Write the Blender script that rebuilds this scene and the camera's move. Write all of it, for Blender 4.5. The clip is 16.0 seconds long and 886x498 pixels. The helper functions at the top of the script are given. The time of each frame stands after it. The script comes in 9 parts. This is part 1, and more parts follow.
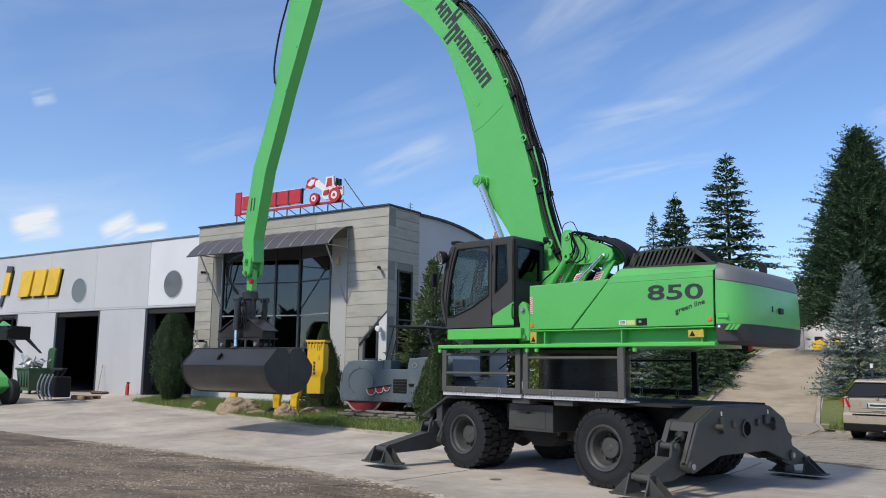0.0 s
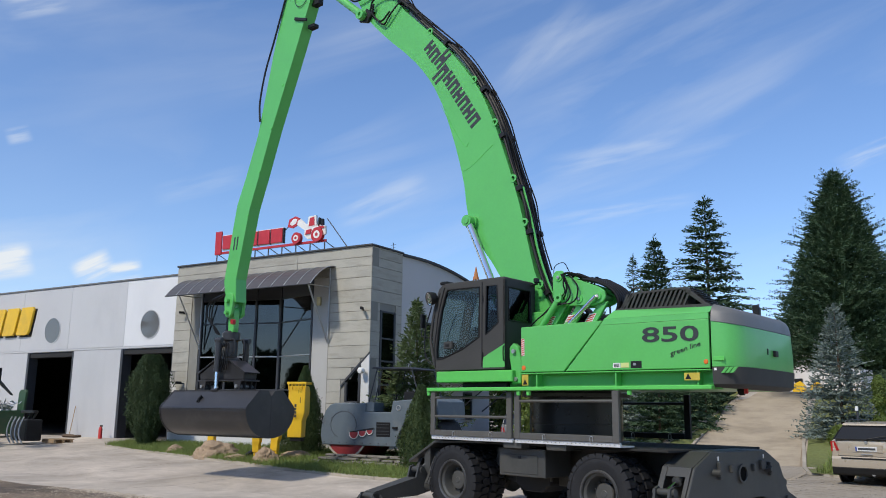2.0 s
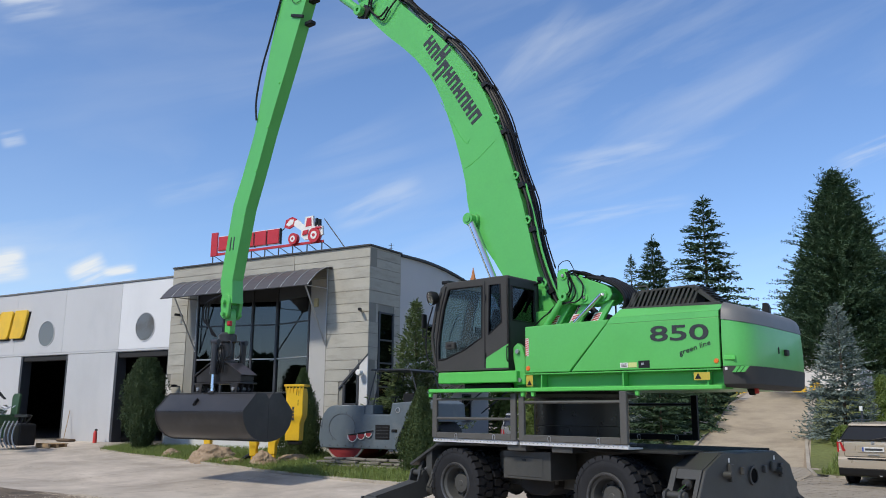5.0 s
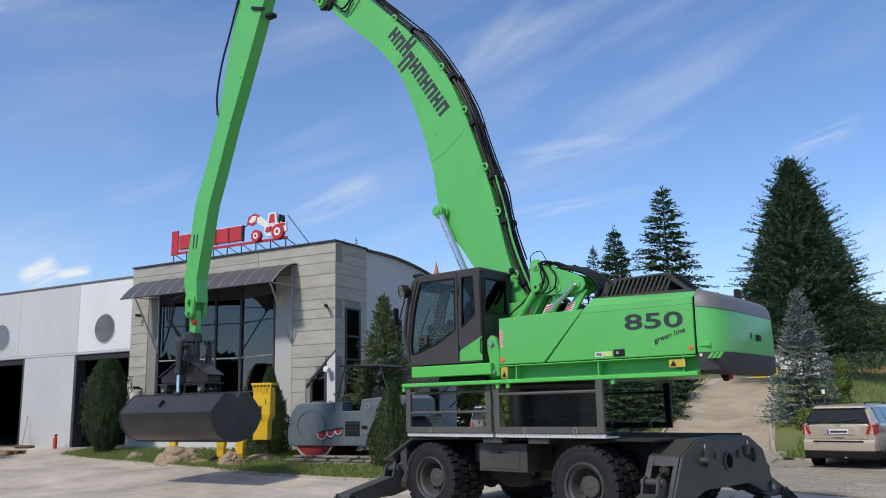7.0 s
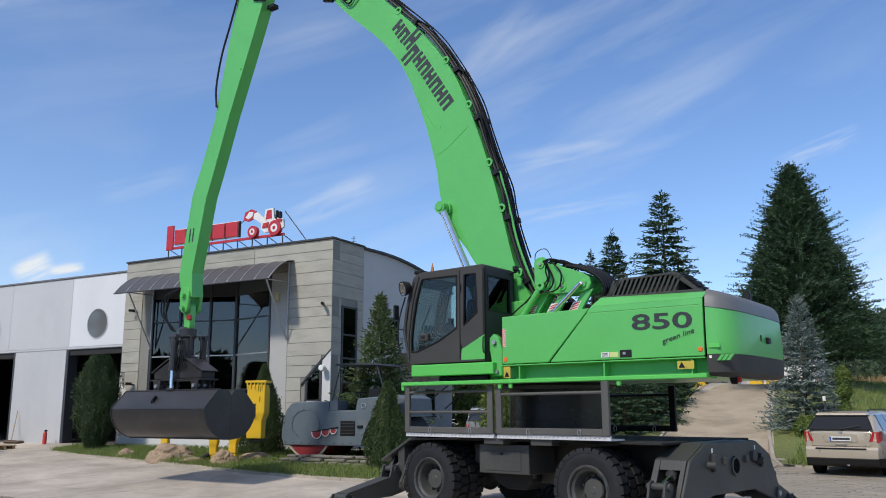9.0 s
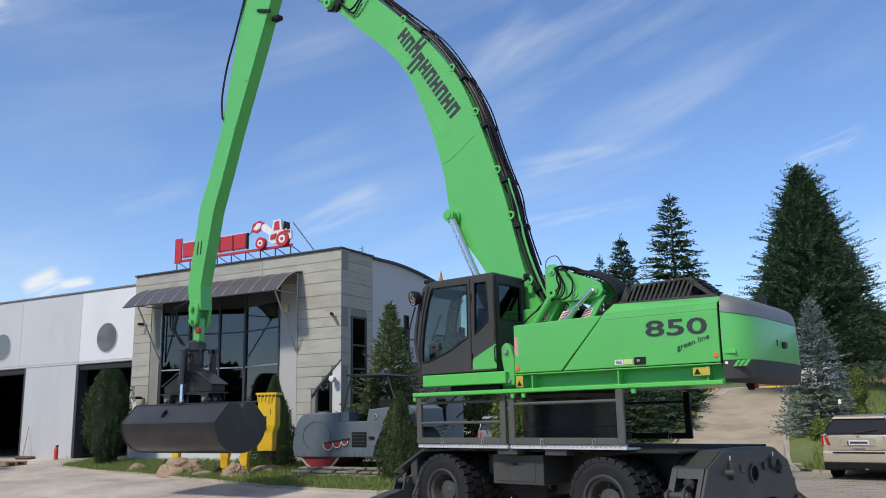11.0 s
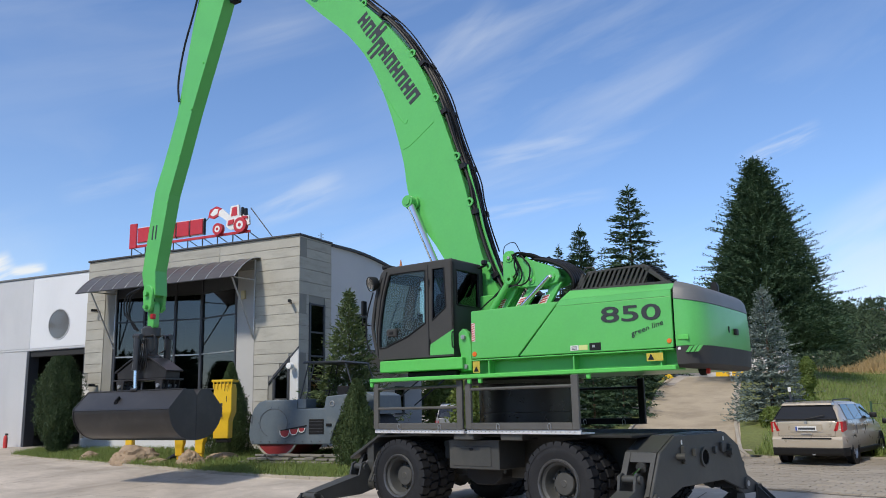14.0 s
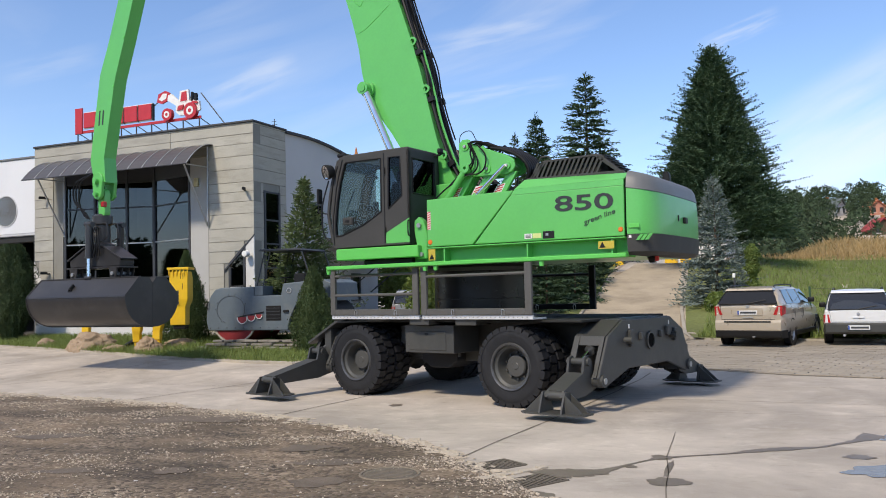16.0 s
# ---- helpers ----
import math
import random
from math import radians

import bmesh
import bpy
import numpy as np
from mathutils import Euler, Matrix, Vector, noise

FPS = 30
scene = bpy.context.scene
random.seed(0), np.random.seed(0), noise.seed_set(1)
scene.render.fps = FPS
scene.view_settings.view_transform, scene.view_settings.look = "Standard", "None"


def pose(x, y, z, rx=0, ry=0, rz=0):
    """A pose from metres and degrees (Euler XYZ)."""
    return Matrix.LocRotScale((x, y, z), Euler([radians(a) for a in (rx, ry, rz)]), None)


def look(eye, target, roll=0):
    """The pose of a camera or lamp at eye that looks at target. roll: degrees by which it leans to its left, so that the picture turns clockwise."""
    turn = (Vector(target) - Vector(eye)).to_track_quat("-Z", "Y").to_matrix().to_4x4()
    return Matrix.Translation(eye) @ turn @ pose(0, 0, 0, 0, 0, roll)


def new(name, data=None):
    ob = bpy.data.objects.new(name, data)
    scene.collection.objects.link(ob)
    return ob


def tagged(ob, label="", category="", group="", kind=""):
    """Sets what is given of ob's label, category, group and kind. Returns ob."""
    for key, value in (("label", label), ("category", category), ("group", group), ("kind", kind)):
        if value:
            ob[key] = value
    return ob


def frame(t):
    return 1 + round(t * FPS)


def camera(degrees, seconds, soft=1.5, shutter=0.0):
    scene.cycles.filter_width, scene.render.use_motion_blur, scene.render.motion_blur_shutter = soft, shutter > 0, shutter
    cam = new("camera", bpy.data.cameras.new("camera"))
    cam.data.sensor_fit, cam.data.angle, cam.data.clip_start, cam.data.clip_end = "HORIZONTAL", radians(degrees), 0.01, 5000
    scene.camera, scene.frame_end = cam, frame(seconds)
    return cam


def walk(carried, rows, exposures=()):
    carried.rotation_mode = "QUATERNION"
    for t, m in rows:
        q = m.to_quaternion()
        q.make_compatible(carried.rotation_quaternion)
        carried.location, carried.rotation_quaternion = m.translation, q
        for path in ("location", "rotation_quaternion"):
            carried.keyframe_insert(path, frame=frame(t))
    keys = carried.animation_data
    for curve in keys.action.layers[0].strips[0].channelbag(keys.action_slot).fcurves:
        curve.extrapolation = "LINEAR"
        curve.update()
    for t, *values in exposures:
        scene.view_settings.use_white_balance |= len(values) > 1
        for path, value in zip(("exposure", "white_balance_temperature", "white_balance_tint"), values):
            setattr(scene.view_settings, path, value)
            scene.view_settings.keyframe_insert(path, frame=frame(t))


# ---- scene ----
cam = camera(55.8, 16.0, soft=1.0)
PATH = [
    (0, (4.118, -13.058, 1.973), (3.022, -11.409, 2.257), 0.7),
    (0.5, (3.953, -13.054, 1.971), (2.913, -11.374, 2.275), -0.3),
    (1, (3.851, -13.073, 1.977), (2.851, -11.372, 2.302), -0.3),
    (1.5, (3.826, -13.082, 1.988), (2.814, -11.395, 2.348), 0.1),
    (2, (3.781, -13.012, 2.003), (2.74, -11.348, 2.383), 0.7),
    (2.5, (3.781, -13.051, 1.988), (2.734, -11.391, 2.375), 0.8),
    (3, (3.772, -13.072, 1.99), (2.723, -11.413, 2.372), 0.5),
    (3.5, (3.699, -12.938, 1.991), (2.64, -11.286, 2.373), 0.8),
    (4, (3.668, -12.857, 1.985), (2.598, -11.21, 2.36), 1.3),
    (4.5, (3.582, -12.786, 1.994), (2.526, -11.131, 2.376), 1.0),
    (7, (3.234, -12.744, 1.982), (2.283, -11.025, 2.355), -1.2),
    (7.5, (3.173, -12.617, 1.975), (2.216, -10.915, 2.408), -0.6),
    (8, (3.143, -12.579, 1.973), (2.173, -10.887, 2.417), 0.1),
    (8.5, (3.048, -12.555, 1.93), (2.092, -10.846, 2.338), 0.2),
    (8.7, (2.985, -12.532, 1.93), (2.042, -10.811, 2.314), -0.1),
    (10.8, (2.829, -12.41, 1.967), (1.879, -10.691, 2.342), -1.2),
    (11, (2.837, -12.401, 1.98), (1.883, -10.688, 2.377), -1.2),
    (11.5, (2.835, -12.385, 1.966), (1.887, -10.674, 2.384), -1.3),
    (12, (2.827, -12.371, 1.965), (1.888, -10.652, 2.369), -1.4),
    (12.5, (2.838, -12.401, 1.957), (1.91, -10.675, 2.361), -1.1),
    (13, (2.842, -12.413, 1.97), (1.933, -10.683, 2.395), -1.2),
    (13.5, (2.85, -12.392, 1.955), (1.957, -10.654, 2.381), -1.1),
    (14, (2.862, -12.361, 1.909), (1.989, -10.601, 2.28), -1.2),
    (14.5, (2.859, -12.348, 1.902), (2.01, -10.56, 2.184), -1.1),
    (15, (2.857, -12.344, 1.917), (2.032, -10.534, 2.123), -1.0),
    (15.5, (2.88, -12.389, 1.916), (2.072, -10.565, 2.066), -1.3),
    (16, (2.883, -12.405, 1.918), (2.086, -10.574, 2.021), -1.4),
]
walk(cam, [(t, look(eye, target, roll)) for t, eye, target, roll in PATH],
     [(0, -0.09, 6450, 7), (1, -0.09, 6420, 7), (2, -0.11, 6420, 7), (8, -0.13, 6420, 7), (11, -0.08, 6440, 7), (13, -0.06, 6440, 7), (14, -0.06, 6520, 7), (15, 0.04, 6750, 8), (16, 0.12, 6900, 9)])

# ---- world, sun ----
SUN_FROM = Vector((-0.22, -0.95, 1.05)).normalized()
world = bpy.data.worlds.new("sky_world")
scene.world = world
world.use_nodes = True
wn, wl = world.node_tree.nodes, world.node_tree.links
wn.clear()
# clouds: from and towards (directions of the sky), half width in degrees, share of white
CLOUDS = [
    ((-0.92, 0.2, 0.3), (-0.72, 0.5, 0.48), 14.0, 0.12), ((-0.437, 0.82, 0.37), (-0.33, 0.83, 0.45), 1.0, 0.16), ((-0.395, 0.874, 0.284), (-0.253, 0.918, 0.306), 0.7, 0.22),
    ((-0.616, 0.755, 0.223), (-0.532, 0.804, 0.265), 0.85, 0.28), ((-0.415, 0.883, 0.221), (-0.252, 0.937, 0.241), 0.4, 0.18),
    ((-0.097, 0.96, 0.264), (-0.02, 0.957, 0.288), 0.5, 0.35), ((-0.249, 0.915, 0.317), (-0.121, 0.924, 0.364), 1.4, 0.05),
    ((-0.759, 0.607, 0.235), (-0.692, 0.671, 0.266), 0.6, 0.12), ((-0.04, 0.992, 0.112), (0.17, 0.96, 0.22), 3.0, 0.5),
    ((-0.82, 0.555, 0.14), (-0.798, 0.581, 0.159), 0.7, 1.1), ((-0.8, 0.582, 0.146), (-0.78, 0.607, 0.153), 0.55, 1.0),
    ((-0.867, 0.478, 0.144), (-0.843, 0.514, 0.155), 0.8, 1.1), ((-0.838, 0.471, 0.277), (-0.825, 0.488, 0.285), 0.4, 0.35),
    ((-0.803, 0.435, 0.406), (-0.771, 0.475, 0.425), 0.8, 0.6)]
w_out = wn.new("ShaderNodeOutputWorld")
w_bg = wn.new("ShaderNodeBackground")
w_sky = wn.new("ShaderNodeTexSky")
w_sky.sky_type, w_sky.sun_disc = "NISHITA", False
w_sky.sun_elevation = math.asin(SUN_FROM.z)
w_sky.sun_rotation = math.atan2(SUN_FROM.x, SUN_FROM.y)
w_sky.air_density, w_sky.dust_density, w_sky.ozone_density = 1.0, 0.1, 4.0
w_bg.inputs["Strength"].default_value = 0.115
w_co = wn.new("ShaderNodeTexCoord")
w_map = wn.new("ShaderNodeMapping")
w_map.inputs["Rotation"].default_value = (0, radians(20), radians(6))
w_str = wn.new("ShaderNodeMapping")
w_str.inputs["Scale"].default_value = (1.3, 1.6, 8.5)
w_n1 = wn.new("ShaderNodeTexNoise")
w_n1.inputs["Scale"].default_value = 1.7
w_n1.inputs["Detail"].default_value = 9.0
w_n1.inputs["Roughness"].default_value = 0.55
w_n1.inputs["Distortion"].default_value = 0.5
w_r1 = wn.new("ShaderNodeValToRGB")
w_r1.color_ramp.elements[0].position, w_r1.color_ramp.elements[1].position = 0.45, 0.8
w_r1.color_ramp.elements[1].color = (0.36, 0.36, 0.36, 1)
w_n2 = wn.new("ShaderNodeTexNoise")
w_n2.inputs["Scale"].default_value = 2.2
w_n2.inputs["Detail"].default_value = 3.0
w_r2 = wn.new("ShaderNodeValToRGB")
w_r2.color_ramp.elements[0].position, w_r2.color_ramp.elements[1].position = 0.36, 0.6
w_sep = wn.new("ShaderNodeSeparateXYZ")
w_low = wn.new("ShaderNodeMapRange")
for key, value in (("From Min", 0.0), ("From Max", 0.45), ("To Min", 0.07), ("To Max", 0.03)):
    w_low.inputs[key].default_value = value
w_m1 = wn.new("ShaderNodeMath")
w_m1.operation = "MULTIPLY"
w_m2 = wn.new("ShaderNodeMath")
w_m2.operation = "ADD"
w_m2.use_clamp = True
w_mix = wn.new("ShaderNodeMix")
w_mix.data_type = "RGBA"
w_mix.inputs["B"].default_value = (7.6, 7.9, 8.4, 1)
wl.new(w_co.outputs["Generated"], w_map.inputs["Vector"])
wl.new(w_map.outputs["Vector"], w_str.inputs["Vector"])
wl.new(w_str.outputs["Vector"], w_n1.inputs["Vector"])
wl.new(w_co.outputs["Generated"], w_n2.inputs["Vector"])
wl.new(w_n1.outputs["Fac"], w_r1.inputs["Fac"])
wl.new(w_n2.outputs["Fac"], w_r2.inputs["Fac"])
wl.new(w_r1.outputs["Color"], w_m1.inputs[0])
wl.new(w_r2.outputs["Color"], w_m1.inputs[1])
wl.new(w_co.outputs["Generated"], w_sep.inputs["Vector"])
wl.new(w_sep.outputs["Z"], w_low.inputs["Value"])
wl.new(w_m1.outputs["Value"], w_m2.inputs[0])
wl.new(w_low.outputs["Result"], w_m2.inputs[1])


def cloud(start, end, half, strength):
    """A soft streak of cloud between two directions of the sky, torn along its length; gives its share of white."""
    a, b = Vector(start).normalized(), Vector(end).normalized()
    middle, along = (a + b).normalized(), (b - a).normalized()
    across = middle.cross(along).normalized()

    def measure_of(axis):
        dot = wn.new("ShaderNodeVectorMath")
        dot.operation = "DOT_PRODUCT"
        dot.inputs[1].default_value = axis
        wl.new(w_co.outputs["Generated"], dot.inputs[0])
        return dot.outputs["Value"]

    def times(p, q, value=1.0):
        node = wn.new("ShaderNodeMath")
        node.operation = "MULTIPLY"
        node.inputs[1].default_value = value
        wl.new(p, node.inputs[0])
        if q is not None:
            wl.new(q, node.inputs[1])
        return node.outputs["Value"]

    def fade(p, zero_at, one_at):
        node = wn.new("ShaderNodeMapRange")
        node.interpolation_type = "SMOOTHSTEP"
        for key, value in (("From Min", zero_at), ("From Max", one_at), ("To Min", 0.0), ("To Max", 1.0)):
            node.inputs[key].default_value = value
        wl.new(p, node.inputs["Value"])
        return node.outputs["Result"]

    size = (b - a).length / 2 * 1.25
    width = math.sin(radians(half)) * 1.5
    u, v, front = measure_of(along), measure_of(across), measure_of(middle)
    place = wn.new("ShaderNodeCombineXYZ")
    wl.new(times(u, None, 0.8 / width ** 0.7), place.inputs[0])
    wl.new(times(v, None, 1.7 / width), place.inputs[1])
    place.inputs[2].default_value = start[0] * 40
    grain = wn.new("ShaderNodeTexNoise")
    grain.inputs["Scale"].default_value, grain.inputs["Detail"].default_value = 0.9, 6
    wl.new(place.outputs["Vector"], grain.inputs["Vector"])
    torn = fade(grain.outputs["Fac"], 0.3, 0.68)
    share = times(times(fade(times(v, v), width ** 2, 0.0), fade(times(u, u), size ** 2, 0.0)), fade(front, 0.5, 0.6))
    return times(times(share, torn), None, strength)


w_last = w_m2.outputs["Value"]
for spec in CLOUDS:
    w_sum = wn.new("ShaderNodeMath")
    w_sum.operation, w_sum.use_clamp = "ADD", True
    wl.new(w_last, w_sum.inputs[0])
    wl.new(cloud(*spec), w_sum.inputs[1])
    w_last = w_sum.outputs["Value"]
wl.new(w_last, w_mix.inputs["Factor"])
w_hsv = wn.new("ShaderNodeHueSaturation")
# unseen overhead sky loses saturation, added to make shaded places less blue
w_overhead_grey = wn.new("ShaderNodeMapRange")
for key, value in (("From Min", 0.5), ("From Max", 0.8), ("To Min", 1.08), ("To Max", 0.45)):
    w_overhead_grey.inputs[key].default_value = value
wl.new(w_sep.outputs["Z"], w_overhead_grey.inputs["Value"])
wl.new(w_overhead_grey.outputs["Result"], w_hsv.inputs["Saturation"])
w_hsv.inputs["Value"].default_value = 1.46
wl.new(w_sky.outputs["Color"], w_hsv.inputs["Color"])
w_tint = wn.new("ShaderNodeVectorMath")
w_tint.operation = "MULTIPLY"
w_tint.inputs[1].default_value = (0.97, 0.96, 1.07)
wl.new(w_hsv.outputs["Color"], w_tint.inputs[0])
wl.new(w_tint.outputs["Vector"], w_mix.inputs["A"])
wl.new(w_mix.outputs["Result"], w_bg.inputs["Color"])
wl.new(w_bg.outputs["Background"], w_out.inputs["Surface"])

sun = new("sun", bpy.data.lights.new("sun", "SUN"))
sun.data.energy, sun.data.angle, sun.data.color = 3.3, radians(6.0), (1.0, 0.90, 0.775)
sun.matrix_world = look(SUN_FROM * 60, (0, 0, 0))


# ---- materials ----
def mat(name, color, rough=0.6, metal=0.0, vary=0.12, scale=6.0, fine=60.0, bump=0.1, dirt=None, dirt_amount=0.0,
        spec=0.5, per_object=0.0, coat=0.0, dirt_scale=1.2, streak=1.0, through_light=0.0):
    m = bpy.data.materials.new(name)
    m.use_nodes = True
    n, l = m.node_tree.nodes, m.node_tree.links
    b = n["Principled BSDF"]
    b.inputs["Metallic"].default_value = metal
    b.inputs["Specular IOR Level"].default_value = spec
    b.inputs["Coat Weight"].default_value = coat
    b.inputs["Coat Roughness"].default_value = 0.08
    co = n.new("ShaderNodeTexCoord")
    big, small = n.new("ShaderNodeTexNoise"), n.new("ShaderNodeTexNoise")
    big.inputs["Scale"].default_value, big.inputs["Detail"].default_value = scale, 6
    small.inputs["Scale"].default_value, small.inputs["Detail"].default_value = fine, 4
    l.new(co.outputs["Object"], big.inputs["Vector"])
    l.new(co.outputs["Object"], small.inputs["Vector"])
    add = n.new("ShaderNodeMath")
    add.operation = "ADD"
    l.new(big.outputs["Fac"], add.inputs[0])
    l.new(small.outputs["Fac"], add.inputs[1])
    span = n.new("ShaderNodeMapRange")
    for key, value in (("From Min", 0.6), ("From Max", 1.4), ("To Min", 1 - vary), ("To Max", 1 + vary)):
        span.inputs[key].default_value = value
    l.new(add.outputs["Value"], span.inputs["Value"])
    last = span.outputs["Result"]
    if per_object:
        info, sp = n.new("ShaderNodeObjectInfo"), n.new("ShaderNodeMapRange")
        sp.inputs["To Min"].default_value, sp.inputs["To Max"].default_value = 1 - per_object, 1 + per_object
        l.new(info.outputs["Random"], sp.inputs["Value"])
        mu = n.new("ShaderNodeMath")
        mu.operation = "MULTIPLY"
        l.new(last, mu.inputs[0])
        l.new(sp.outputs["Result"], mu.inputs[1])
        last = mu.outputs["Value"]
    sc = n.new("ShaderNodeVectorMath")
    sc.operation = "SCALE"
    sc.inputs[0].default_value = color
    l.new(last, sc.inputs["Scale"])
    colour = sc.outputs["Vector"]
    if dirt:
        mp = n.new("ShaderNodeMapping")
        mp.inputs["Scale"].default_value = (1, 1, streak)
        dn = n.new("ShaderNodeTexNoise")
        dn.inputs["Scale"].default_value, dn.inputs["Detail"].default_value, dn.inputs["Roughness"].default_value = dirt_scale, 8, 0.65
        dr = n.new("ShaderNodeMapRange")
        for key, value in (("From Min", 0.5), ("From Max", 0.72), ("To Min", 0.0), ("To Max", dirt_amount)):
            dr.inputs[key].default_value = value
        mx = n.new("ShaderNodeMix")
        mx.data_type = "RGBA"
        mx.inputs["B"].default_value = (*dirt, 1)
        l.new(co.outputs["Object"], mp.inputs["Vector"])
        l.new(mp.outputs["Vector"], dn.inputs["Vector"])
        l.new(dn.outputs["Fac"], dr.inputs["Value"])
        l.new(dr.outputs["Result"], mx.inputs["Factor"])
        l.new(colour, mx.inputs["A"])
        colour = mx.outputs["Result"]
    l.new(colour, b.inputs["Base Color"])
    rr = n.new("ShaderNodeMapRange")
    rr.inputs["To Min"].default_value, rr.inputs["To Max"].default_value = max(0.03, rough - 0.1), min(1, rough + 0.1)
    l.new(big.outputs["Fac"], rr.inputs["Value"])
    l.new(rr.outputs["Result"], b.inputs["Roughness"])
    if bump:
        bp = n.new("ShaderNodeBump")
        bp.inputs["Strength"].default_value, bp.inputs["Distance"].default_value = bump, 0.02
        l.new(add.outputs["Value"], bp.inputs["Height"])
        l.new(bp.outputs["Normal"], b.inputs["Normal"])
    if through_light:
        b.inputs["Subsurface Weight"].default_value = 0.0
        tr, ms = n.new("ShaderNodeBsdfTranslucent"), n.new("ShaderNodeMixShader")
        ms.inputs["Fac"].default_value = through_light
        l.new(colour, tr.inputs["Color"])
        l.new(b.outputs["BSDF"], ms.inputs[1])
        l.new(tr.outputs["BSDF"], ms.inputs[2])
        l.new(ms.outputs["Shader"], n["Material Output"].inputs["Surface"])
    return m


def glass(name, tint, rough=0.02, mix=0.5):
    """A thin tinted pane: part clear, part mirror."""
    m = bpy.data.materials.new(name)
    m.use_nodes = True
    n, l = m.node_tree.nodes, m.node_tree.links
    n.clear()
    out, tr, gl, ms = n.new("ShaderNodeOutputMaterial"), n.new("ShaderNodeBsdfTransparent"), n.new("ShaderNodeBsdfGlossy"), n.new("ShaderNodeMixShader")
    fr, pw, mr = n.new("ShaderNodeLayerWeight"), n.new("ShaderNodeMath"), n.new("ShaderNodeMapRange")
    fr.inputs["Blend"].default_value = 0.5
    pw.operation = "POWER"
    pw.inputs[1].default_value = 4.0
    mr.inputs["To Min"].default_value, mr.inputs["To Max"].default_value = mix, 1.0
    tr.inputs["Color"].default_value = (*tint, 1)
    gl.inputs["Roughness"].default_value = rough
    gl.inputs["Color"].default_value = (0.9, 0.93, 0.95, 1)
    l.new(fr.outputs["Facing"], pw.inputs[0])
    l.new(pw.outputs["Value"], mr.inputs["Value"])
    l.new(mr.outputs["Result"], ms.inputs["Fac"])
    l.new(tr.outputs["BSDF"], ms.inputs[1])
    l.new(gl.outputs["BSDF"], ms.inputs[2])
    l.new(ms.outputs["Shader"], out.inputs["Surface"])
    return m


GREEN = mat("green_paint", (0.112, 0.48, 0.108), 0.38, vary=0.05, scale=2.0, fine=25, bump=0.015, coat=0.25,
            dirt=(0.1, 0.4, 0.095), dirt_amount=0.35, dirt_scale=1.6)
GREEN_B = mat("bright_green_paint", (0.115, 0.54, 0.1), 0.42, vary=0.06, scale=3.0, fine=30, bump=0.02, dirt=(0.12, 0.4, 0.09), dirt_amount=0.35)
GREY = mat("dark_grey_paint", (0.052, 0.053, 0.05), 0.5, vary=0.14, scale=4, fine=40, bump=0.03, dirt=(0.11, 0.105, 0.09), dirt_amount=0.4)
CABGREY = mat("cab_grey_paint", (0.057, 0.057, 0.055), 0.6, vary=0.07, scale=3, fine=40, bump=0.01, spec=0.2, dirt=(0.09, 0.088, 0.086), dirt_amount=0.2)
CWGREY = mat("counterweight_grey_paint", (0.14, 0.145, 0.147), 0.5, vary=0.06, scale=3, fine=40, bump=0.015, dirt=(0.2, 0.2, 0.19), dirt_amount=0.2)
GRABGREY = mat("grab_grey_paint", (0.03, 0.029, 0.03), 0.34, vary=0.12, scale=3, fine=30, bump=0.03, dirt=(0.09, 0.085, 0.08), dirt_amount=0.35)
BLACK = mat("black_plastic", (0.009, 0.009, 0.0095), 0.5, vary=0.15, bump=0.02, spec=0.35)
HOSE = mat("black_rubber_hose", (0.007, 0.007, 0.0075), 0.45, vary=0.2, scale=20, fine=120, bump=0.05, spec=0.3)
RUBBER = mat("tyre_rubber", (0.015, 0.0155, 0.0175), 0.66, vary=0.3, scale=8, fine=90, bump=0.25, spec=0.35, dirt=(0.046, 0.045, 0.045), dirt_amount=0.3, dirt_scale=3.5)
CHROME = mat("chromed_steel", (0.75, 0.76, 0.78), 0.12, metal=1.0, vary=0.05, bump=0.0)
GALV = mat("zinc_white_steel", (0.62, 0.63, 0.64), 0.55, metal=0.15, vary=0.2, scale=14, fine=80, bump=0.03)
STEEL = mat("galvanised_steel", (0.42, 0.43, 0.44), 0.45, metal=0.7, vary=0.15, scale=14, fine=80, bump=0.03)
# near black stands in for shade in unlit rooms and hollows, besides dark linings
INSIDE = mat("dark_lining_and_shade", (0.02, 0.02, 0.021), 0.8, vary=0.2, bump=0.05)
SEATCLOTH = mat("seat_cloth", (0.05, 0.052, 0.055), 0.9, vary=0.2, scale=20, fine=150, bump=0.1)
CABGLASS = glass("cab_glass", (0.74, 0.79, 0.76), 0.02, 0.03)
REARGLASS = glass("dark_cab_glass", (0.3, 0.34, 0.38), 0.02, 0.02)
DARKGLASS = glass("facade_glass", (0.16, 0.17, 0.18), 0.02, 0.07)
CARGLASS = glass("car_glass", (0.16, 0.17, 0.18), 0.02, 0.08)
WHITE = mat("white_sticker", (0.78, 0.78, 0.76), 0.5, vary=0.05, bump=0.0)
RED = mat("red_sticker", (0.55, 0.045, 0.04), 0.5, vary=0.08, bump=0.0)
ORANGE = mat("orange_lens", (0.75, 0.17, 0.03), 0.25, vary=0.05, bump=0.0)
YELLOW = mat("yellow_paint", (0.80, 0.50, 0.02), 0.4, vary=0.06, scale=4, fine=40, bump=0.02, dirt=(0.4, 0.26, 0.05), dirt_amount=0.4)
LETTER = mat("dark_lettering", (0.03, 0.034, 0.038), 0.5, vary=0.08, bump=0.0)
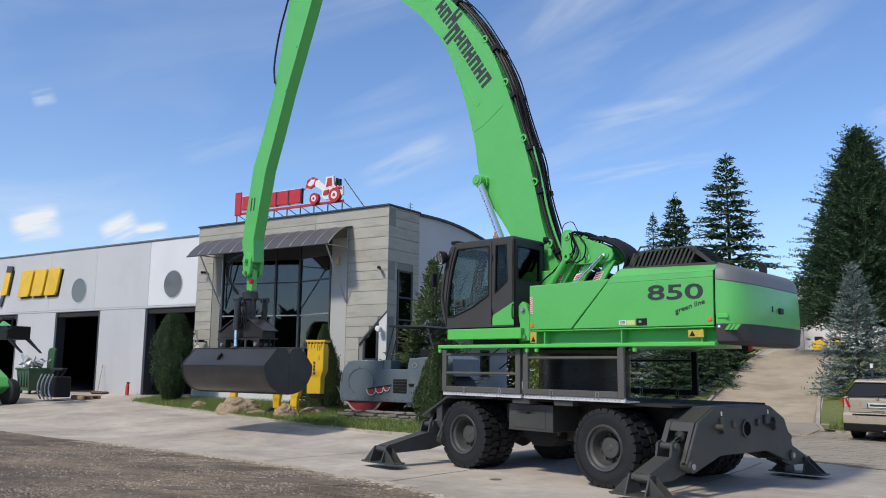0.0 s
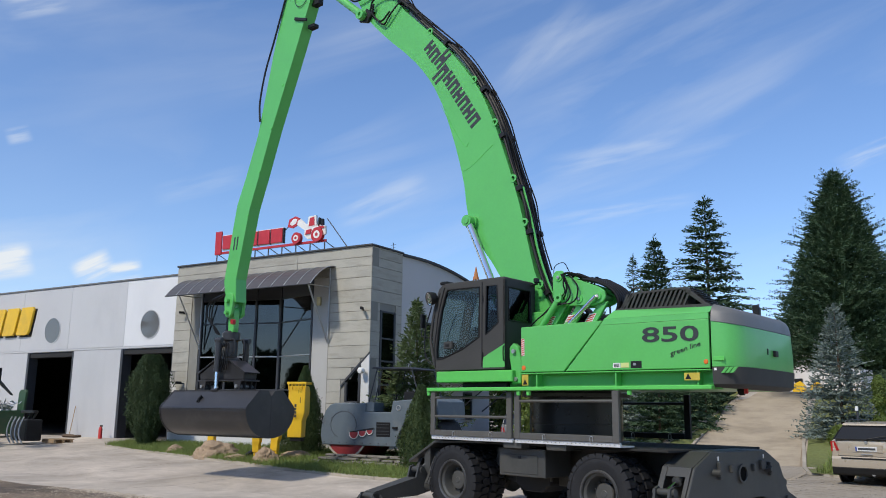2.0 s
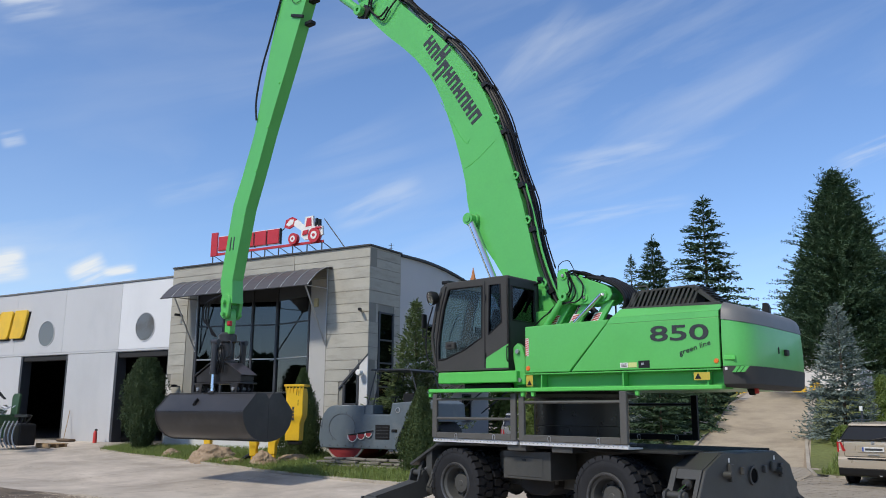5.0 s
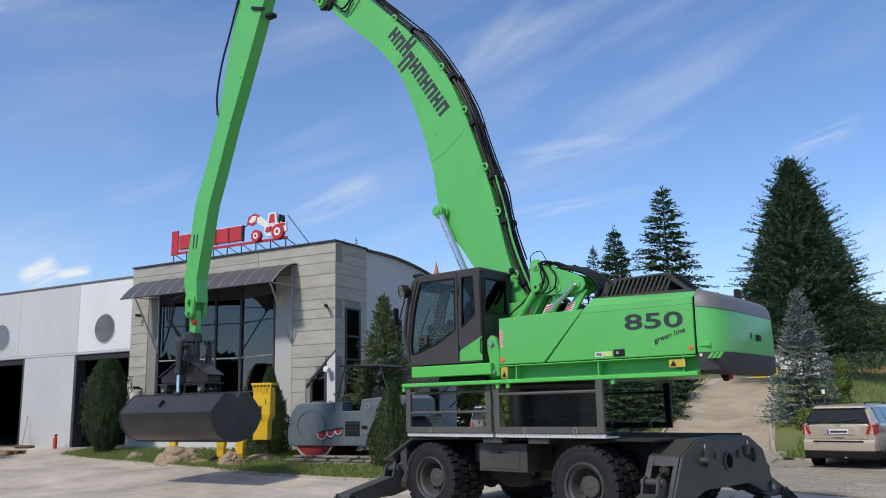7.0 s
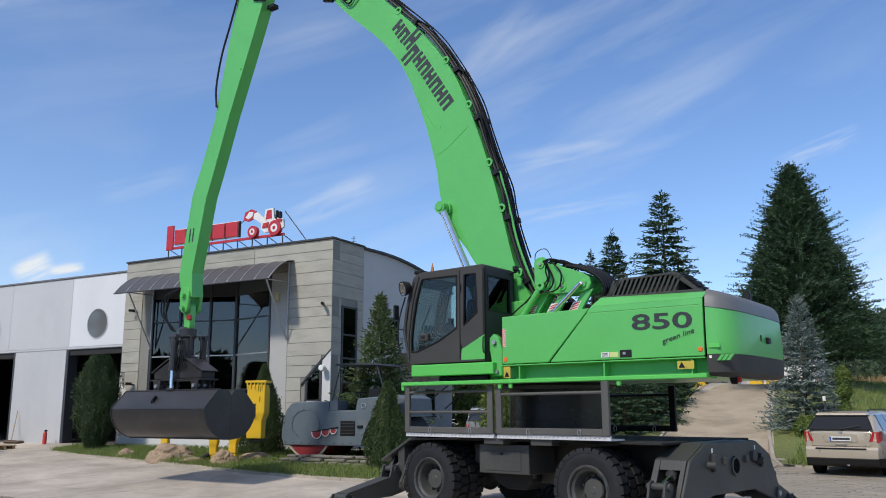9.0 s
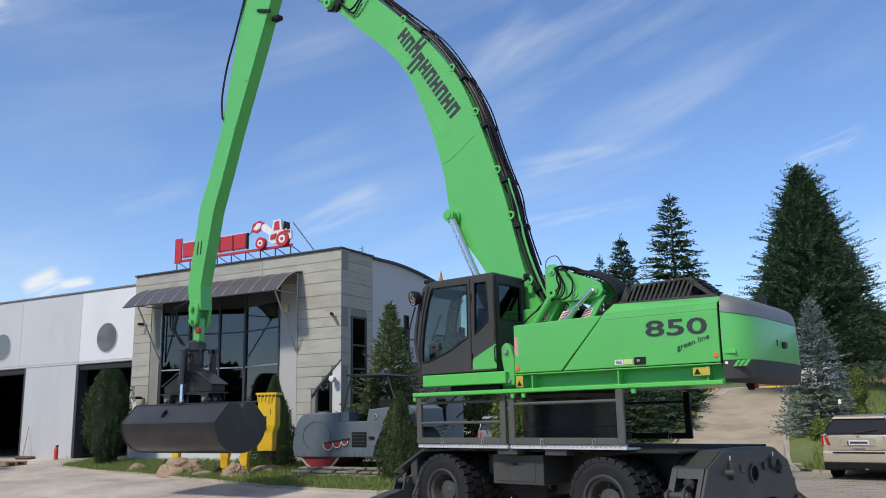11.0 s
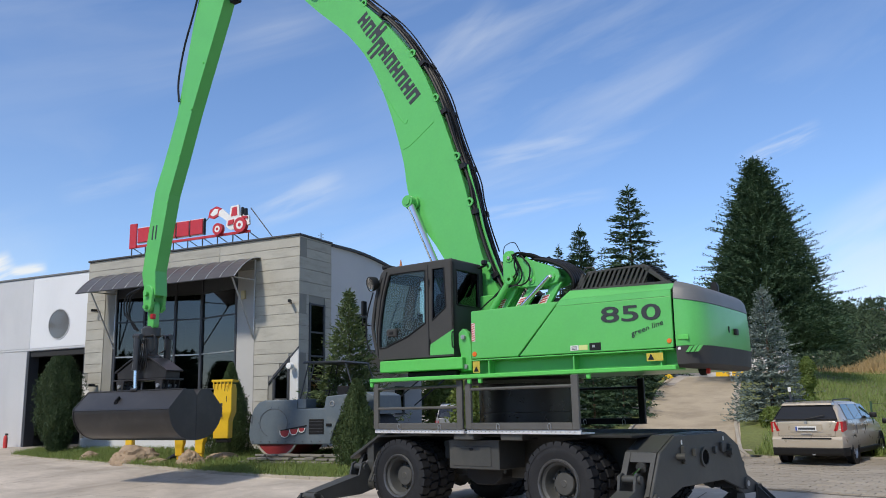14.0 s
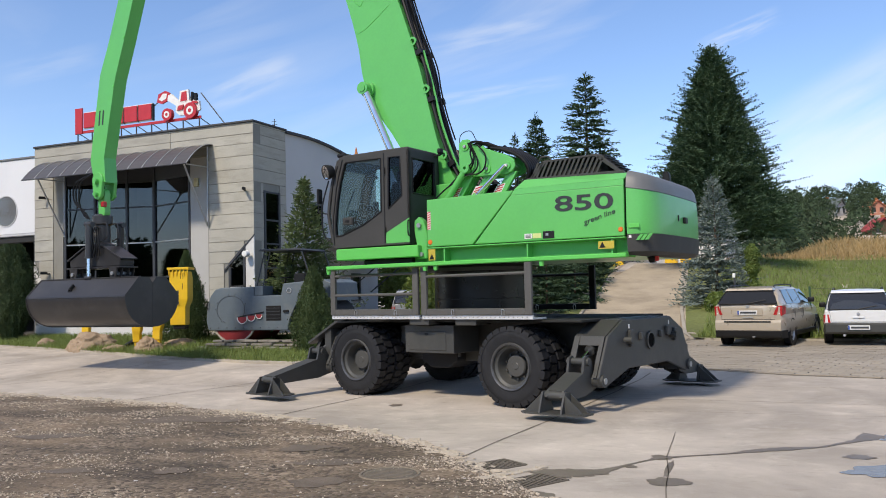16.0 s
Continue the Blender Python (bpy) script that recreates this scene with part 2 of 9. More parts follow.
REDSIGN = mat("red_sign_paint", (0.5, 0.03, 0.04), 0.4, vary=0.1, bump=0.01)
CLAD = mat("grey_cladding", (0.40, 0.385, 0.335), 0.85, vary=0.12, scale=1.8, fine=35, bump=0.06, dirt=(0.2, 0.195, 0.17), dirt_amount=0.5, per_object=0.06, dirt_scale=0.9, streak=5.0)
CLAD_B = mat("grey_cladding_joint", (0.24, 0.235, 0.21), 0.9, vary=0.12, scale=3, bump=0.05)
RENDER_W = mat("pale_plaster", (0.62, 0.62, 0.61), 0.85, vary=0.05, scale=1.2, fine=90, bump=0.05, dirt=(0.42, 0.41, 0.39), dirt_amount=0.35, dirt_scale=0.6)
RENDER_G = mat("grey_plaster", (0.52, 0.52, 0.53), 0.88, vary=0.05, scale=0.8, fine=80, bump=0.05, dirt=(0.42, 0.42, 0.42), dirt_amount=0.35, dirt_scale=0.5)
HALLW = mat("white_sandwich_panel", (0.53, 0.535, 0.55), 0.55, vary=0.05, scale=0.7, fine=25, bump=0.015, dirt=(0.43, 0.44, 0.46), dirt_amount=0.5, per_object=0.05, dirt_scale=0.5, streak=0.35)
FRAME = mat("anthracite_frame", (0.045, 0.048, 0.055), 0.45, vary=0.08, bump=0.01)
ROOFING = mat("dark_roof_edge", (0.05, 0.05, 0.053), 0.6, vary=0.1, bump=0.03)
CANOPY = mat("bronze_canopy_sheet", (0.10, 0.095, 0.095), 0.35, vary=0.1, scale=3, fine=30, bump=0.02, metal=0.3)
BARK = mat("spruce_bark", (0.11, 0.075, 0.05), 0.95, vary=0.3, scale=12, fine=60, bump=0.4)
NEEDLE = mat("spruce_needles", (0.052, 0.096, 0.046), 0.7, vary=0.4, scale=1.5, fine=12, bump=0.0, through_light=0.28)
NEEDLE_L = mat("young_spruce_needles", (0.125, 0.17, 0.065), 0.7, vary=0.3, scale=3, fine=20, bump=0.0, through_light=0.35)
NEEDLE_B = mat("blue_spruce_needles", (0.18, 0.225, 0.2), 0.7, vary=0.3, scale=2, fine=15, bump=0.0, through_light=0.15)
THUJA = mat("thuja_leaves", (0.05, 0.082, 0.032), 0.75, vary=0.35, scale=4, fine=25, bump=0.0, through_light=0.2)
THUJA_L = mat("light_thuja_leaves", (0.075, 0.115, 0.04), 0.75, vary=0.35, scale=4, fine=25, bump=0.0, through_light=0.25)
LEAF = mat("shrub_leaves", (0.14, 0.195, 0.04), 0.6, vary=0.3, scale=4, fine=25, bump=0.0, through_light=0.35)
FOREST = mat("far_forest_leaves", (0.04, 0.068, 0.03), 0.85, vary=0.4, scale=0.12, fine=0.8, bump=0.0, through_light=0.1)
GRASS = mat("grass_blades", (0.2, 0.26, 0.07), 0.7, vary=0.35, scale=0.6, fine=8, bump=0.0, through_light=0.3)
DRYGRASS = mat("dry_meadow_grass", (0.36, 0.26, 0.12), 0.85, vary=0.25, scale=0.2, fine=6, bump=0.0, through_light=0.2)
SOIL = mat("grassy_soil", (0.13, 0.15, 0.045), 0.95, vary=0.35, scale=0.5, fine=10, bump=0.3, dirt=(0.16, 0.13, 0.07), dirt_amount=0.5, dirt_scale=0.4)
ROCK = mat("sandstone_boulder", (0.33, 0.245, 0.165), 0.9, vary=0.25, scale=3, fine=25, bump=0.5, dirt=(0.2, 0.17, 0.12), dirt_amount=0.6)
KERB = mat("concrete_kerb", (0.38, 0.34, 0.28), 0.9, vary=0.15, scale=5, fine=60, bump=0.12, per_object=0.08)
ROLLERBLUE = mat("weathered_blue_grey_paint", (0.105, 0.135, 0.16), 0.6, vary=0.12, scale=3, fine=30, bump=0.04, dirt=(0.2, 0.21, 0.2), dirt_amount=0.5, dirt_scale=2)
ROLLERRED = mat("dull_red_paint", (0.3, 0.035, 0.04), 0.6, vary=0.15, bump=0.03)
CARGOLD = mat("champagne_car_paint", (0.50, 0.435, 0.345), 0.3, metal=0.25, vary=0.03, bump=0.0, coat=0.6)
CARWHITE = mat("white_car_paint", (0.7, 0.71, 0.71), 0.3, vary=0.03, bump=0.0, coat=0.6)
CARRED = mat("red_lamp_lens", (0.42, 0.012, 0.014), 0.35, vary=0.05, bump=0.0, coat=0.1)
PLATE = mat("number_plate", (0.7, 0.7, 0.68), 0.4, vary=0.03, bump=0.0)
CONT = mat("green_container_paint", (0.03, 0.085, 0.04), 0.6, vary=0.2, bump=0.05, dirt=(0.1, 0.09, 0.06), dirt_amount=0.5)
SCRAP = mat("bright_scrap_metal", (0.55, 0.56, 0.58), 0.35, metal=0.7, vary=0.4, scale=8, fine=40, bump=0.4)
WOOD = mat("pallet_wood", (0.36, 0.25, 0.14), 0.85, vary=0.25, scale=5, fine=60, bump=0.15)


# ---- mesh helpers ----
def part(name, bm, material, parent, label="", m=None, smooth=False):
    """Links a bmesh as one mesh object under a thing or a part."""
    me = bpy.data.meshes.new(name)
    bmesh.ops.recalc_face_normals(bm, faces=bm.faces[:])
    bm.to_mesh(me)
    bm.free()
    for item in (material if isinstance(material, (list, tuple)) else [material]):
        me.materials.append(item)
    if smooth:
        me.shade_smooth()
        me.set_sharp_from_angle(angle=radians(35))
    ob = new(name, me)
    if parent:
        ob.parent = parent
    if m is not None:
        ob.matrix_basis = m
    if label:
        tagged(ob, label)
    return ob


def raw(name, verts, faces, material, parent=None, smooth=False):
    me = bpy.data.meshes.new(name)
    me.from_pydata(verts, [], faces)
    me.materials.append(material)
    me.update()
    if smooth:
        me.shade_smooth()
    ob = new(name, me)
    if parent:
        ob.parent = parent
    return ob


def thing(name, m, label, category, group="", kind=""):
    ob = new(name)
    ob.empty_display_size = 0.2
    ob.matrix_basis = m
    return tagged(ob, label, category, group, kind)


def box(x0, x1, y0, y1, z0, z1, bevel=0.0, bm=None, segments=1):
    own = bmesh.new()
    bmesh.ops.create_cube(own, size=1)
    for v in own.verts:
        v.co = Vector(((x0 + x1) / 2 + v.co.x * (x1 - x0), (y0 + y1) / 2 + v.co.y * (y1 - y0), (z0 + z1) / 2 + v.co.z * (z1 - z0)))
    if bevel:
        bmesh.ops.bevel(own, geom=own.edges[:], offset=bevel, segments=segments, affect="EDGES", profile=0.5)
    return merge(bm, own)


def merge(bm, own):
    """Adds own to bm, if there is one."""
    if bm is None:
        return own
    me = bpy.data.meshes.new("merge")
    own.to_mesh(me)
    own.free()
    bm.from_mesh(me)
    bpy.data.meshes.remove(me)
    return bm


def prism(pts, lo, hi, axis="y", bevel=0.0, bm=None, segments=1):
    """A polygon, drawn out along an axis. y: points are (x, z); x: (y, z); z: (x, y)."""
    own = bmesh.new()

    def at(p, d):
        return {"y": (p[0], d, p[1]), "x": (d, p[0], p[1]), "z": (p[0], p[1], d)}[axis]

    a = [own.verts.new(at(p, lo)) for p in pts]
    b = [own.verts.new(at(p, hi)) for p in pts]
    own.faces.new(a)
    own.faces.new(b[::-1])
    for i in range(len(pts)):
        j = (i + 1) % len(pts)
        own.faces.new((a[i], b[i], b[j], a[j]))
    bmesh.ops.recalc_face_normals(own, faces=own.faces[:])
    if bevel:
        edges = [e for e in own.edges if len(e.link_faces) == 2 and e.calc_face_angle(0) > 0.3]
        bmesh.ops.bevel(own, geom=edges, offset=bevel, segments=segments, affect="EDGES", profile=0.5)
    return merge(bm, own)


def loft(rings, bm=None, closed=True, caps=True):
    """Skins rings of equally many points."""
    own = bmesh.new()
    rows = [[own.verts.new(p) for p in ring] for ring in rings]
    count = len(rows[0])
    for a, b in zip(rows, rows[1:]):
        for i in range(count if closed else count - 1):
            j = (i + 1) % count
            own.faces.new((a[i], a[j], b[j], b[i]))
    if caps and closed:
        own.faces.new(rows[0][::-1])
        own.faces.new(rows[-1])
    return merge(bm, own)


def tube(points, radius, sides=8, bm=None, smooth=True, caps=True):
    """A round bar or hose along points; smooth: rounded by a spline."""
    pts = [Vector(p) for p in points]
    if smooth and len(pts) > 2:
        full = [2 * pts[0] - pts[1], *pts, 2 * pts[-1] - pts[-2]]
        fine = []
        for i in range(1, len(full) - 2):
            a, b, c, d = full[i - 1 : i + 3]
            for k in range(6):
                t = k / 6
                fine.append(0.5 * (2 * b + (c - a) * t + (2 * a - 5 * b + 4 * c - d) * t * t + (3 * b - a - 3 * c + d) * t ** 3))
        pts = fine + [pts[-1]]
    rings, side = [], None
    for i, p in enumerate(pts):
        way = (pts[min(i + 1, len(pts) - 1)] - pts[max(i - 1, 0)]).normalized()
        if side is None:
            side = way.orthogonal().normalized()
        side = (side - way * side.dot(way)).normalized()
        up = way.cross(side)
        r = radius(i / max(1, len(pts) - 1)) if callable(radius) else radius
        rings.append([p + r * (math.cos(2 * math.pi * k / sides) * side + math.sin(2 * math.pi * k / sides) * up) for k in range(sides)])
    return loft(rings, bm, caps=caps)


def rod(a, b, r, sides=12, bm=None):
    return tube([a, b], r, sides, bm, smooth=False)


def lathe(profile, sides=32, axis="y", bm=None, center=(0, 0, 0)):
    """Turns (radius, along) points round an axis."""
    own = bmesh.new()
    rows = []
    for k in range(sides):
        a = 2 * math.pi * k / sides
        ring = []
        for r, d in profile:
            u, v = r * math.cos(a), r * math.sin(a)
            p = {"y": (u, d, v), "x": (d, u, v), "z": (u, v, d)}[axis]
            ring.append(own.verts.new(Vector(p) + Vector(center)))
        rows.append(ring)
    for k in range(sides):
        a, b = rows[k], rows[(k + 1) % sides]
        for i in range(len(profile) - 1):
            own.faces.new((a[i], a[i + 1], b[i + 1], b[i]))
    bmesh.ops.remove_doubles(own, verts=own.verts[:], dist=1e-5)
    return merge(bm, own)


def letters(name, text, size, m, material, parent=None, depth=0.006, label="", align="LEFT", shear=0.0, offset=0.0, width=1.0):
    """Flat or thick letters in the built-in font, as a mesh, lying in the local x-y plane of m."""
    cu = bpy.data.curves.new(name, "FONT")
    cu.body, cu.size, cu.extrude, cu.align_x, cu.shear, cu.offset = text, size, depth, align, shear, offset
    cu.resolution_u = 3
    ob = bpy.data.objects.new(name, cu)
    scene.collection.objects.link(ob)
    bpy.context.view_layer.update()
    me = bpy.data.meshes.new_from_object(ob.evaluated_get(bpy.context.evaluated_depsgraph_get()))
    bpy.data.objects.remove(ob)
    bpy.data.curves.remove(cu)
    me.materials.clear()
    me.materials.append(material)
    me.transform(Matrix.Diagonal((width, 1, 1, 1)))
    made = new(name, me)
    if parent:
        made.parent = parent
    made.matrix_basis = m
    return tagged(made, label) if label else made


def lettering_pose(origin, right, up):
    """A pose whose x runs along right, y along up and z out of the face."""
    r, u = Vector(right).normalized(), Vector(up)
    u = (u - r * u.dot(r)).normalized()
    o = r.cross(u)
    return Matrix.Translation(origin) @ Matrix((r, u, o)).transposed().to_4x4()


def height(x, y):
    """The lie of the land: a level yard, rising towards the buildings, with a ramp and a meadow behind."""
    left = min(max((-x - 4) / 8, 0), 1)
    left = left * left * (3 - 2 * left)
    slope = 0.023 * (1 - left) + 0.068 * left
    back = min(max((-x - 6.5) / 3, 0), 1)
    z = slope * max(0.0, min(y, 17.0 - 5.0 * back) - 3.0)
    if y > 17.0:
        rise = 0.153 * max(0.0, min(y, 36.0) - 17.0 - 7.0 * back)
        meadow = 0.105 * (min(y, 62.0) - 17.0) - 0.05 * max(0.0, min(y, 110) - 62.0)
        k = min(max((x - 0.5) / 4, 0), 1)
        z += rise * (1 - k) + meadow * k if x > -12 else rise * min(max((x + 24) / 12, 0), 1)
    if y > 130:
        z += 0.16 * (min(y, 270) - 130)
    return z


# ---- ground ----
def ground_material():
    """Worn concrete: pale slabs with blotches, stains and fine grain."""
    m = mat("worn_concrete", (0.478, 0.422, 0.36), 0.85, vary=0.14, scale=2.2, fine=70, bump=0.14, dirt=(0.32, 0.275, 0.22), dirt_amount=0.55, dirt_scale=0.55)
    n, l = m.node_tree.nodes, m.node_tree.links
    b = n["Principled BSDF"]
    co = n.new("ShaderNodeTexCoord")
    spots = n.new("ShaderNodeTexNoise")
    spots.inputs["Scale"].default_value, spots.inputs["Detail"].default_value, spots.inputs["Roughness"].default_value = 2.6, 10, 0.7
    r = n.new("ShaderNodeMapRange")
    for key, value in (("From Min", 0.53), ("From Max", 0.66), ("To Min", 0.0), ("To Max", 0.55)):
        r.inputs[key].default_value = value
    mx = n.new("ShaderNodeMix")
    mx.data_type = "RGBA"
    mx.inputs["B"].default_value = (0.60, 0.54, 0.46, 1)
    wide = n.new("ShaderNodeTexNoise")
    wide.inputs["Scale"].default_value, wide.inputs["Detail"].default_value, wide.inputs["Roughness"].default_value = 0.35, 9, 0.62
    wide.inputs["Distortion"].default_value = 0.8
    wr = n.new("ShaderNodeMapRange")
    for key, value in (("From Min", 0.36), ("From Max", 0.64), ("To Min", 0.72), ("To Max", 1.13)):
        wr.inputs[key].default_value = value
    ws = n.new("ShaderNodeVectorMath")
    ws.operation = "SCALE"
    l.new(co.outputs["Object"], wide.inputs["Vector"])
    l.new(wide.outputs["Fac"], wr.inputs["Value"])
    l.new(wr.outputs["Result"], ws.inputs["Scale"])
    old = b.inputs["Base Color"].links[0].from_socket
    l.new(co.outputs["Object"], spots.inputs["Vector"])
    l.new(spots.outputs["Fac"], r.inputs["Value"])
    l.new(r.outputs["Result"], mx.inputs["Factor"])
    l.new(old, mx.inputs["A"])
    l.new(mx.outputs["Result"], ws.inputs[0])
    # dark specks and oil spots of a few centimetres, scuffs along the way of the traffic
    speck, sm, sr = n.new("ShaderNodeTexNoise"), n.new("ShaderNodeMapping"), n.new("ShaderNodeMapRange")
    sm.inputs["Rotation"].default_value, sm.inputs["Scale"].default_value = (0, 0, radians(-15)), (1.0, 3.2, 1.0)
    speck.inputs["Scale"].default_value, speck.inputs["Detail"].default_value, speck.inputs["Roughness"].default_value = 2.1, 12, 0.72
    for key, value in (("From Min", 0.56), ("From Max", 0.7), ("To Min", 0.0), ("To Max", 0.6)):
        sr.inputs[key].default_value = value
    dark = n.new("ShaderNodeMix")
    dark.data_type = "RGBA"
    dark.inputs["B"].default_value = (0.24, 0.205, 0.165, 1)
    l.new(co.outputs["Object"], sm.inputs["Vector"])
    l.new(sm.outputs["Vector"], speck.inputs["Vector"])
    l.new(speck.outputs["Fac"], sr.inputs["Value"])
    l.new(sr.outputs["Result"], dark.inputs["Factor"])
    l.new(ws.outputs["Vector"], dark.inputs["A"])
    l.new(dark.outputs["Result"], b.inputs["Base Color"])
    return m


CONCRETE = ground_material()


def sheet(name, xs, ys, material, lift=0.0, keep=None, rough=0.0, parent=None):
    """A grid that lies on the land."""
    verts, faces, at = [], [], {}
    for j, y in enumerate(ys):
        for i, x in enumerate(xs):
            at[i, j] = len(verts)
            verts.append((x, y, height(x, y) + lift + (rough * noise.noise((x * 1.7, y * 1.7, 3.1)) if rough else 0)))
    for j in range(len(ys) - 1):
        for i in range(len(xs) - 1):
            if keep is None or keep((xs[i] + xs[i + 1]) / 2, (ys[j] + ys[j + 1]) / 2):
                faces.append((at[i, j], at[i + 1, j], at[i + 1, j + 1], at[i, j + 1]))
    return raw(name, verts, faces, material, parent, smooth=True)


def steps(*spans):
    out = []
    for a, b, n in spans:
        out += [a + (b - a) * k / n for k in range(n)]
    return out + [spans[-1][1]]


ground = sheet("ground", steps((-600, -80, 10), (-80, 40, 80), (40, 600, 10)), steps((-200, -20, 6), (-20, 40, 60), (40, 140, 25), (140, 300, 12), (300, 900, 4)), CONCRETE)
tagged(ground, "pale worn concrete yard with stains, rising to the hills", "ground", kind="structure")


def patch(name, outline, material, lift, label, category="ground", cell=0.5, rough=0.0, jitter=0.0, kind="structure"):
    """A surface of any outline that lies on the land."""
    own = bmesh.new()
    pts = []
    for i, p in enumerate(outline):
        q = outline[(i + 1) % len(outline)]
        length = math.hypot(q[0] - p[0], q[1] - p[1])
        for k in range(max(1, int(length / cell))):
            t = k / max(1, int(length / cell))
            x, y = p[0] + (q[0] - p[0]) * t, p[1] + (q[1] - p[1]) * t
            if jitter:
                x += jitter * noise.noise((x * 1.3, y * 1.3, 0.5)) + jitter * 0.5 * noise.noise((x * 4.3, y * 4.3, 2.5))
                y += jitter * noise.noise((x * 1.3, y * 1.3, 7.5)) + jitter * 0.5 * noise.noise((x * 4.3, y * 4.3, 9.5))
            pts.append((x, y))
    own.faces.new([own.verts.new((x, y, 0)) for x, y in pts])
    lo, hi = Vector((min(p[0] for p in pts), min(p[1] for p in pts))), Vector((max(p[0] for p in pts), max(p[1] for p in pts)))
    step = max(cell, (hi - lo).length / 70)
    for axis, a, b in ((0, lo.x, hi.x), (1, lo.y, hi.y)):
        v = a + step
        while v < b:
            no = (1, 0, 0) if axis == 0 else (0, 1, 0)
            co = (v, 0, 0) if axis == 0 else (0, v, 0)
            bmesh.ops.bisect_plane(own, geom=own.verts[:] + own.edges[:] + own.faces[:], plane_co=co, plane_no=no)
            v += step
    for v in own.verts:
        v.co.z = height(v.co.x, v.co.y) + lift + (rough * noise.noise((v.co.x * 1.7, v.co.y * 1.7, 3.1)) if rough else 0)
    ob = part(name, own, material, None)
    return tagged(ob, label, category, kind=kind)


GRAVEL = mat("wet_gravel", (0.155, 0.113, 0.075), 0.8, vary=0.45, scale=0.8, fine=30, bump=0.8, dirt=(0.055, 0.047, 0.038), dirt_amount=0.85, dirt_scale=0.7)
gn, gk = GRAVEL.node_tree.nodes, GRAVEL.node_tree.links
g_bsdf = gn["Principled BSDF"]
g_co = gn.new("ShaderNodeTexCoord")
g_old = g_bsdf.inputs["Base Color"].links[0].from_socket
g_patch = gn.new("ShaderNodeTexNoise")
g_patch.inputs["Scale"].default_value, g_patch.inputs["Detail"].default_value = 0.9, 7
g_pr = gn.new("ShaderNodeMapRange")
for key, value in (("From Min", 0.42), ("From Max", 0.62), ("To Min", 0.25), ("To Max", 0.9)):
    g_pr.inputs[key].default_value = value
g_vo = gn.new("ShaderNodeTexVoronoi")
g_vo.inputs["Scale"].default_value = 24
g_hue = gn.new("ShaderNodeValToRGB")
for pos, col in ((0.0, (0.04, 0.027, 0.017, 1)), (0.45, (0.105, 0.072, 0.045, 1)), (0.85, (0.17, 0.122, 0.08, 1)), (1.0, (0.34, 0.265, 0.19, 1))):
    el = g_hue.color_ramp.elements[0] if pos == 0 else g_hue.color_ramp.elements[1] if pos == 1 else g_hue.color_ramp.elements.new(pos)
    el.position, el.color = pos, col
g_sep = gn.new("ShaderNodeSeparateColor")
g_mix = gn.new("ShaderNodeMix")
g_mix.data_type = "RGBA"
gk.new(g_co.outputs["Object"], g_patch.inputs["Vector"])
gk.new(g_co.outputs["Object"], g_vo.inputs["Vector"])
gk.new(g_patch.outputs["Fac"], g_pr.inputs["Value"])
gk.new(g_vo.outputs["Color"], g_sep.inputs["Color"])
gk.new(g_sep.outputs["Red"], g_hue.inputs["Fac"])
gk.new(g_pr.outputs["Result"], g_mix.inputs["Factor"])
gk.new(g_old, g_mix.inputs["A"])
gk.new(g_hue.outputs["Color"], g_mix.inputs["B"])
g_wet = gn.new("ShaderNodeTexNoise")
g_wet.inputs["Scale"].default_value, g_wet.inputs["Detail"].default_value, g_wet.inputs["Roughness"].default_value = 0.55, 9, 0.65
g_st = gn.new("ShaderNodeMapping")
g_st.inputs["Scale"].default_value = (0.6, 1.5, 1.0)
g_wr = gn.new("ShaderNodeMapRange")
for key, value in (("From Min", 0.38), ("From Max", 0.6), ("To Min", 0.45), ("To Max", 1.25)):
    g_wr.inputs[key].default_value = value
g_ws = gn.new("ShaderNodeVectorMath")
g_ws.operation = "SCALE"
gk.new(g_co.outputs["Object"], g_st.inputs["Vector"])
gk.new(g_st.outputs["Vector"], g_wet.inputs["Vector"])
gk.new(g_wet.outputs["Fac"], g_wr.inputs["Value"])
gk.new(g_wr.outputs["Result"], g_ws.inputs["Scale"])
gk.new(g_mix.outputs["Result"], g_ws.inputs[0])
gk.new(g_ws.outputs["Vector"], g_bsdf.inputs["Base Color"])
g_bump = gn.new("ShaderNodeBump")
g_bump.invert = True
g_bump.inputs["Strength"].default_value, g_bump.inputs["Distance"].default_value = 0.4, 0.02
gk.new(g_vo.outputs["Distance"], g_bump.inputs["Height"])
gk.new(g_bump.outputs["Normal"], g_bsdf.inputs["Normal"])
lot = [(-60, 2.2), (-30, 1.4), (-18, 0.5), (-12.67, 0.0), (-9.3, -0.28), (-6.85, -0.81), (-4.74, -1.35), (-2.87, -2.17), (-1.25, -3.13), (-0.6, -3.85), (0.07, -4.45), (0.6, -5.04), (1.3, -6.2), (2.0, -9), (2.4, -14), (2.4, -40), (-60, -40)]
patch("gravel_lot", lot, GRAVEL, 0.012, "dark wet gravel surface beside the concrete", cell=0.35, jitter=0.12, rough=0.008)
# gravel stones along the near part of the lot
STONE = mat("pale_gravel_stones", (0.36, 0.305, 0.24), 0.9, vary=0.3, scale=6, fine=30, bump=0.2)
s_geo, s_map, s_mul = STONE.node_tree.nodes.new("ShaderNodeNewGeometry"), STONE.node_tree.nodes.new("ShaderNodeMapRange"), STONE.node_tree.nodes.new("ShaderNodeVectorMath")
s_mul.operation = "SCALE"
s_map.inputs["To Min"].default_value, s_map.inputs["To Max"].default_value = 0.45, 1.5
s_bsdf = STONE.node_tree.nodes["Principled BSDF"]
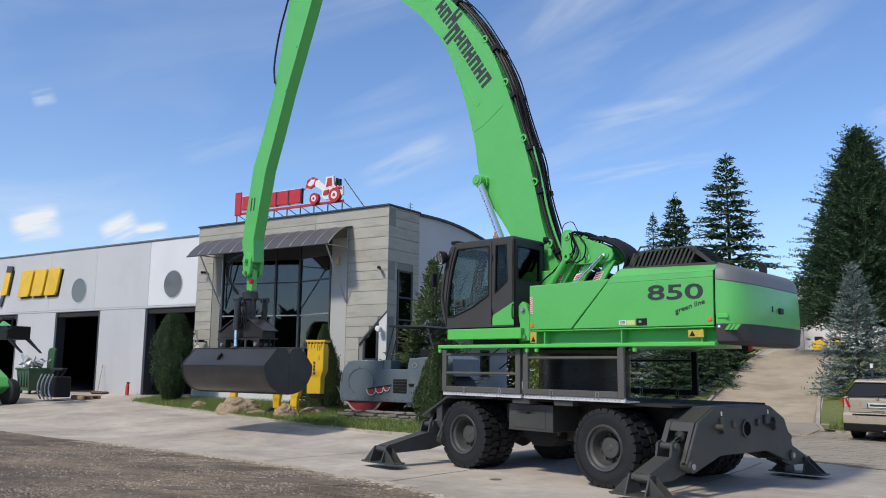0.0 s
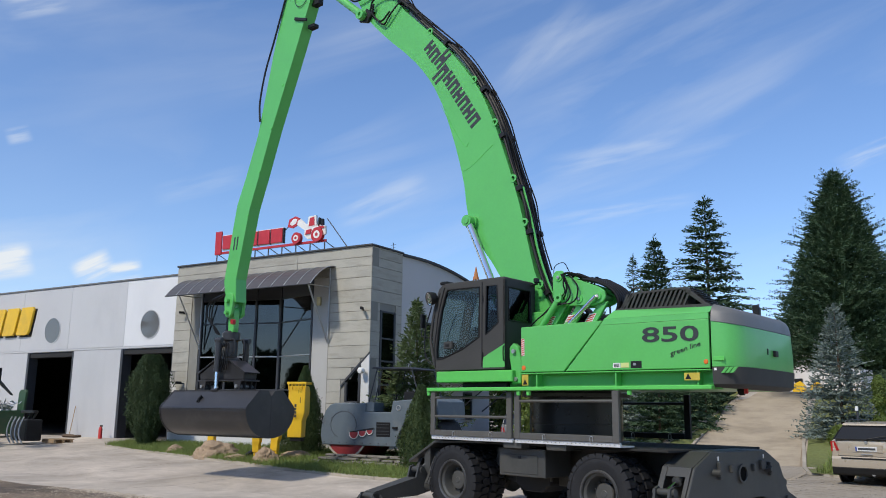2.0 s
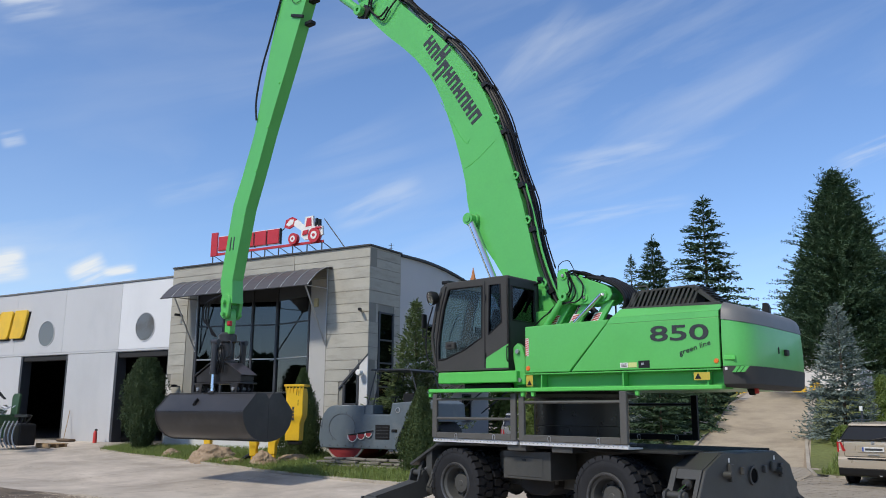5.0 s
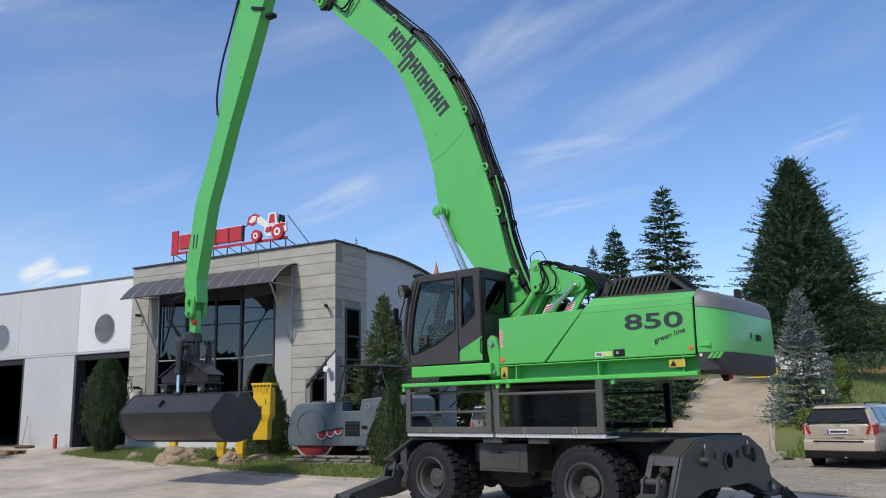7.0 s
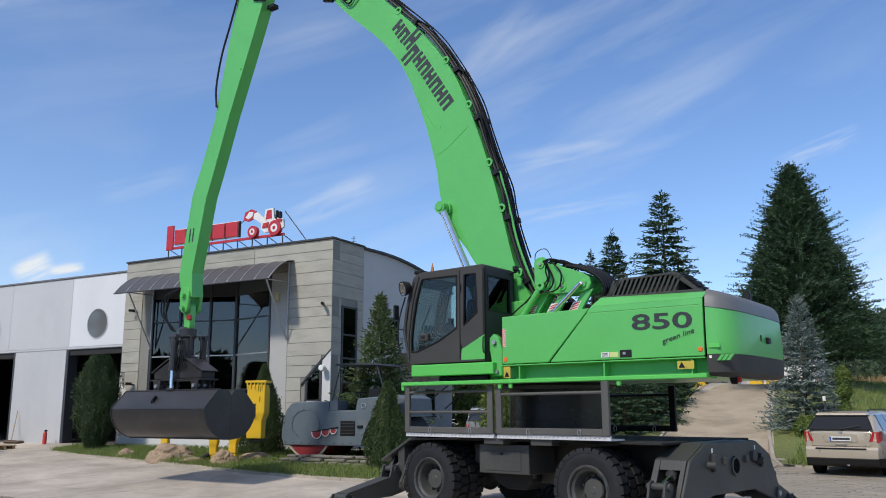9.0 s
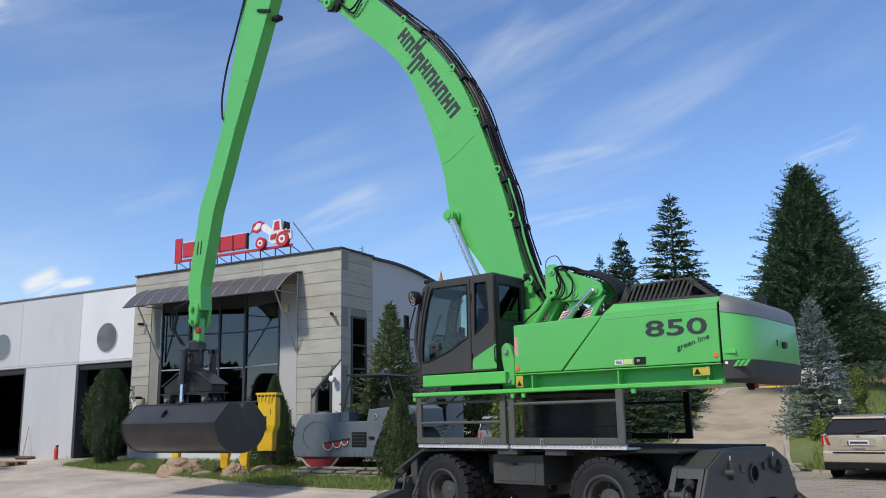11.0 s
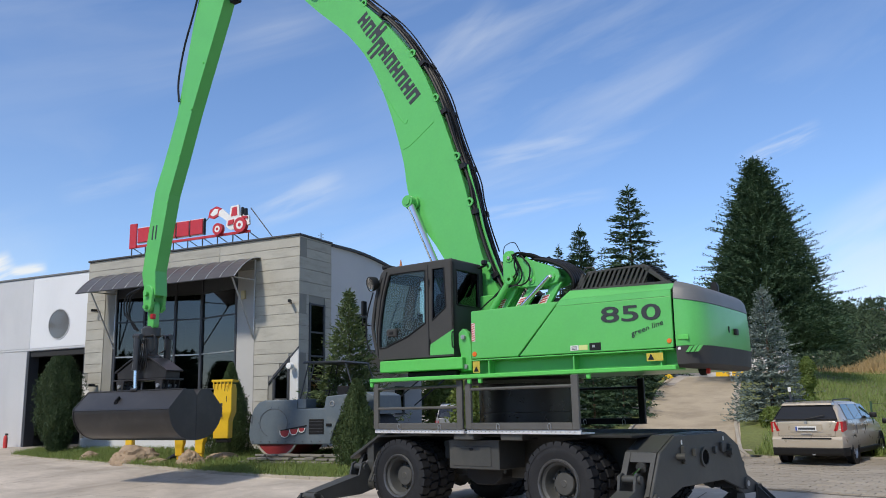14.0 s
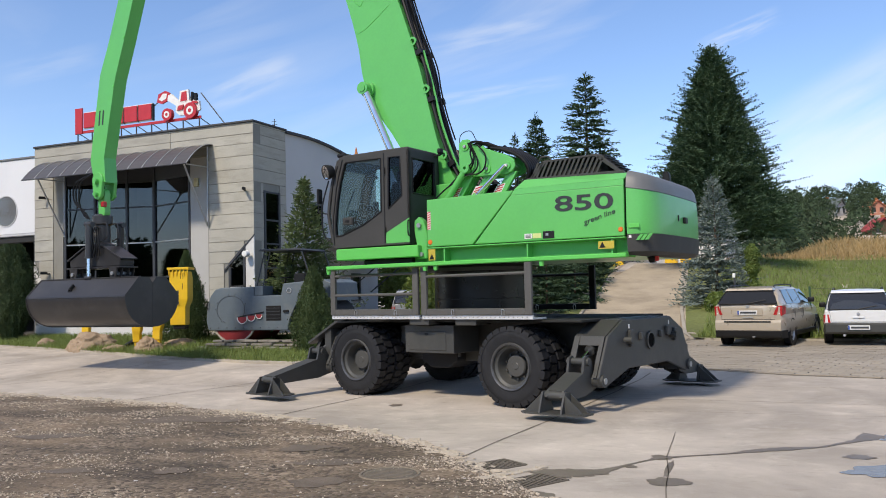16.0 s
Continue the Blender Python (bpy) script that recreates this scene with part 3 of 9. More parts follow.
STONE.node_tree.links.new(s_bsdf.inputs["Base Color"].links[0].from_socket, s_mul.inputs[0])
STONE.node_tree.links.new(s_geo.outputs["Random Per Island"], s_map.inputs["Value"])
STONE.node_tree.links.new(s_map.outputs["Result"], s_mul.inputs["Scale"])
STONE.node_tree.links.new(s_mul.outputs["Vector"], s_bsdf.inputs["Base Color"])
rng = np.random.default_rng(3)
verts, faces = [], []


def lot_edge(x):
    """The y of the lot's far edge at x."""
    known = lot[:14]
    for p, q in zip(known, known[1:]):
        if p[0] <= x <= q[0]:
            return p[1] + (q[1] - p[1]) * (x - p[0]) / (q[0] - p[0])
    return -9.0


STREAK = Vector((0.92, 0.4))
while len(verts) < 30000 * 6:
    x = rng.uniform(-16, 1.6)
    y = lot_edge(x) + 0.1 - (rng.exponential(0.5) if rng.random() < 0.2 else 9.0 * rng.random() ** 0.9)
    if y < -9.5:
        continue
    u, v = x * STREAK.x + y * STREAK.y, y * STREAK.x - x * STREAK.y
    dense = noise.noise((u * 0.35, v * 1.5, 4.0)) + 0.6 * noise.noise((u * 1.3, v * 4.0, 1.0)) + 0.3 * noise.noise((u * 5, v * 7, 2.0))
    if dense + rng.normal(0, 0.22) < (0.0 if y > lot_edge(x) - 0.3 else 0.24):
        continue
    s = rng.uniform(0.006, 0.016) * (1.8 if rng.random() < 0.07 else 1)
    b = len(verts)
    c = np.array((x, y, height(x, y) + 0.012 + s * 0.25))
    off = np.array(((1, 0, 0), (-1, 0, 0), (0, 1, 0), (0, -1, 0), (0, 0, 0.7), (0, 0, -0.6))) * s * rng.uniform(0.6, 1.25, (6, 1))
    a = rng.uniform(0, 3.1)
    rot = np.array(((math.cos(a), -math.sin(a), 0), (math.sin(a), math.cos(a), 0), (0, 0, 1)))
    verts += [tuple(p) for p in c + off @ rot.T]
    faces += [(b + i, b + j, b + k) for i, j, k in ((0, 2, 4), (2, 1, 4), (1, 3, 4), (3, 0, 4), (2, 0, 5), (1, 2, 5), (3, 1, 5), (0, 3, 5))]
MUD = mat("wet_dark_mud", (0.14, 0.11, 0.083), 0.7, vary=0.35, scale=3, fine=40, bump=0.25)
GRAVEL_PATCHES = ((-7.04, -3.68, 0.5, 0.2), (-2.98, -3.42, 0.3, 0.22), (-3.7, -5.03, 0.2, 0.16), (-4.85, -5.38, 0.34, 0.16), (-1.8, -5.02, 0.3, 0.22), (-6.0, -1.75, 0.9, 0.4), (-9.4, -3.2, 0.6, 0.2), (-2.2, -4.1, 0.4, 0.18))
tagged(raw("gravel", verts, faces, STONE), "loose pale gravel stones over wet dirt", "gravel", kind="stuff")

# broken pale chips along the concrete's ragged edge
PALE = mat("pale_broken_concrete", (0.44, 0.38, 0.3), 0.9, vary=0.2, scale=5, fine=40, bump=0.2)
verts, faces = [], []
while len(verts) < 800 * 8:
    x = rng.uniform(-15, 1.4)
    y = lot_edge(x) + rng.normal(0.1, 0.11)
    if noise.noise((x * 1.1, y * 1.1, 9.0)) + rng.normal(0, 0.25) < -0.05:
        continue
    s = rng.uniform(0.015, 0.06)
    a0 = rng.uniform(0, 6.28)
    z = height(x, y) + 0.008
    b = len(verts)
    ring = [(x + s * rng.uniform(0.7, 1.3) * math.cos(a0 + k * 1.571) * 1.5, y + s * rng.uniform(0.6, 1.2) * math.sin(a0 + k * 1.571)) for k in range(4)]
    verts += [(p, q, z) for p, q in ring] + [(x + (p - x) * 0.8, y + (q - y) * 0.8, z + rng.uniform(0.008, 0.018)) for p, q in ring]
    faces += [(b, b + 1, b + 5, b + 4), (b + 1, b + 2, b + 6, b + 5), (b + 2, b + 3, b + 7, b + 6), (b + 3, b, b + 4, b + 7), (b + 4, b + 5, b + 6, b + 7)]
tagged(raw("concrete_chips", verts, faces, PALE), "pale broken concrete chips along the gravel edge", "rubble", kind="stuff")

# joints and cracks in the concrete
CRACK = mat("dark_joint_filler", (0.17, 0.148, 0.12), 0.9, vary=0.3, scale=4, fine=40, bump=0.2)


def joint(points, width=0.035):
    own = bmesh.new()
    left, right = [], []
    full = []
    for p, q in zip(points, points[1:]):
        k = max(2, int(math.hypot(q[0] - p[0], q[1] - p[1]) / 0.3))
        full += [(p[0] + (q[0] - p[0]) * i / k, p[1] + (q[1] - p[1]) * i / k) for i in range(k)]
    full.append(points[-1])
    for i, p in enumerate(full):
        q, o = full[min(i + 1, len(full) - 1)], full[max(i - 1, 0)]
        d = Vector((q[0] - o[0], q[1] - o[1])).normalized()
        w = 0.45 * width * (0.5 + 0.5 * abs(noise.noise((p[0] * 2.1, p[1] * 2.1, 1)))) * (0.7 + 0.6 * random.random())
        sx = p[0] + 0.04 * noise.noise((p[0] * 1.1, p[1] * 1.1, 5))
        sy = p[1] + 0.04 * noise.noise((p[0] * 1.1, p[1] * 1.1, 8))
        z = height(sx, sy) + (0.005 if sy < 16 else 0.018)
        left.append(own.verts.new((sx - d.y * w, sy + d.x * w, z)))
        right.append(own.verts.new((sx + d.y * w, sy - d.x * w, z)))
    for i in range(len(full) - 1):
        own.faces.new((left[i], left[i + 1], right[i + 1], right[i]))
    return part("joint", own, CRACK, ground)


random.seed(2)
for pts, w in (([(-5.03, -0.92), (-4.84, 1.36), (-4.4, 7.0)], 0.045), ([(-0.92, -3.5), (-0.71, -0.72), (-0.3, 6.0)], 0.05), ([(-9.1, 0.0), (-8.59, 2.77), (-7.9, 6.0)], 0.045), ([(-14.6, 0.6), (-14.02, 3.86), (-13.6, 6.3)], 0.04), ([(-19.2, 0.8), (-18.5, 7.2)], 0.04),
               ([(-30, 2.6), (-20, 2.5), (-6.2, 2.4), (0.0, 2.3), (8, 2.3)], 0.025), ([(1.66, -4.9), (1.5, -3.6), (1.32, -2.7), (1.2, -1.0)], 0.022), ([(-0.7, 0.4), (1.0, 0.9), (3.1, 0.95), (5.5, 1.3)], 0.016), ([(2.2, 0.2), (3.6, 0.6), (4.6, 0.3)], 0.012), ([(5, -12), (5.2, 6)], 0.025), ([(0.2, 4.3), (2.4, 4.2), (4.5, 4.4)], 0.02), ([(-24, 1.2), (-23.6, 6.8)], 0.03)):
    joint(pts, w)

# wet streak and puddles
WET = mat("wet_concrete", (0.17, 0.143, 0.115), 0.5, vary=0.2, scale=3, fine=40, bump=0.05)
PUDDLE = mat("puddle_water", (0.15, 0.13, 0.105), 0.2, vary=0.1, bump=0.0, spec=0.4)
wet = [((0.18, -3.95), 0.16), ((0.34, -3.86), 0.24), ((0.6, -3.76), 0.19), ((0.8, -3.64), 0.11), ((0.93, -3.38), 0.035), ((1.08, -3.08), 0.018), ((1.26, -2.77), 0.035), ((1.6, -2.53), 0.025), ((1.97, -2.3), 0.022), ((2.31, -1.95), 0.10), ((2.6, -1.8), 0.085), ((2.92, -1.62), 0.025), ((3.2, -1.25), 0.04), ((3.4, -0.95), 0.1), ((3.6, -0.5), 0.2)]
own = bmesh.new()
fine = []
for (p, w), (q, v) in zip(wet, wet[1:]):
    for k in range(8):
        t = k / 8
        fine.append((p[0] + (q[0] - p[0]) * t, p[1] + (q[1] - p[1]) * t, w + (v - w) * t))
a, b = [], []
for i, (x, y, w) in enumerate(fine):
    d = Vector((0.66, 0.75))
    w1, w2 = w * (1 + 0.5 * noise.noise((x * 5, y * 5, 1)) + 0.45 * noise.noise((x * 17, y * 17, 3))), w * (1 + 0.5 * noise.noise((x * 5, y * 5, 6)) + 0.45 * noise.noise((x * 17, y * 17, 8)))
    a.append(own.verts.new((x - d.y * w1, y + d.x * w1, 0.006)))
    b.append(own.verts.new((x + d.y * w2, y - d.x * w2, 0.006)))
for i in range(len(fine) - 1):
    own.faces.new((a[i], a[i + 1], b[i + 1], b[i]))
tagged(part("wet_streak", own, WET, None), "dark wet streak running over the concrete to a drain", "wet patch", kind="structure")


def blob(name, cx, cy, rx, ry, material, label, turn=0.0, lift=0.005, seed=1.0):
    own = bmesh.new()
    ring = []
    for k in range(72):
        t = 2 * math.pi * k / 72
        g = 1 + 0.4 * noise.noise((math.cos(t) * 1.6 + seed, math.sin(t) * 1.6, seed * 2.3)) + 0.13 * noise.noise((math.cos(t) * 5 + seed, math.sin(t) * 5, seed))
        u, v = rx * g * math.cos(t), ry * g * math.sin(t)
        x, y = cx + u * math.cos(turn) - v * math.sin(turn), cy + u * math.sin(turn) + v * math.cos(turn)
        ring.append(own.verts.new((x, y, height(x, y) + lift)))
    own.faces.new(ring)
    return tagged(part(name, own, material, None), label, "puddle", kind="structure")


for k, (x, y, rx, ry) in enumerate(GRAVEL_PATCHES):
    blob("mud_patch", x, y, rx, ry, MUD, "dark wet mud patch in the gravel", 0.41, lift=0.018, seed=20.3 + 1.7 * k)
blob("wet_patch", 1.54, -3.9, 0.2, 0.19, WET, "dark wet patch over a crack in the concrete", 0.41, seed=3.1)
blob("wet_patch", 1.28, -2.72, 0.13, 0.12, WET, "small dark wet patch beside the wet streak", 0.41, seed=9.4)
blob("wet_patch", 1.45, -3.3, 0.035, 0.42, WET, "thin damp line along a crack", 0.05, seed=6.2)
blob("wet_patch", 0.52, -4.9, 0.2, 0.22, WET, "dark wet patch beside the drain", 0.3, seed=11.3)
blob("wet_patch", 1.05, -3.3, 0.06, 0.09, WET, "small dark wet patch beside the wet streak", 0.41, seed=12.7)
blob("wet_patch", -3.69, 0.51, 0.12, 0.13, WET, "small dark oil spot on concrete", 0.41, seed=4.7)
blob("puddle", 4.3, -0.45, 0.85, 0.45, PUDDLE, "shallow rain puddle mirroring the sky", 0.7, seed=1.4)
blob("puddle", 3.72, -2.7, 0.66, 0.27, PUDDLE, "shallow rain puddle mirroring the sky", 0.5, seed=5.2)
blob("wet_patch", 3.31, -2.1, 0.15, 0.13, WET, "small dark wet patch on concrete", 0.4, seed=7.7)

# ramp of older, browner concrete behind the yard
RAMP = mat("brown_ramp_concrete", (0.29, 0.23, 0.165), 0.9, vary=0.2, scale=0.9, fine=40, bump=0.15, dirt=(0.21, 0.17, 0.125), dirt_amount=0.7, dirt_scale=0.5)
patch("ramp", [(-5.0, 16.5), (-1.0, 16.5), (-1.75, 21.2), (-2.75, 29.2), (-3.6, 36), (-4.2, 40), (-8.2, 40), (-7.1, 36), (-6.1, 29), (-5.6, 22)], RAMP, 0.012, "stained brown concrete ramp up to a store", "ramp", cell=0.8)
for k in range(6):
    ramp_y = 19.5 + 3.2 * k
    joint([(-5.6 - 0.09 * (ramp_y - 21), ramp_y), (-1.6 - 0.11 * (ramp_y - 21), ramp_y)], 0.05)

# drain grates and a manhole
DRAIN = mat("cast_iron", (0.17, 0.145, 0.115), 0.7, vary=0.25, scale=8, fine=60, bump=0.15, metal=0.3)


# flat black that paints the shade of openings where nothing is cut
PIT = mat("painted_depth_black", (0.004, 0.004, 0.004), 0.95, vary=0.1, bump=0.0, spec=0.1)


def drain(x, y, turn):
    d = thing("drain_grate", pose(x, y, 0.0, 0, 0, turn), "worn cast iron drain grate set in concrete", "drain", "yard drains")
    bm = box(-0.34, 0.34, -0.205, -0.185, -0.02, 0.016, 0.003)
    box(-0.34, 0.34, 0.185, 0.205, -0.02, 0.016, 0.003, bm)
    box(-0.34, -0.32, -0.185, 0.185, -0.02, 0.016, 0.003, bm)
    box(0.32, 0.34, -0.185, 0.185, -0.02, 0.016, 0.003, bm)
    part("rim_frame", bm, DRAIN, d)
    # black sheet above the ground drawn as the drain's unlit depth
    part("pit", box(-0.32, 0.32, -0.185, 0.185, 0.009, 0.012), PIT, d)
    for k in range(14):
        u = -0.3 + k * 0.0461
        part("slat", box(u - 0.009, u + 0.009, -0.185, 0.185, 0.012, 0.02, 0.003), DRAIN, d)
    part("cross_bar", box(-0.32, 0.32, -0.012, 0.012, 0.013, 0.0215, 0.002), DRAIN, d)
    return d


drain(-0.38, -3.72, 58)
drain(0.25, -4.31, 59)
collar = tagged(new("trim_drain_edge"), "pale broken concrete strip between the two drains", "edging", kind="structure")
random.seed(21)
for k in range(7):
    u = -0.42 + 0.13 * k
    own = box(u, u + 0.115, -0.05 + random.uniform(-0.02, 0.01), 0.04 + random.uniform(-0.01, 0.03), -0.01, 0.016 + random.uniform(0, 0.006), 0.004)
    part("concrete_piece", own, PALE, collar, m=pose(-0.05, -4.0, 0, 0, 0, 58))
mh = thing("manhole_cover", pose(-1.26, -4.44, 0), "round iron manhole cover half buried in gravel", "manhole")
part("ring", lathe([(0.29, 0.0), (0.3, 0.022), (0.32, 0.026), (0.34, 0.0)], 40, "z"), mat("sandy_iron", (0.2, 0.165, 0.12), 0.85, vary=0.35, scale=9, fine=60, bump=0.3), mh)
part("cover", lathe([(0, 0.02), (0.285, 0.02), (0.285, 0.0)], 32, "z"), DRAIN, mh)
for k in range(9):
    w = math.sqrt(0.26 ** 2 - (-0.24 + k * 0.06) ** 2)
    part("raised_bar", box(-w, w, -0.24 + k * 0.06 - 0.012, -0.24 + k * 0.06 + 0.012, 0.019, 0.026, 0.002), DRAIN, mh)

# ramp and its kerbs, banks, meadow, verge
RAMPC = mat("ramp_concrete", (0.40, 0.335, 0.245), 0.9, vary=0.2, scale=0.9, fine=60, bump=0.1, dirt=(0.2, 0.165, 0.12), dirt_amount=0.7, dirt_scale=0.6)
patch("ramp", [(-4.9, 12.5), (-0.5, 12.5), (-1.2, 17), (-2.1, 24), (-3.4, 36), (-4.5, 60), (-9, 60), (-7.2, 36), (-5.6, 24), (-5.2, 17)], RAMPC, 0.02, "pale concrete ramp climbing between spruces", "ramp", cell=1.0)
patch("bank", [(-5.25, 17), (-5.7, 24), (-7.3, 36), (-9, 58), (-30, 58), (-24, 36), (-14.5, 24), (-11, 17.5)], SOIL, 0.06, "grassy bank under the spruces", "grass bank", cell=1.2, rough=0.12)
patch("meadow", [(-0.4, 14.2), (30, 13.6), (120, 20), (120, 62), (-2.6, 62), (-3.2, 36), (-1.9, 24), (-1.0, 17)], SOIL, 0.06, "green meadow slope behind the parked cars", "meadow", cell=1.5, rough=0.1)
patch("dry_meadow", [(-2.4, 44), (120, 40), (160, 110), (-4, 110)], DRYGRASS, 0.11, "dry straw-coloured meadow", "meadow", cell=3.0, rough=0.1)

# building
BX0, BX1, FY, RZ = -25.06, -14.58, 11.39, 8.0
BASE = height(-20, FY) - 0.15
HY = 12.19


def wall_with_holes(name, x0, x1, z0, z1, y0, y1, holes, material, label):
    """An upright slab along x with rectangular holes (x0, x1, z0, z1)."""
    xs = sorted({x0, x1, *(h[0] for h in holes), *(h[1] for h in holes)})
    zs = sorted({z0, z1, *(h[2] for h in holes), *(h[3] for h in holes)})
    bm = bmesh.new()
    for i in range(len(xs) - 1):
        for j in range(len(zs) - 1):
            cx, cz = (xs[i] + xs[i + 1]) / 2, (zs[j] + zs[j + 1]) / 2
            if not any(h[0] < cx < h[1] and h[2] < cz < h[3] for h in holes):
                box(xs[i], xs[i + 1], y0, y1, zs[j], zs[j + 1], 0, bm)
    bmesh.ops.remove_doubles(bm, verts=bm.verts[:], dist=1e-4)
    ob = part(name, bm, material, None)
    return tagged(ob, label, "wall", kind="structure")


WX0, WX1, WZ0, WZ1 = -23.55, -17.95, 1.0, 6.72
office_front = wall_with_holes("wall_office_front", BX0, BX1, BASE, RZ, FY + 0.03, FY + 0.45, [(WX0, -16.55, WZ0, 7.0), (-15.62, -14.95, 1.5, 3.0)], CLAD_B, "pale grey clad office front with tall recessed window")
office_side = tagged(part("wall_office_side", prism([(FY + 0.45, BASE), (13.4, BASE), (13.4, RZ), (FY + 0.45, RZ)], BX1 - 0.42, BX1 - 0.03, "x"), CLAD_B, None), "pale grey clad office side wall", "wall", kind="structure")
tagged(part("wall_office_left", box(BX0 + 0.02, BX0 + 0.4, FY + 0.45, 20, BASE, RZ - 0.02), CLAD_B, None), "grey side wall of the office", "wall", kind="structure")
tagged(part("roof_office", box(BX0 + 0.4, BX1 - 0.42, FY + 0.45, 21, RZ - 0.45, RZ - 0.2), ROOFING, None), "flat dark office roof", "roof", kind="structure")
tagged(part("trim_parapet", box(BX0 - 0.04, BX1 + 0.05, FY - 0.05, FY + 0.48, RZ + 0.0, RZ + 0.07, 0.01), ROOFING, None), "dark metal parapet flashing", "roof edge", kind="structure")
tagged(part("trim_parapet_side", box(BX1 - 0.45, BX1 + 0.05, FY + 0.48, 13.42, RZ + 0.0, RZ + 0.07, 0.01), ROOFING, None), "dark metal parapet flashing", "roof edge", kind="structure")
# window recess: return darkened for canopy shade; floor and back room dark as unlit
# plaster colour lowered to carry the shade the canopy throws here
tagged(part("wall_window_return", box(-17.56, -16.55, FY + 0.30, FY + 0.44, BASE, 7.0), mat("shaded_return_plaster", (0.44, 0.435, 0.42), 0.88, vary=0.08, scale=1.2, fine=80, bump=0.05, dirt=(0.33, 0.325, 0.31), dirt_amount=0.4), None), "grey plaster return beside the tall window, darkened for canopy shade", "wall", kind="structure")
# near-black colour replaces the lack of light in the room behind
tagged(part("wall_room_back", box(BX0 + 0.5, BX1 - 0.5, FY + 5.0, FY + 5.2, BASE, RZ - 0.5), INSIDE, None), "back wall behind the glass, coloured dark for the unlit room", "wall", kind="structure")
tagged(part("floor_upper_room", box(BX0 + 0.5, BX1 - 0.5, FY + 1.3, FY + 5.0, 4.0, 4.2), INSIDE, None), "intermediate floor behind the glass, coloured dark for the unlit room", "floor", kind="structure")

window_1 = tagged(new("window_1"), "tall dark reflective faceted glazing with anthracite mullions", "window", kind="structure")
MULL_Z = [1.0, 2.75, 4.08, 5.45, 6.42]


def facet(a, b, splits):
    """One upright plane of the glazing between plan points a and b, split at shares of its length."""
    d = Vector((b[0] - a[0], b[1] - a[1], 0))
    m = pose(a[0], a[1], 0, 0, 0, math.degrees(math.atan2(d.y, d.x)))
    cuts = [0.0, *[k * d.length for k in splits], d.length]
    for u in cuts:
        part("mullion", box(u - 0.045, u + 0.045, -0.07, 0.07, 1.0, 6.98, 0.008), FRAME, window_1, m=m)
    for u0, u1 in zip(cuts, cuts[1:]):
        for z in MULL_Z:
            part("transom", box(u0 + 0.045, u1 - 0.045, -0.045, 0.045, z - 0.025, z + 0.025, 0.005), STEEL if 3 < z < 5 else FRAME, window_1, m=m)
        part("head_panel", box(u0 + 0.045, u1 - 0.045, -0.03, 0.03, 6.445, 6.98, 0.005), FRAME, window_1, m=m)
        for z0, z1 in zip(MULL_Z, MULL_Z[1:]):
            part("pane", box(u0 + 0.05, u1 - 0.05, -0.006, 0.006, z0 + 0.03, z1 - 0.03), DARKGLASS, window_1, m=m)


facet((-23.5, FY + 0.12), (-19.85, FY + 0.95), (0.34, 0.7))
facet((-19.8, FY + 0.95), (-17.6, FY + 0.34), ())
part("left_panel", box(-24.0, -23.56, FY + 0.04, FY + 0.14, 1.0, 6.9, 0.006), FRAME, window_1)
part("blind", box(-21.0, -20.1, FY + 1.3, FY + 1.32, 4.3, 6.3), mat("grey_blind", (0.2, 0.22, 0.25), 0.8), window_1)
# slanted corner window
window_2 = tagged(new("window_2"), "small dark window under a slanted corner cut", "window", kind="structure")
part("pane", prism([(-15.58, 1.5), (-14.98, 1.5), (-14.98, 3.55), (-15.58, 2.98)], FY + 0.02, FY + 0.03), DARKGLASS, window_2)
for pts in ([(-15.64, 1.45), (-15.54, 1.45), (-15.54, 2.95), (-15.64, 3.0)], [(-15.02, 1.45), (-14.92, 1.45), (-14.92, 3.66), (-15.02, 3.6)], [(-15.64, 2.98), (-14.92, 3.64), (-14.92, 3.76), (-15.64, 3.10)], [(-15.6, 2.25), (-14.95, 2.25), (-14.95, 2.32), (-15.6, 2.32)]):
    part("window_frame", prism(pts, FY - 0.04, FY + 0.06, bevel=0.005), FRAME, window_2)
tagged(part("wall_corner_cut", prism([(-14.93, BASE), (-14.56, BASE), (-14.56, 4.04), (-14.93, 3.68)], FY - 0.012, FY + 0.03), RENDER_W, None), "white triangular corner infill", "wall", kind="structure")
tagged(part("trim_corner_cut", prism([(-15.84, 2.80), (-14.56, 4.0), (-14.56, 4.08), (-15.84, 2.88)], FY - 0.02, FY + 0.02), FRAME, None), "dark slanted trim", "trim", kind="structure")
# tower window on the side
window_3 = tagged(new("window_3"), "tall narrow dark window on the office side", "window", kind="structure")
for z0, z1 in ((1.9, 2.9), (2.95, 3.75), (3.8, 4.6), (4.65, 5.58)):
    part("pane", box(BX1 - 0.02, BX1 - 0.01, 12.12, 12.9, z0, z1), DARKGLASS, window_3)
for y in (12.05, 12.93):
    part("window_frame", box(BX1 - 0.04, BX1 + 0.03, y - 0.05, y + 0.05, 1.85, 5.66, 0.006), FRAME, window_3)
for z in (1.88, 2.92, 3.78, 4.62, 5.62):
    part("window_frame", box(BX1 - 0.04, BX1 + 0.02, 12.1, 12.88, z - 0.03, z + 0.03, 0.005), FRAME, window_3)
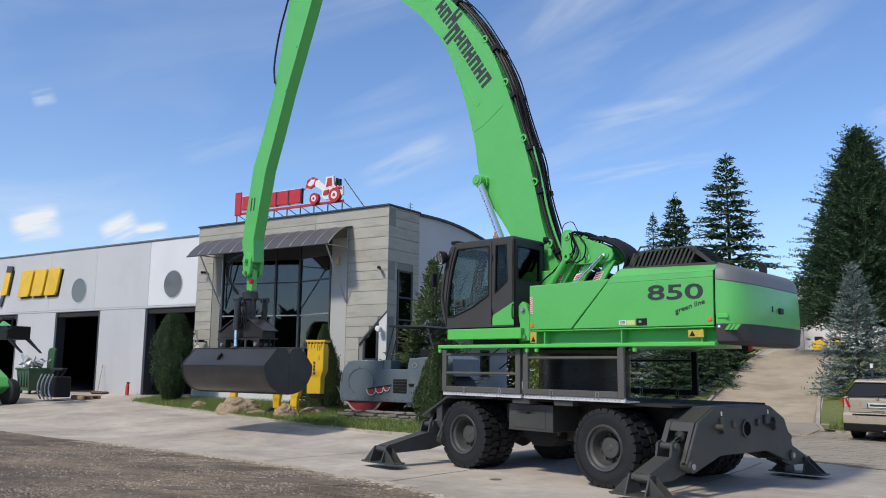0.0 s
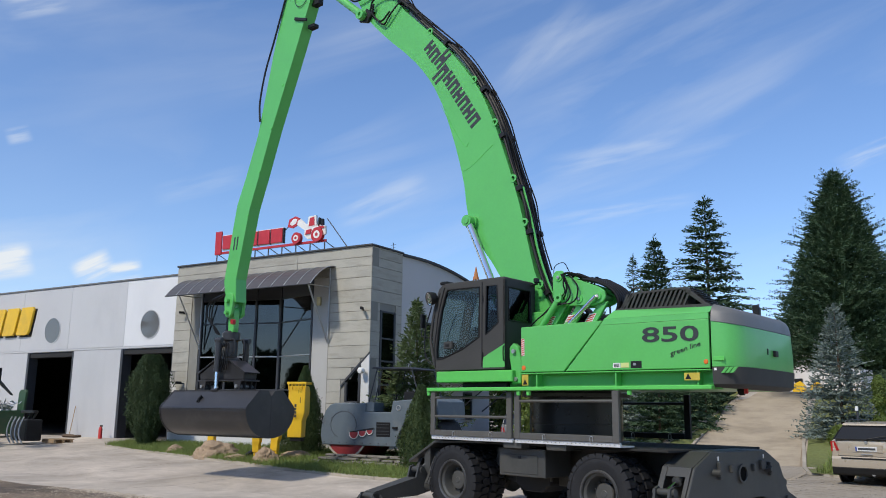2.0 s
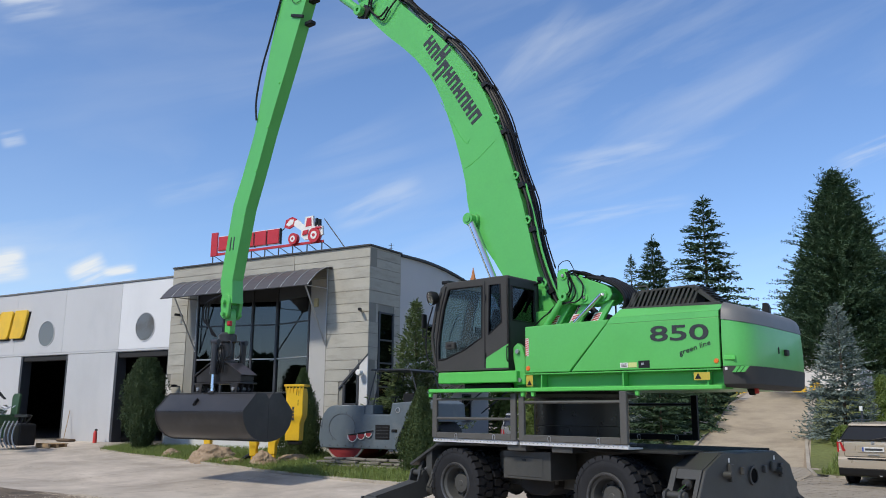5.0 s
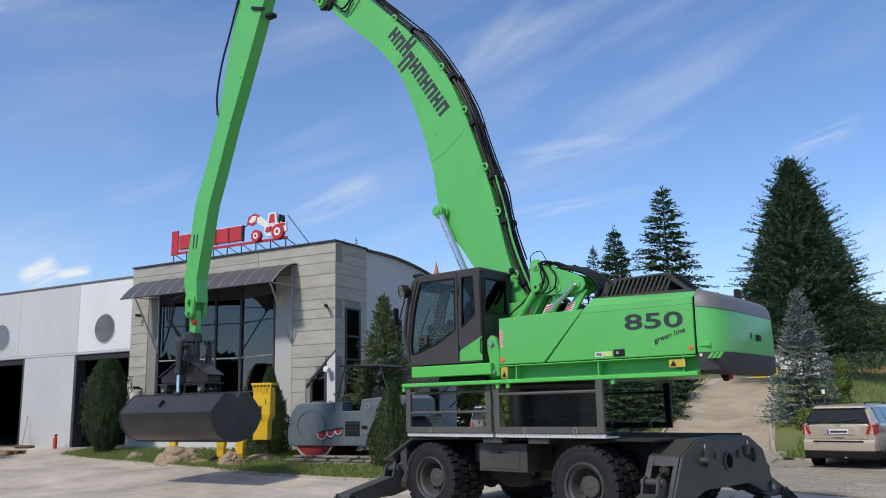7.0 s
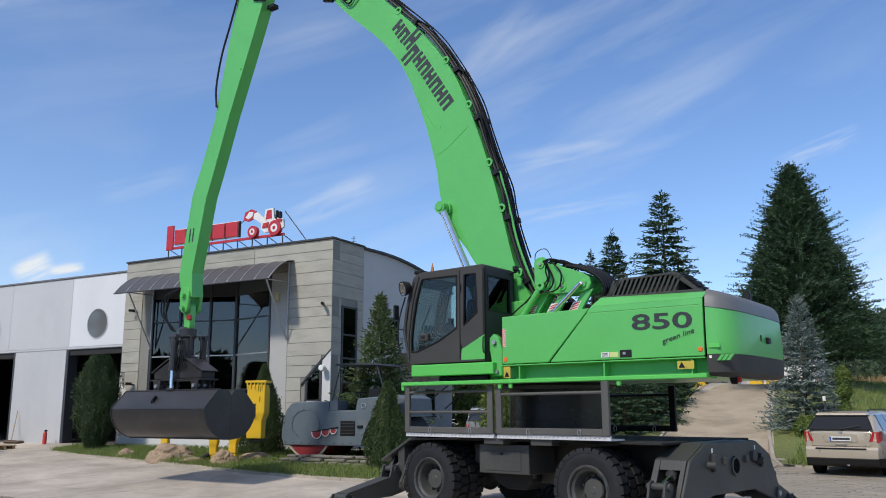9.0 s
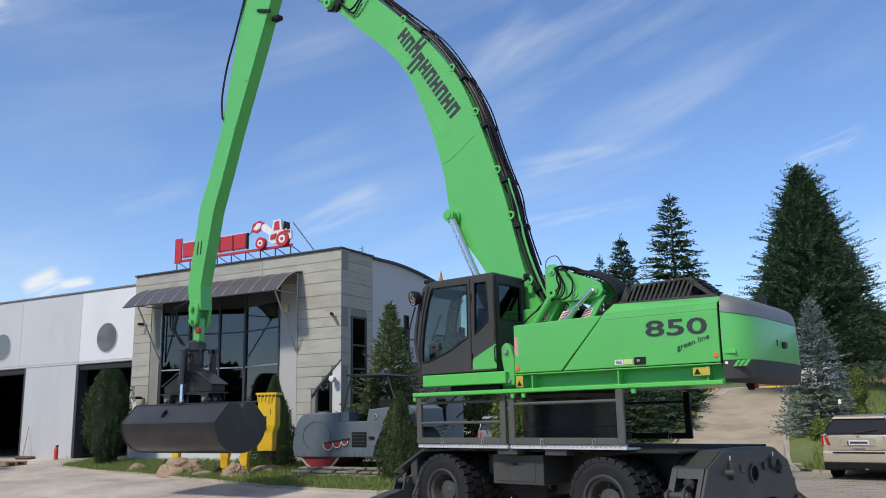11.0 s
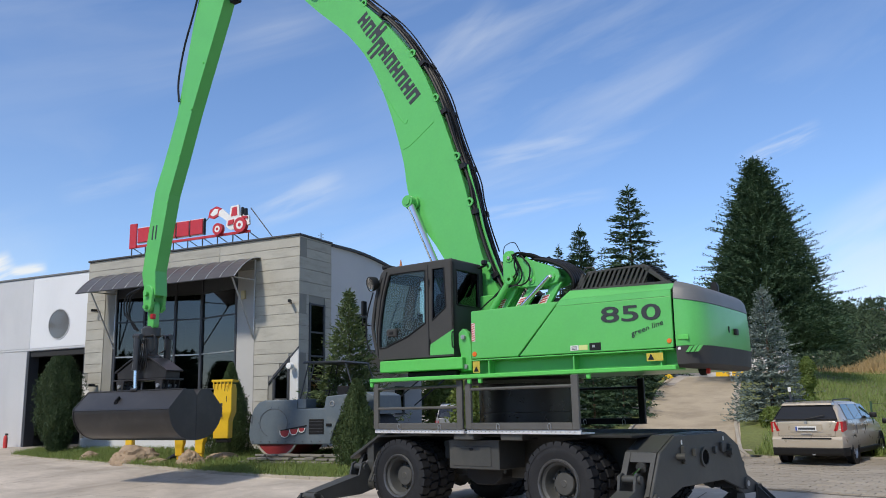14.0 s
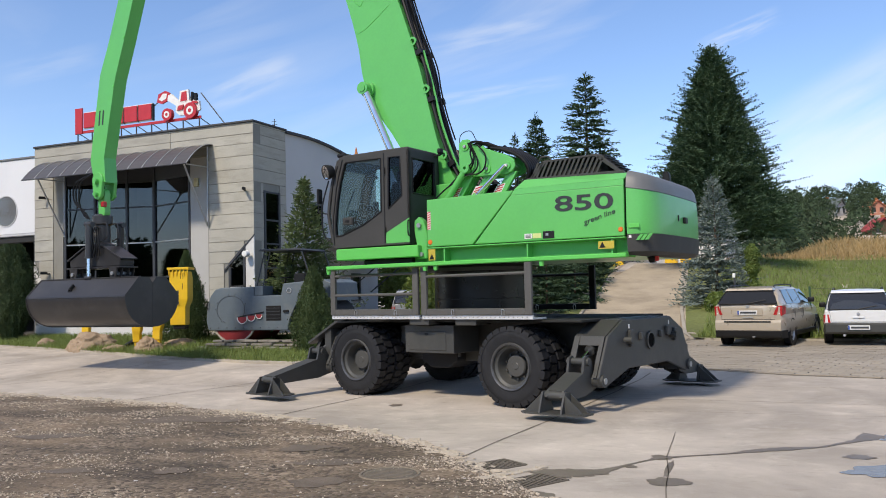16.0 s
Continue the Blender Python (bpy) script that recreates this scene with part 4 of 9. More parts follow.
# rear block with the bowed roof
prof = [(13.4, BASE), (20.5, BASE)]
for k in range(13):
    y = 20.5 - (20.5 - 14.6) * k / 12
    prof.append((y, 7.95 - 1.65 * ((y - 14.6) / 7.9) ** 2))
prof.append((13.4, 7.93))
rear = tagged(part("wall_rear_block", prism(prof, BX1 - 6, BX1 - 0.06, "x"), RENDER_G, None), "grey plastered rear block with bowed roof", "wall", kind="structure")
edge_pts = [(y, z) for y, z in prof[2:]]
bm = bmesh.new()
for (ya, za), (yb, zb) in zip(edge_pts, edge_pts[1:]):
    loft([[(BX1 - 6.1, ya, za), (BX1 + 0.06, ya, za), (BX1 + 0.06, ya, za + 0.09), (BX1 - 6.1, ya, za + 0.09)], [(BX1 - 6.1, yb, zb), (BX1 + 0.06, yb, zb), (BX1 + 0.06, yb, zb + 0.09), (BX1 - 6.1, yb, zb + 0.09)]], bm)
tagged(part("trim_bowed_roof", bm, ROOFING, None), "dark edge of the bowed roof", "roof edge", kind="structure")
for i, (y0, y1, z0, z1) in enumerate(((15.15, 15.9, 4.59, 5.46), (18.1, 18.9, 4.48, 5.42), (18.2, 18.85, 1.75, 2.76))):
    w = tagged(new("window_%d" % (4 + i)), "dark square window in grey plaster", "window", kind="structure")
    part("pane", box(BX1 - 0.05, BX1 - 0.04, y0, y1, z0, z1), DARKGLASS, w)
    for a in (y0, y1):
        part("window_frame", box(BX1 - 0.06, BX1 - 0.01, a - 0.04, a + 0.04, z0 - 0.04, z1 + 0.04), FRAME, w)
    for a in (z0, z1):
        part("window_frame", box(BX1 - 0.06, BX1 - 0.012, y0, y1, a - 0.04, a + 0.04), FRAME, w)
    part("window_sill", box(BX1 - 0.06, BX1 + 0.06, y0 - 0.08, y1 + 0.08, z0 - 0.09, z0 - 0.05), FRAME, w)

# cladding boards on the office: rows of long panels, uneven joints
random.seed(11)
row_z, z = [], BASE
while z < RZ - 0.05:
    h = random.choice((0.34, 0.42, 0.5, 0.46))
    row_z.append((z, min(z + h, RZ)))
    z += h


def clad(x0, x1, z0, z1, parent, axis="y", at=FY):
    d = random.uniform(-0.004, 0.006)
    if axis == "y":
        bm = box(x0 + 0.004, x1 - 0.004, at - d, at + 0.03, z0 + 0.006, z1 - 0.006, 0.006)
    else:
        bm = box(at - 0.03, at + d, x0 + 0.004, x1 - 0.004, z0 + 0.006, z1 - 0.006, 0.006)
    part("cladding_panel", bm, CLAD, parent)


for z0, z1 in row_z:
    if z1 - z0 < 0.05:
        continue
    spans = [(BX0, -24.05), (-16.5, -15.66 if z1 < 3.0 else -14.56)] if z0 < 6.9 else [(BX0, -21.8), (-21.8, -18.2), (-18.2, -14.56)]
    if z1 < 3.9:
        spans = [(max(BX0, BX0 + (0.25 if z1 < 3.6 else 0)), -24.05)] + ([(-16.5, -15.86)] if z0 < 2.9 else [(-16.5, -15.86 + (z0 - 2.6) * 0.95)])
    for a, b in spans:
        if b - a > 0.15:
            clad(a, b, z0, z1, office_front)
    if z1 < 1.85 or z0 > 5.6:
        clad(FY + 0.02, 13.4, z0, z1, office_side, "x", BX1)
    else:
        clad(FY + 0.02, 12.0, z0, z1, office_side, "x", BX1)
        clad(12.98, 13.4, z0, z1, office_side, "x", BX1)
tagged(part("wall_corner_chamfer", prism([(BX0 - 0.01, 1.2), (BX0 + 0.9, 0.6), (BX0 + 0.9, 1.9), (BX0 - 0.01, 3.5)], FY - 0.02, FY + 0.01), RENDER_W, None), "white slanted infill at the office corner", "wall", kind="structure")
tagged(part("baseboard_office", box(BX0 + 0.1, -17.0, FY - 0.06, FY + 0.02, BASE, 1.0, 0.01), RENDER_W, None), "pale plinth under the tall window", "plinth", kind="structure")

# canopy over the tall window: ribbed bowed sheet on struts
canopy = thing("canopy", pose(0, 0, 0), "bowed bronze sheet canopy on steel struts over tall window", "canopy")
CX0, CX1 = -24.1, -16.3
arc = [(FY - 1.4 * (k / 8), 7.34 - 0.84 * (k / 8) ** 2.0) for k in range(9)]
count = 13
for i in range(count - 1):
    xa, xb = CX0 + (CX1 - CX0) * i / (count - 1), CX0 + (CX1 - CX0) * (i + 1) / (count - 1)
    bm = loft([[(xa + 0.012, y, z) for y, z in arc] + [(xa + 0.012, y, z - 0.012) for y, z in arc[::-1]], [(xb - 0.012, y, z) for y, z in arc] + [(xb - 0.012, y, z - 0.012) for y, z in arc[::-1]]])
    part("sheet_panel", bm, CANOPY, canopy)
for i in range(count):
    x = CX0 + (CX1 - CX0) * i / (count - 1)
    part("rib", tube([(x, y, z + 0.008) for y, z in arc], 0.018, 6), STEEL, canopy)
part("front_bar", rod((CX0, FY - 1.4, 6.5), (CX1, FY - 1.4, 6.5), 0.025, 8), FRAME, canopy)
part("wall_bar", rod((CX0, FY - 0.02, 7.34), (CX1, FY - 0.02, 7.34), 0.03, 8), FRAME, canopy)
for x in (-23.4, -16.5):
    part("strut", rod((x, FY - 1.3, 6.55), (x, FY - 0.05, 4.45), 0.03, 8), STEEL, canopy)
    part("strut_post", rod((x, FY - 0.05, 4.4), (x, FY - 0.05, 7.3), 0.03, 8), STEEL, canopy)
    part("strut_tie", rod((x, FY - 0.05, 6.55), (x, FY - 1.35, 6.52), 0.02, 8), STEEL, canopy)
# small fixtures on the office
for x, z, turn in ((-24.3, 5.95, -30), (-24.2, 3.0, -30), (-14.9, 5.62, 25)):
    cctv = thing("security_camera", pose(x, FY - 0.02, z, 0, 0, turn), "small dark security camera on the wall", "camera", "wall cameras")
    part("bracket", box(-0.03, 0.03, -0.12, 0.0, -0.03, 0.03, 0.006), FRAME, cctv)
    part("housing", box(-0.05, 0.05, -0.34, -0.1, -0.02, 0.08, 0.015), BLACK, cctv)
alarm = thing("alarm_box", pose(-17.25, FY + 0.3, 6.1), "small yellow alarm box on pale plaster", "alarm")
part("case", box(-0.1, 0.1, -0.09, 0, -0.16, 0.16, 0.02), mat("cream_plastic", (0.55, 0.48, 0.28), 0.5), alarm)
lampw = thing("wall_lamp", pose(-14.75, FY - 0.02, 3.4), "small white wall lamp", "lamp")
part("arm", rod((0, 0, 0), (0, -0.15, 0.03), 0.02, 8), WHITE, lampw)
part("head", lathe([(0, -0.12), (0.1, -0.1), (0.12, 0.05), (0, 0.08)], 16, center=(0, -0.2, 0)), WHITE, lampw, smooth=True)

# roof sign: red board letters drawn as plain blocks, and a loader shape
sign = thing("roof_sign", pose(0, FY + 0.25, 0), "red block sign with loader outline on a roof rack", "sign")
part("rail", box(-23.1, -17.0, -0.02, 0.03, 8.42, 8.52, 0.005), REDSIGN, sign)
part("tall_block", box(-23.09, -22.72, -0.07, 0.0, 8.4, 9.41, 0.01), REDSIGN, sign)
for k in range(5):
    x, w = -22.62 + 0.69 * k, 0.62
    part("edge_plate", box(x - 0.03, x + w + 0.03, -0.05, -0.02, 8.56, 9.22, 0.01), WHITE, sign)
    own = box(x, x + w, -0.1, -0.05, 8.6, 9.19, 0.012)
    part("block_shape", own, REDSIGN, sign)
    part("block_side", box(x + w + 0.03, x + w + 0.07, -0.08, 0.02, 8.56, 9.2), BLACK, sign)
# loader shape of red and white boards on wheels
LOADER = (([(-19.0, 9.2), (-18.92, 9.5), (-18.6, 9.6), (-18.38, 9.5), (-18.42, 9.25), (-18.75, 9.12)], REDSIGN), ([(-18.9, 9.3), (-18.7, 9.5), (-18.5, 9.48), (-18.55, 9.3), (-18.75, 9.22)], WHITE),
          ([(-18.45, 9.4), (-18.3, 9.45), (-17.75, 9.0), (-17.9, 8.86), (-18.2, 9.05), (-18.48, 9.22)], WHITE), ([(-18.1, 8.75), (-18.05, 9.05), (-17.3, 9.12), (-17.02, 9.05), (-16.98, 8.72), (-17.4, 8.6), (-17.9, 8.6)], WHITE),
          ([(-17.95, 9.05), (-17.88, 9.5), (-17.5, 9.52), (-17.45, 9.1)], WHITE), ([(-17.86, 9.1), (-17.8, 9.44), (-17.58, 9.46), (-17.55, 9.12)], REDSIGN), ([(-17.38, 9.08), (-17.36, 9.4), (-17.3, 9.4), (-17.3, 9.08)], BLACK),
          ([(-17.22, 9.08), (-17.2, 9.34), (-17.14, 9.34), (-17.12, 9.08)], BLACK), ([(-18.0, 8.78), (-17.95, 8.95), (-17.7, 8.98), (-17.75, 8.8)], REDSIGN), ([(-17.35, 9.0), (-17.3, 9.06), (-17.05, 9.02), (-17.08, 8.95)], REDSIGN))
for k, (pts, m_) in enumerate(LOADER):
    part("loader_board", prism(pts, -0.06 - 0.008 * k, 0.0), m_, sign)
for cx, cz, r in ((-18.45, 8.68, 0.23), (-17.38, 8.72, 0.29)):
    wheel = part("loader_wheel", lathe([(0, -0.16), (r, -0.16), (r, 0.0), (0, 0.0)], 22, center=(cx, 0, cz)), REDSIGN, sign)
    part("wheel_hub", lathe([(0, -0.168), (r * 0.55, -0.168), (r * 0.55, -0.15), (0, -0.15)], 16, center=(cx, 0, cz)), WHITE, wheel)
    part("wheel_core", lathe([(0, -0.174), (r * 0.25, -0.174), (r * 0.25, -0.16), (0, -0.16)], 12, center=(cx, 0, cz)), REDSIGN, wheel)
for k in range(9):
    x = -23.0 + k * 0.74
    part("post", rod((x, 0.0, 8.0), (x, 0.0, 8.45), 0.025, 6), FRAME, sign)
    part("brace", rod((x, 0.05, 8.45), (x + 0.35, 0.9, 7.95), 0.018, 6), FRAME, sign)
part("stay", rod((-17.0, 0.0, 9.35), (-15.9, 0.0, 8.05), 0.02, 6), FRAME, sign)
part("top_bar", rod((-19.2, 0.02, 9.1), (-18.9, 0.02, 9.3), 0.018, 6), FRAME, sign)
aerial = thing("aerial", pose(-15.2, 13.6, 8.0), "thin grey aerial on the roof", "aerial")
part("mast", rod((0, 0, -0.3), (0, 0, 0.55), 0.015, 6), FRAME, aerial)
for k in range(4):
    part("rung", rod((-0.12, 0, 0.1 + 0.12 * k), (0.12, 0, 0.1 + 0.12 * k), 0.008, 5), FRAME, aerial)

# side canopy of the rear block
canopy2 = thing("side_canopy", pose(0, 0, 0), "bowed ribbed bronze canopy over a side entrance", "canopy")
for i in range(10):
    ya, yb = 15.4 + 0.45 * i, 15.4 + 0.45 * (i + 1)
    arc2 = [(BX1 + 2.0 * k / 7, 4.15 - 0.85 * (k / 7) ** 2) for k in range(8)]
    bm = loft([[(x, ya + 0.01, z) for x, z in arc2] + [(x, ya + 0.01, z - 0.012) for x, z in arc2[::-1]], [(x, yb - 0.01, z) for x, z in arc2] + [(x, yb - 0.01, z - 0.012) for x, z in arc2[::-1]]])
    part("sheet_panel", bm, CANOPY, canopy2)
    part("rib", tube([(x, ya, z + 0.006) for x, z in arc2], 0.016, 6), FRAME, canopy2)
for y in (15.5, 17.6, 19.7):
    part("strut", rod((BX1 + 1.9, y, 3.35), (BX1 + 0.02, y, 2.0), 0.03, 8), FRAME, canopy2)
    part("tie", rod((BX1, y, 3.3), (BX1 + 1.95, y, 3.32), 0.025, 8), FRAME, canopy2)

# hall: white panels over a row of gates
HX1, HX0, HZ = BX0 + 0.05, -75.0, 7.83
GT = 4.64
gates = [(-29.52, -25.9), (-36.85, -33.05), (-44.2, -40.4), (-51.5, -47.7), (-58.8, -55.0)]
hall = wall_with_holes("wall_hall", HX0, HX1, 0.2, HZ, HY + 0.02, HY + 0.3, [(a, b, 0.0, GT) for a, b in gates], HALLW, "white panelled hall front with open gates")
tagged(part("roof_hall", box(HX0, HX1, HY + 0.3, 36, HZ - 0.35, HZ - 0.1), ROOFING, None), "flat hall roof", "roof", kind="structure")
tagged(part("trim_hall_roof", box(HX0, HX1, HY - 0.05, HY + 0.35, HZ, HZ + 0.08, 0.01), mat("grey_flashing", (0.16, 0.165, 0.17), 0.5), None), "grey flashing along the hall roof", "roof edge", kind="structure")
tagged(part("trim_gate_band", box(HX0, HX1, HY - 0.02, HY + 0.02, GT + 0.02, GT + 0.1, 0.006), HALLW, None), "white band above the gates", "trim", kind="structure")
# hall interior and gate lintels near black, colour standing in for unlit depth
tagged(part("wall_hall_back", box(HX0, HX1, 34, 34.2, 0.2, HZ), INSIDE, None), "hall back wall coloured dark for lack of light", "wall", kind="structure")
tagged(part("wall_hall_end", box(HX0, HX0 + 0.2, HY + 0.3, 34, 0.2, HZ), INSIDE, None), "hall end wall coloured dark for lack of light", "wall", kind="structure")
tagged(part("floor_hall", box(HX0, HX1, HY + 0.3, 34, 0.35, 0.62), mat("unlit_hall_floor", (0.09, 0.085, 0.08), 0.8, vary=0.2), None), "concrete hall floor, darkened as unlit", "floor", kind="structure")
tagged(part("wall_hall_side", box(HX1 - 0.2, HX1, HY + 0.35, 34, 0.2, HZ), INSIDE, None), "inner side wall of the hall, coloured dark as unlit", "wall", kind="structure")
for i, (a, b) in enumerate(gates):
    d = tagged(new("door_%d" % (i + 1)), "open hall gate with grey jambs", "door", kind="structure")
    for x, s in ((a, 1), (b, -1)):
        part("jamb", box(min(x, x + s * 0.14), max(x, x + s * 0.14), HY + 0.0, HY + 0.5, 0.3, GT, 0.01), FRAME, d)
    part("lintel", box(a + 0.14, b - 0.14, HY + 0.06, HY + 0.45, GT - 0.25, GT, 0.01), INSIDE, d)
# panels: uppers and piers, each a board of its own
HALL_NEW = mat("newer_white_panel", (0.70, 0.71, 0.73), 0.55, vary=0.04, scale=0.7, fine=25, bump=0.015, dirt=(0.56, 0.57, 0.59), dirt_amount=0.4, dirt_scale=0.4, streak=0.3)
edges = [HX1, -29.4, -33.6, -37.6, -41.6, -45.6, -49.6, -53.6, -57.6, -61.6, -65.6, HX0]
for a, b in zip(edges[1:], edges):
    part("wall_panel", box(a + 0.006, b - 0.006, HY - 0.006 + 0.004 * random.random(), HY + 0.02, GT + 0.12, HZ - 0.01, 0.004), HALL_NEW if b > -26 else HALLW, hall)
piers = [(-33.05, -29.52), (-40.4, -36.85), (-47.7, -44.2), (-55.0, -51.5), (-61, -58.8)]
for a, b in piers:
    mid = (a + b) / 2
    part("pier_panel", box(a + 0.01, b - 0.01, HY - 0.008, HY + 0.02, 0.5, GT, 0.004), HALLW, hall)
for i, cx in enumerate((-27.63, -34.95, -52.0)):
    w = tagged(new("window_%d" % (10 + i)), "round porthole window in the white hall front", "window", kind="structure")
    part("pane", lathe([(0, HY - 0.02), (0.62, HY - 0.02), (0.62, HY - 0.01)], 36, center=(cx, 0, 5.72)), glass("porthole_glass_%d" % i, (0.5, 0.5, 0.5), 0.05, 0.06), w)
    part("backing", lathe([(0, HY - 0.009), (0.62, HY - 0.009)], 36, center=(cx, 0, 5.72)), RENDER_G, w)
    part("window_frame", lathe([(0.62, HY - 0.03), (0.66, HY - 0.03), (0.66, HY - 0.008), (0.62, HY - 0.008), (0.62, HY - 0.03)], 36, center=(cx, 0, 5.72)), HALLW, w)
# yellow block sign on the hall: three thick block shapes and a breaker emblem
wall_sign = thing("wall_sign", pose(0, HY - 0.02, 0), "thick yellow block sign with breaker emblem on white wall", "sign")
for k, x in enumerate((-40.3, -39.05, -37.8)):
    lean = 0.24
    part("shadow_block", prism([(x + 0.1, 5.48), (x + 1.08, 5.48), (x + 1.42, 6.9), (x + 0.44, 6.9)], -0.02, 0.02), BLACK, wall_sign)
    part("block_shape", prism([(x - 0.04, 5.56), (x + 0.9, 5.56), (x + 1.05, 5.72), (x + 1.32, 6.82), (x + 1.22, 6.98), (x + 0.3, 6.98)], -0.16, -0.03, bevel=0.015), YELLOW, wall_sign)
part("emblem_body", prism([(-42.2, 5.7), (-41.6, 5.75), (-41.25, 7.1), (-41.75, 7.15)], -0.08, 0.0, bevel=0.01), YELLOW, wall_sign)
part("emblem_cap", prism([(-41.78, 7.0), (-41.2, 6.95), (-41.15, 7.3), (-41.7, 7.35)], -0.09, 0.0), FRAME, wall_sign)
part("emblem_tool", prism([(-42.25, 5.1), (-42.05, 5.1), (-41.8, 5.72), (-42.1, 5.72)], -0.08, 0.0), FRAME, wall_sign)
part("emblem_shadow", prism([(-41.55, 5.7), (-41.4, 5.7), (-41.05, 7.05), (-41.2, 7.1)], -0.04, 0.0), BLACK, wall_sign)


# ---- the material handler ----
UP = pose(0, 0, 0, 0, 0, -8.0)       # heading of the upper carriage and boom
LOW = pose(0, 0, 0, 0, 0, -15.5)     # heading of the undercarriage
handler = thing("material_handler", pose(-2.5, 2.4, 0), "green wheeled material handler with tall boom on concrete yard", "material handler")


def upper(name, bm, material=GREEN, label="", parent=None, smooth=False):
    return part(name, bm, material, parent or handler, label, None if parent else UP, smooth)


def lower(name, bm, material=GREY, label="", parent=None, smooth=False):
    return part(name, bm, material, parent or handler, label, None if parent else LOW, smooth)


# wheels: eight tyres on two axles
def build_tyre():
    R, W = 0.665, 0.40
    h = W / 2
    prof = [(0.375, -h * 0.72), (0.40, -h * 0.9), (0.50, -h), (0.585, -h * 0.97), (0.625, -h * 0.86), (0.632, -h * 0.5), (0.632, h * 0.5),
            (0.625, h * 0.86), (0.585, h * 0.97), (0.50, h), (0.40, h * 0.9), (0.375, h * 0.72)]
    return lathe(prof, 48)


def build_lug(side):
    """One tread block at the top of the tyre."""
    R, h, d = 0.665, 0.2, 0.155 / 2
    top = [(-d * 0.78, side * h * 0.95, R), (d * 0.78, side * h * 0.95, R), (d * 0.78, side * h * 0.42, R + 0.003), (d * 0.42, side * h * 0.04, R + 0.003), (-d * 0.42, side * h * 0.04, R + 0.003), (-d * 0.78, side * h * 0.42, R + 0.003)]
    low = [(-d * 0.95, side * h * 1.01, 0.585), (d * 0.95, side * h * 1.01, 0.585), (d * 0.8, side * h * 0.42, 0.615), (d * 0.45, side * 0.002, 0.615), (-d * 0.45, side * 0.002, 0.615), (-d * 0.8, side * h * 0.42, 0.615)]
    return loft([low, top])


LUGS = [(side, 2 * math.pi * (k + (0.5 if side > 0 else 0)) / 26) for side in (-1, 1) for k in range(26)]


def build_rim(out):
    """A deep dish with a flange and wheel nuts."""
    h = 0.2 * out
    bm = lathe([(0.14, h * -0.35), (0.25, h * -0.3), (0.275, h * -0.1), (0.285, h * 0.45), (0.30, h * 0.6), (0.345, h * 0.72), (0.35, h * 0.92), (0.385, h * 1.0), (0.4, h * 0.9), (0.39, h * 0.6), (0.35, -h * 0.6), (0.2, -h * 0.5)], 40)
    for k in range(10):
        a = 2 * math.pi * k / 10
        lathe([(0, h * -0.3), (0.017, h * -0.3), (0.017, h * -0.05), (0, h * -0.05)], 6, bm=bm, center=(0.222 * math.cos(a), 0, 0.222 * math.sin(a)))
    return bm


def build_hub(out):
    h = 0.2 * out
    return lathe([(0, h * -0.4), (0.185, h * -0.4), (0.185, h * 0.02), (0.17, h * 0.12), (0.06, h * 0.14), (0.05, h * 0.18), (0, h * 0.18)], 28)


HUBGREY = mat("hub_grey_paint", (0.07, 0.07, 0.066), 0.5, vary=0.15, scale=8, fine=50, bump=0.03, dirt=(0.06, 0.055, 0.05), dirt_amount=0.5)
WORNRIM = mat("worn_rim_steel", (0.085, 0.086, 0.09), 0.4, vary=0.4, scale=12, fine=50, bump=0.05, metal=0.4)
first = {}
for s in (-2.3, 1.27):
    for y, out in ((-1.25, -1), (-0.80, -1), (1.40, 1), (1.85, 1)):
        m = LOW @ pose(s, y, 0.666, 0, 7.0 * y + s * 20, 0)
        if "tyre" not in first:
            first["tyre"] = part("tyre", build_tyre(), RUBBER, handler, "black solid rubber tyre with worn lugs", m, smooth=True)
            tyre = first["tyre"]
        else:
            tyre = new("tyre", first["tyre"].data)
            tyre.parent, tyre.matrix_basis = handler, m
        key = "rim%d" % out
        if key not in first:
            rim = first[key] = part("rim", build_rim(out), GREY, tyre, "dark grey steel rim", smooth=True)
            first["flange%d" % out] = part("rim_flange", lathe([(0.352, 0.178 * out), (0.36, 0.196 * out), (0.384, 0.206 * out), (0.39, 0.196 * out), (0.352, 0.178 * out)], 40), WORNRIM, tyre, "worn bright rim edge", smooth=True)
            first["hub%d" % out] = part("hub", build_hub(out), HUBGREY, tyre, "round grey wheel hub", smooth=True)
        else:
            rim = new("rim", first[key].data)
            rim.parent = tyre
            hub = new("hub", first["hub%d" % out].data)
            hub.parent = tyre
            flange = new("rim_flange", first["flange%d" % out].data)
            flange.parent = tyre

        if y < 0:
            for side, a in LUGS:
                key = "lug%d" % side
                if key not in first:
                    first[key] = part("tread_lug", build_lug(side), RUBBER, tyre)
                    lug = first[key]
                else:
                    lug = new("tread_lug", first[key].data)
                    lug.parent = tyre
                lug.matrix_basis = Matrix.Rotation(a, 4, "Y")
        elif "lugs" not in first:
            bm = bmesh.new()
            for side, a in LUGS:
                own = build_lug(side)
                bmesh.ops.transform(own, matrix=Matrix.Rotation(a, 4, "Y"), verts=own.verts[:])
                merge(bm, own)
            first["lugs"] = tagged(part("tread", bm, RUBBER, tyre), kind="stuff")
        else:
            lug = new("tread", first["lugs"].data)
            lug.parent = tyre
            tagged(lug, kind="stuff")

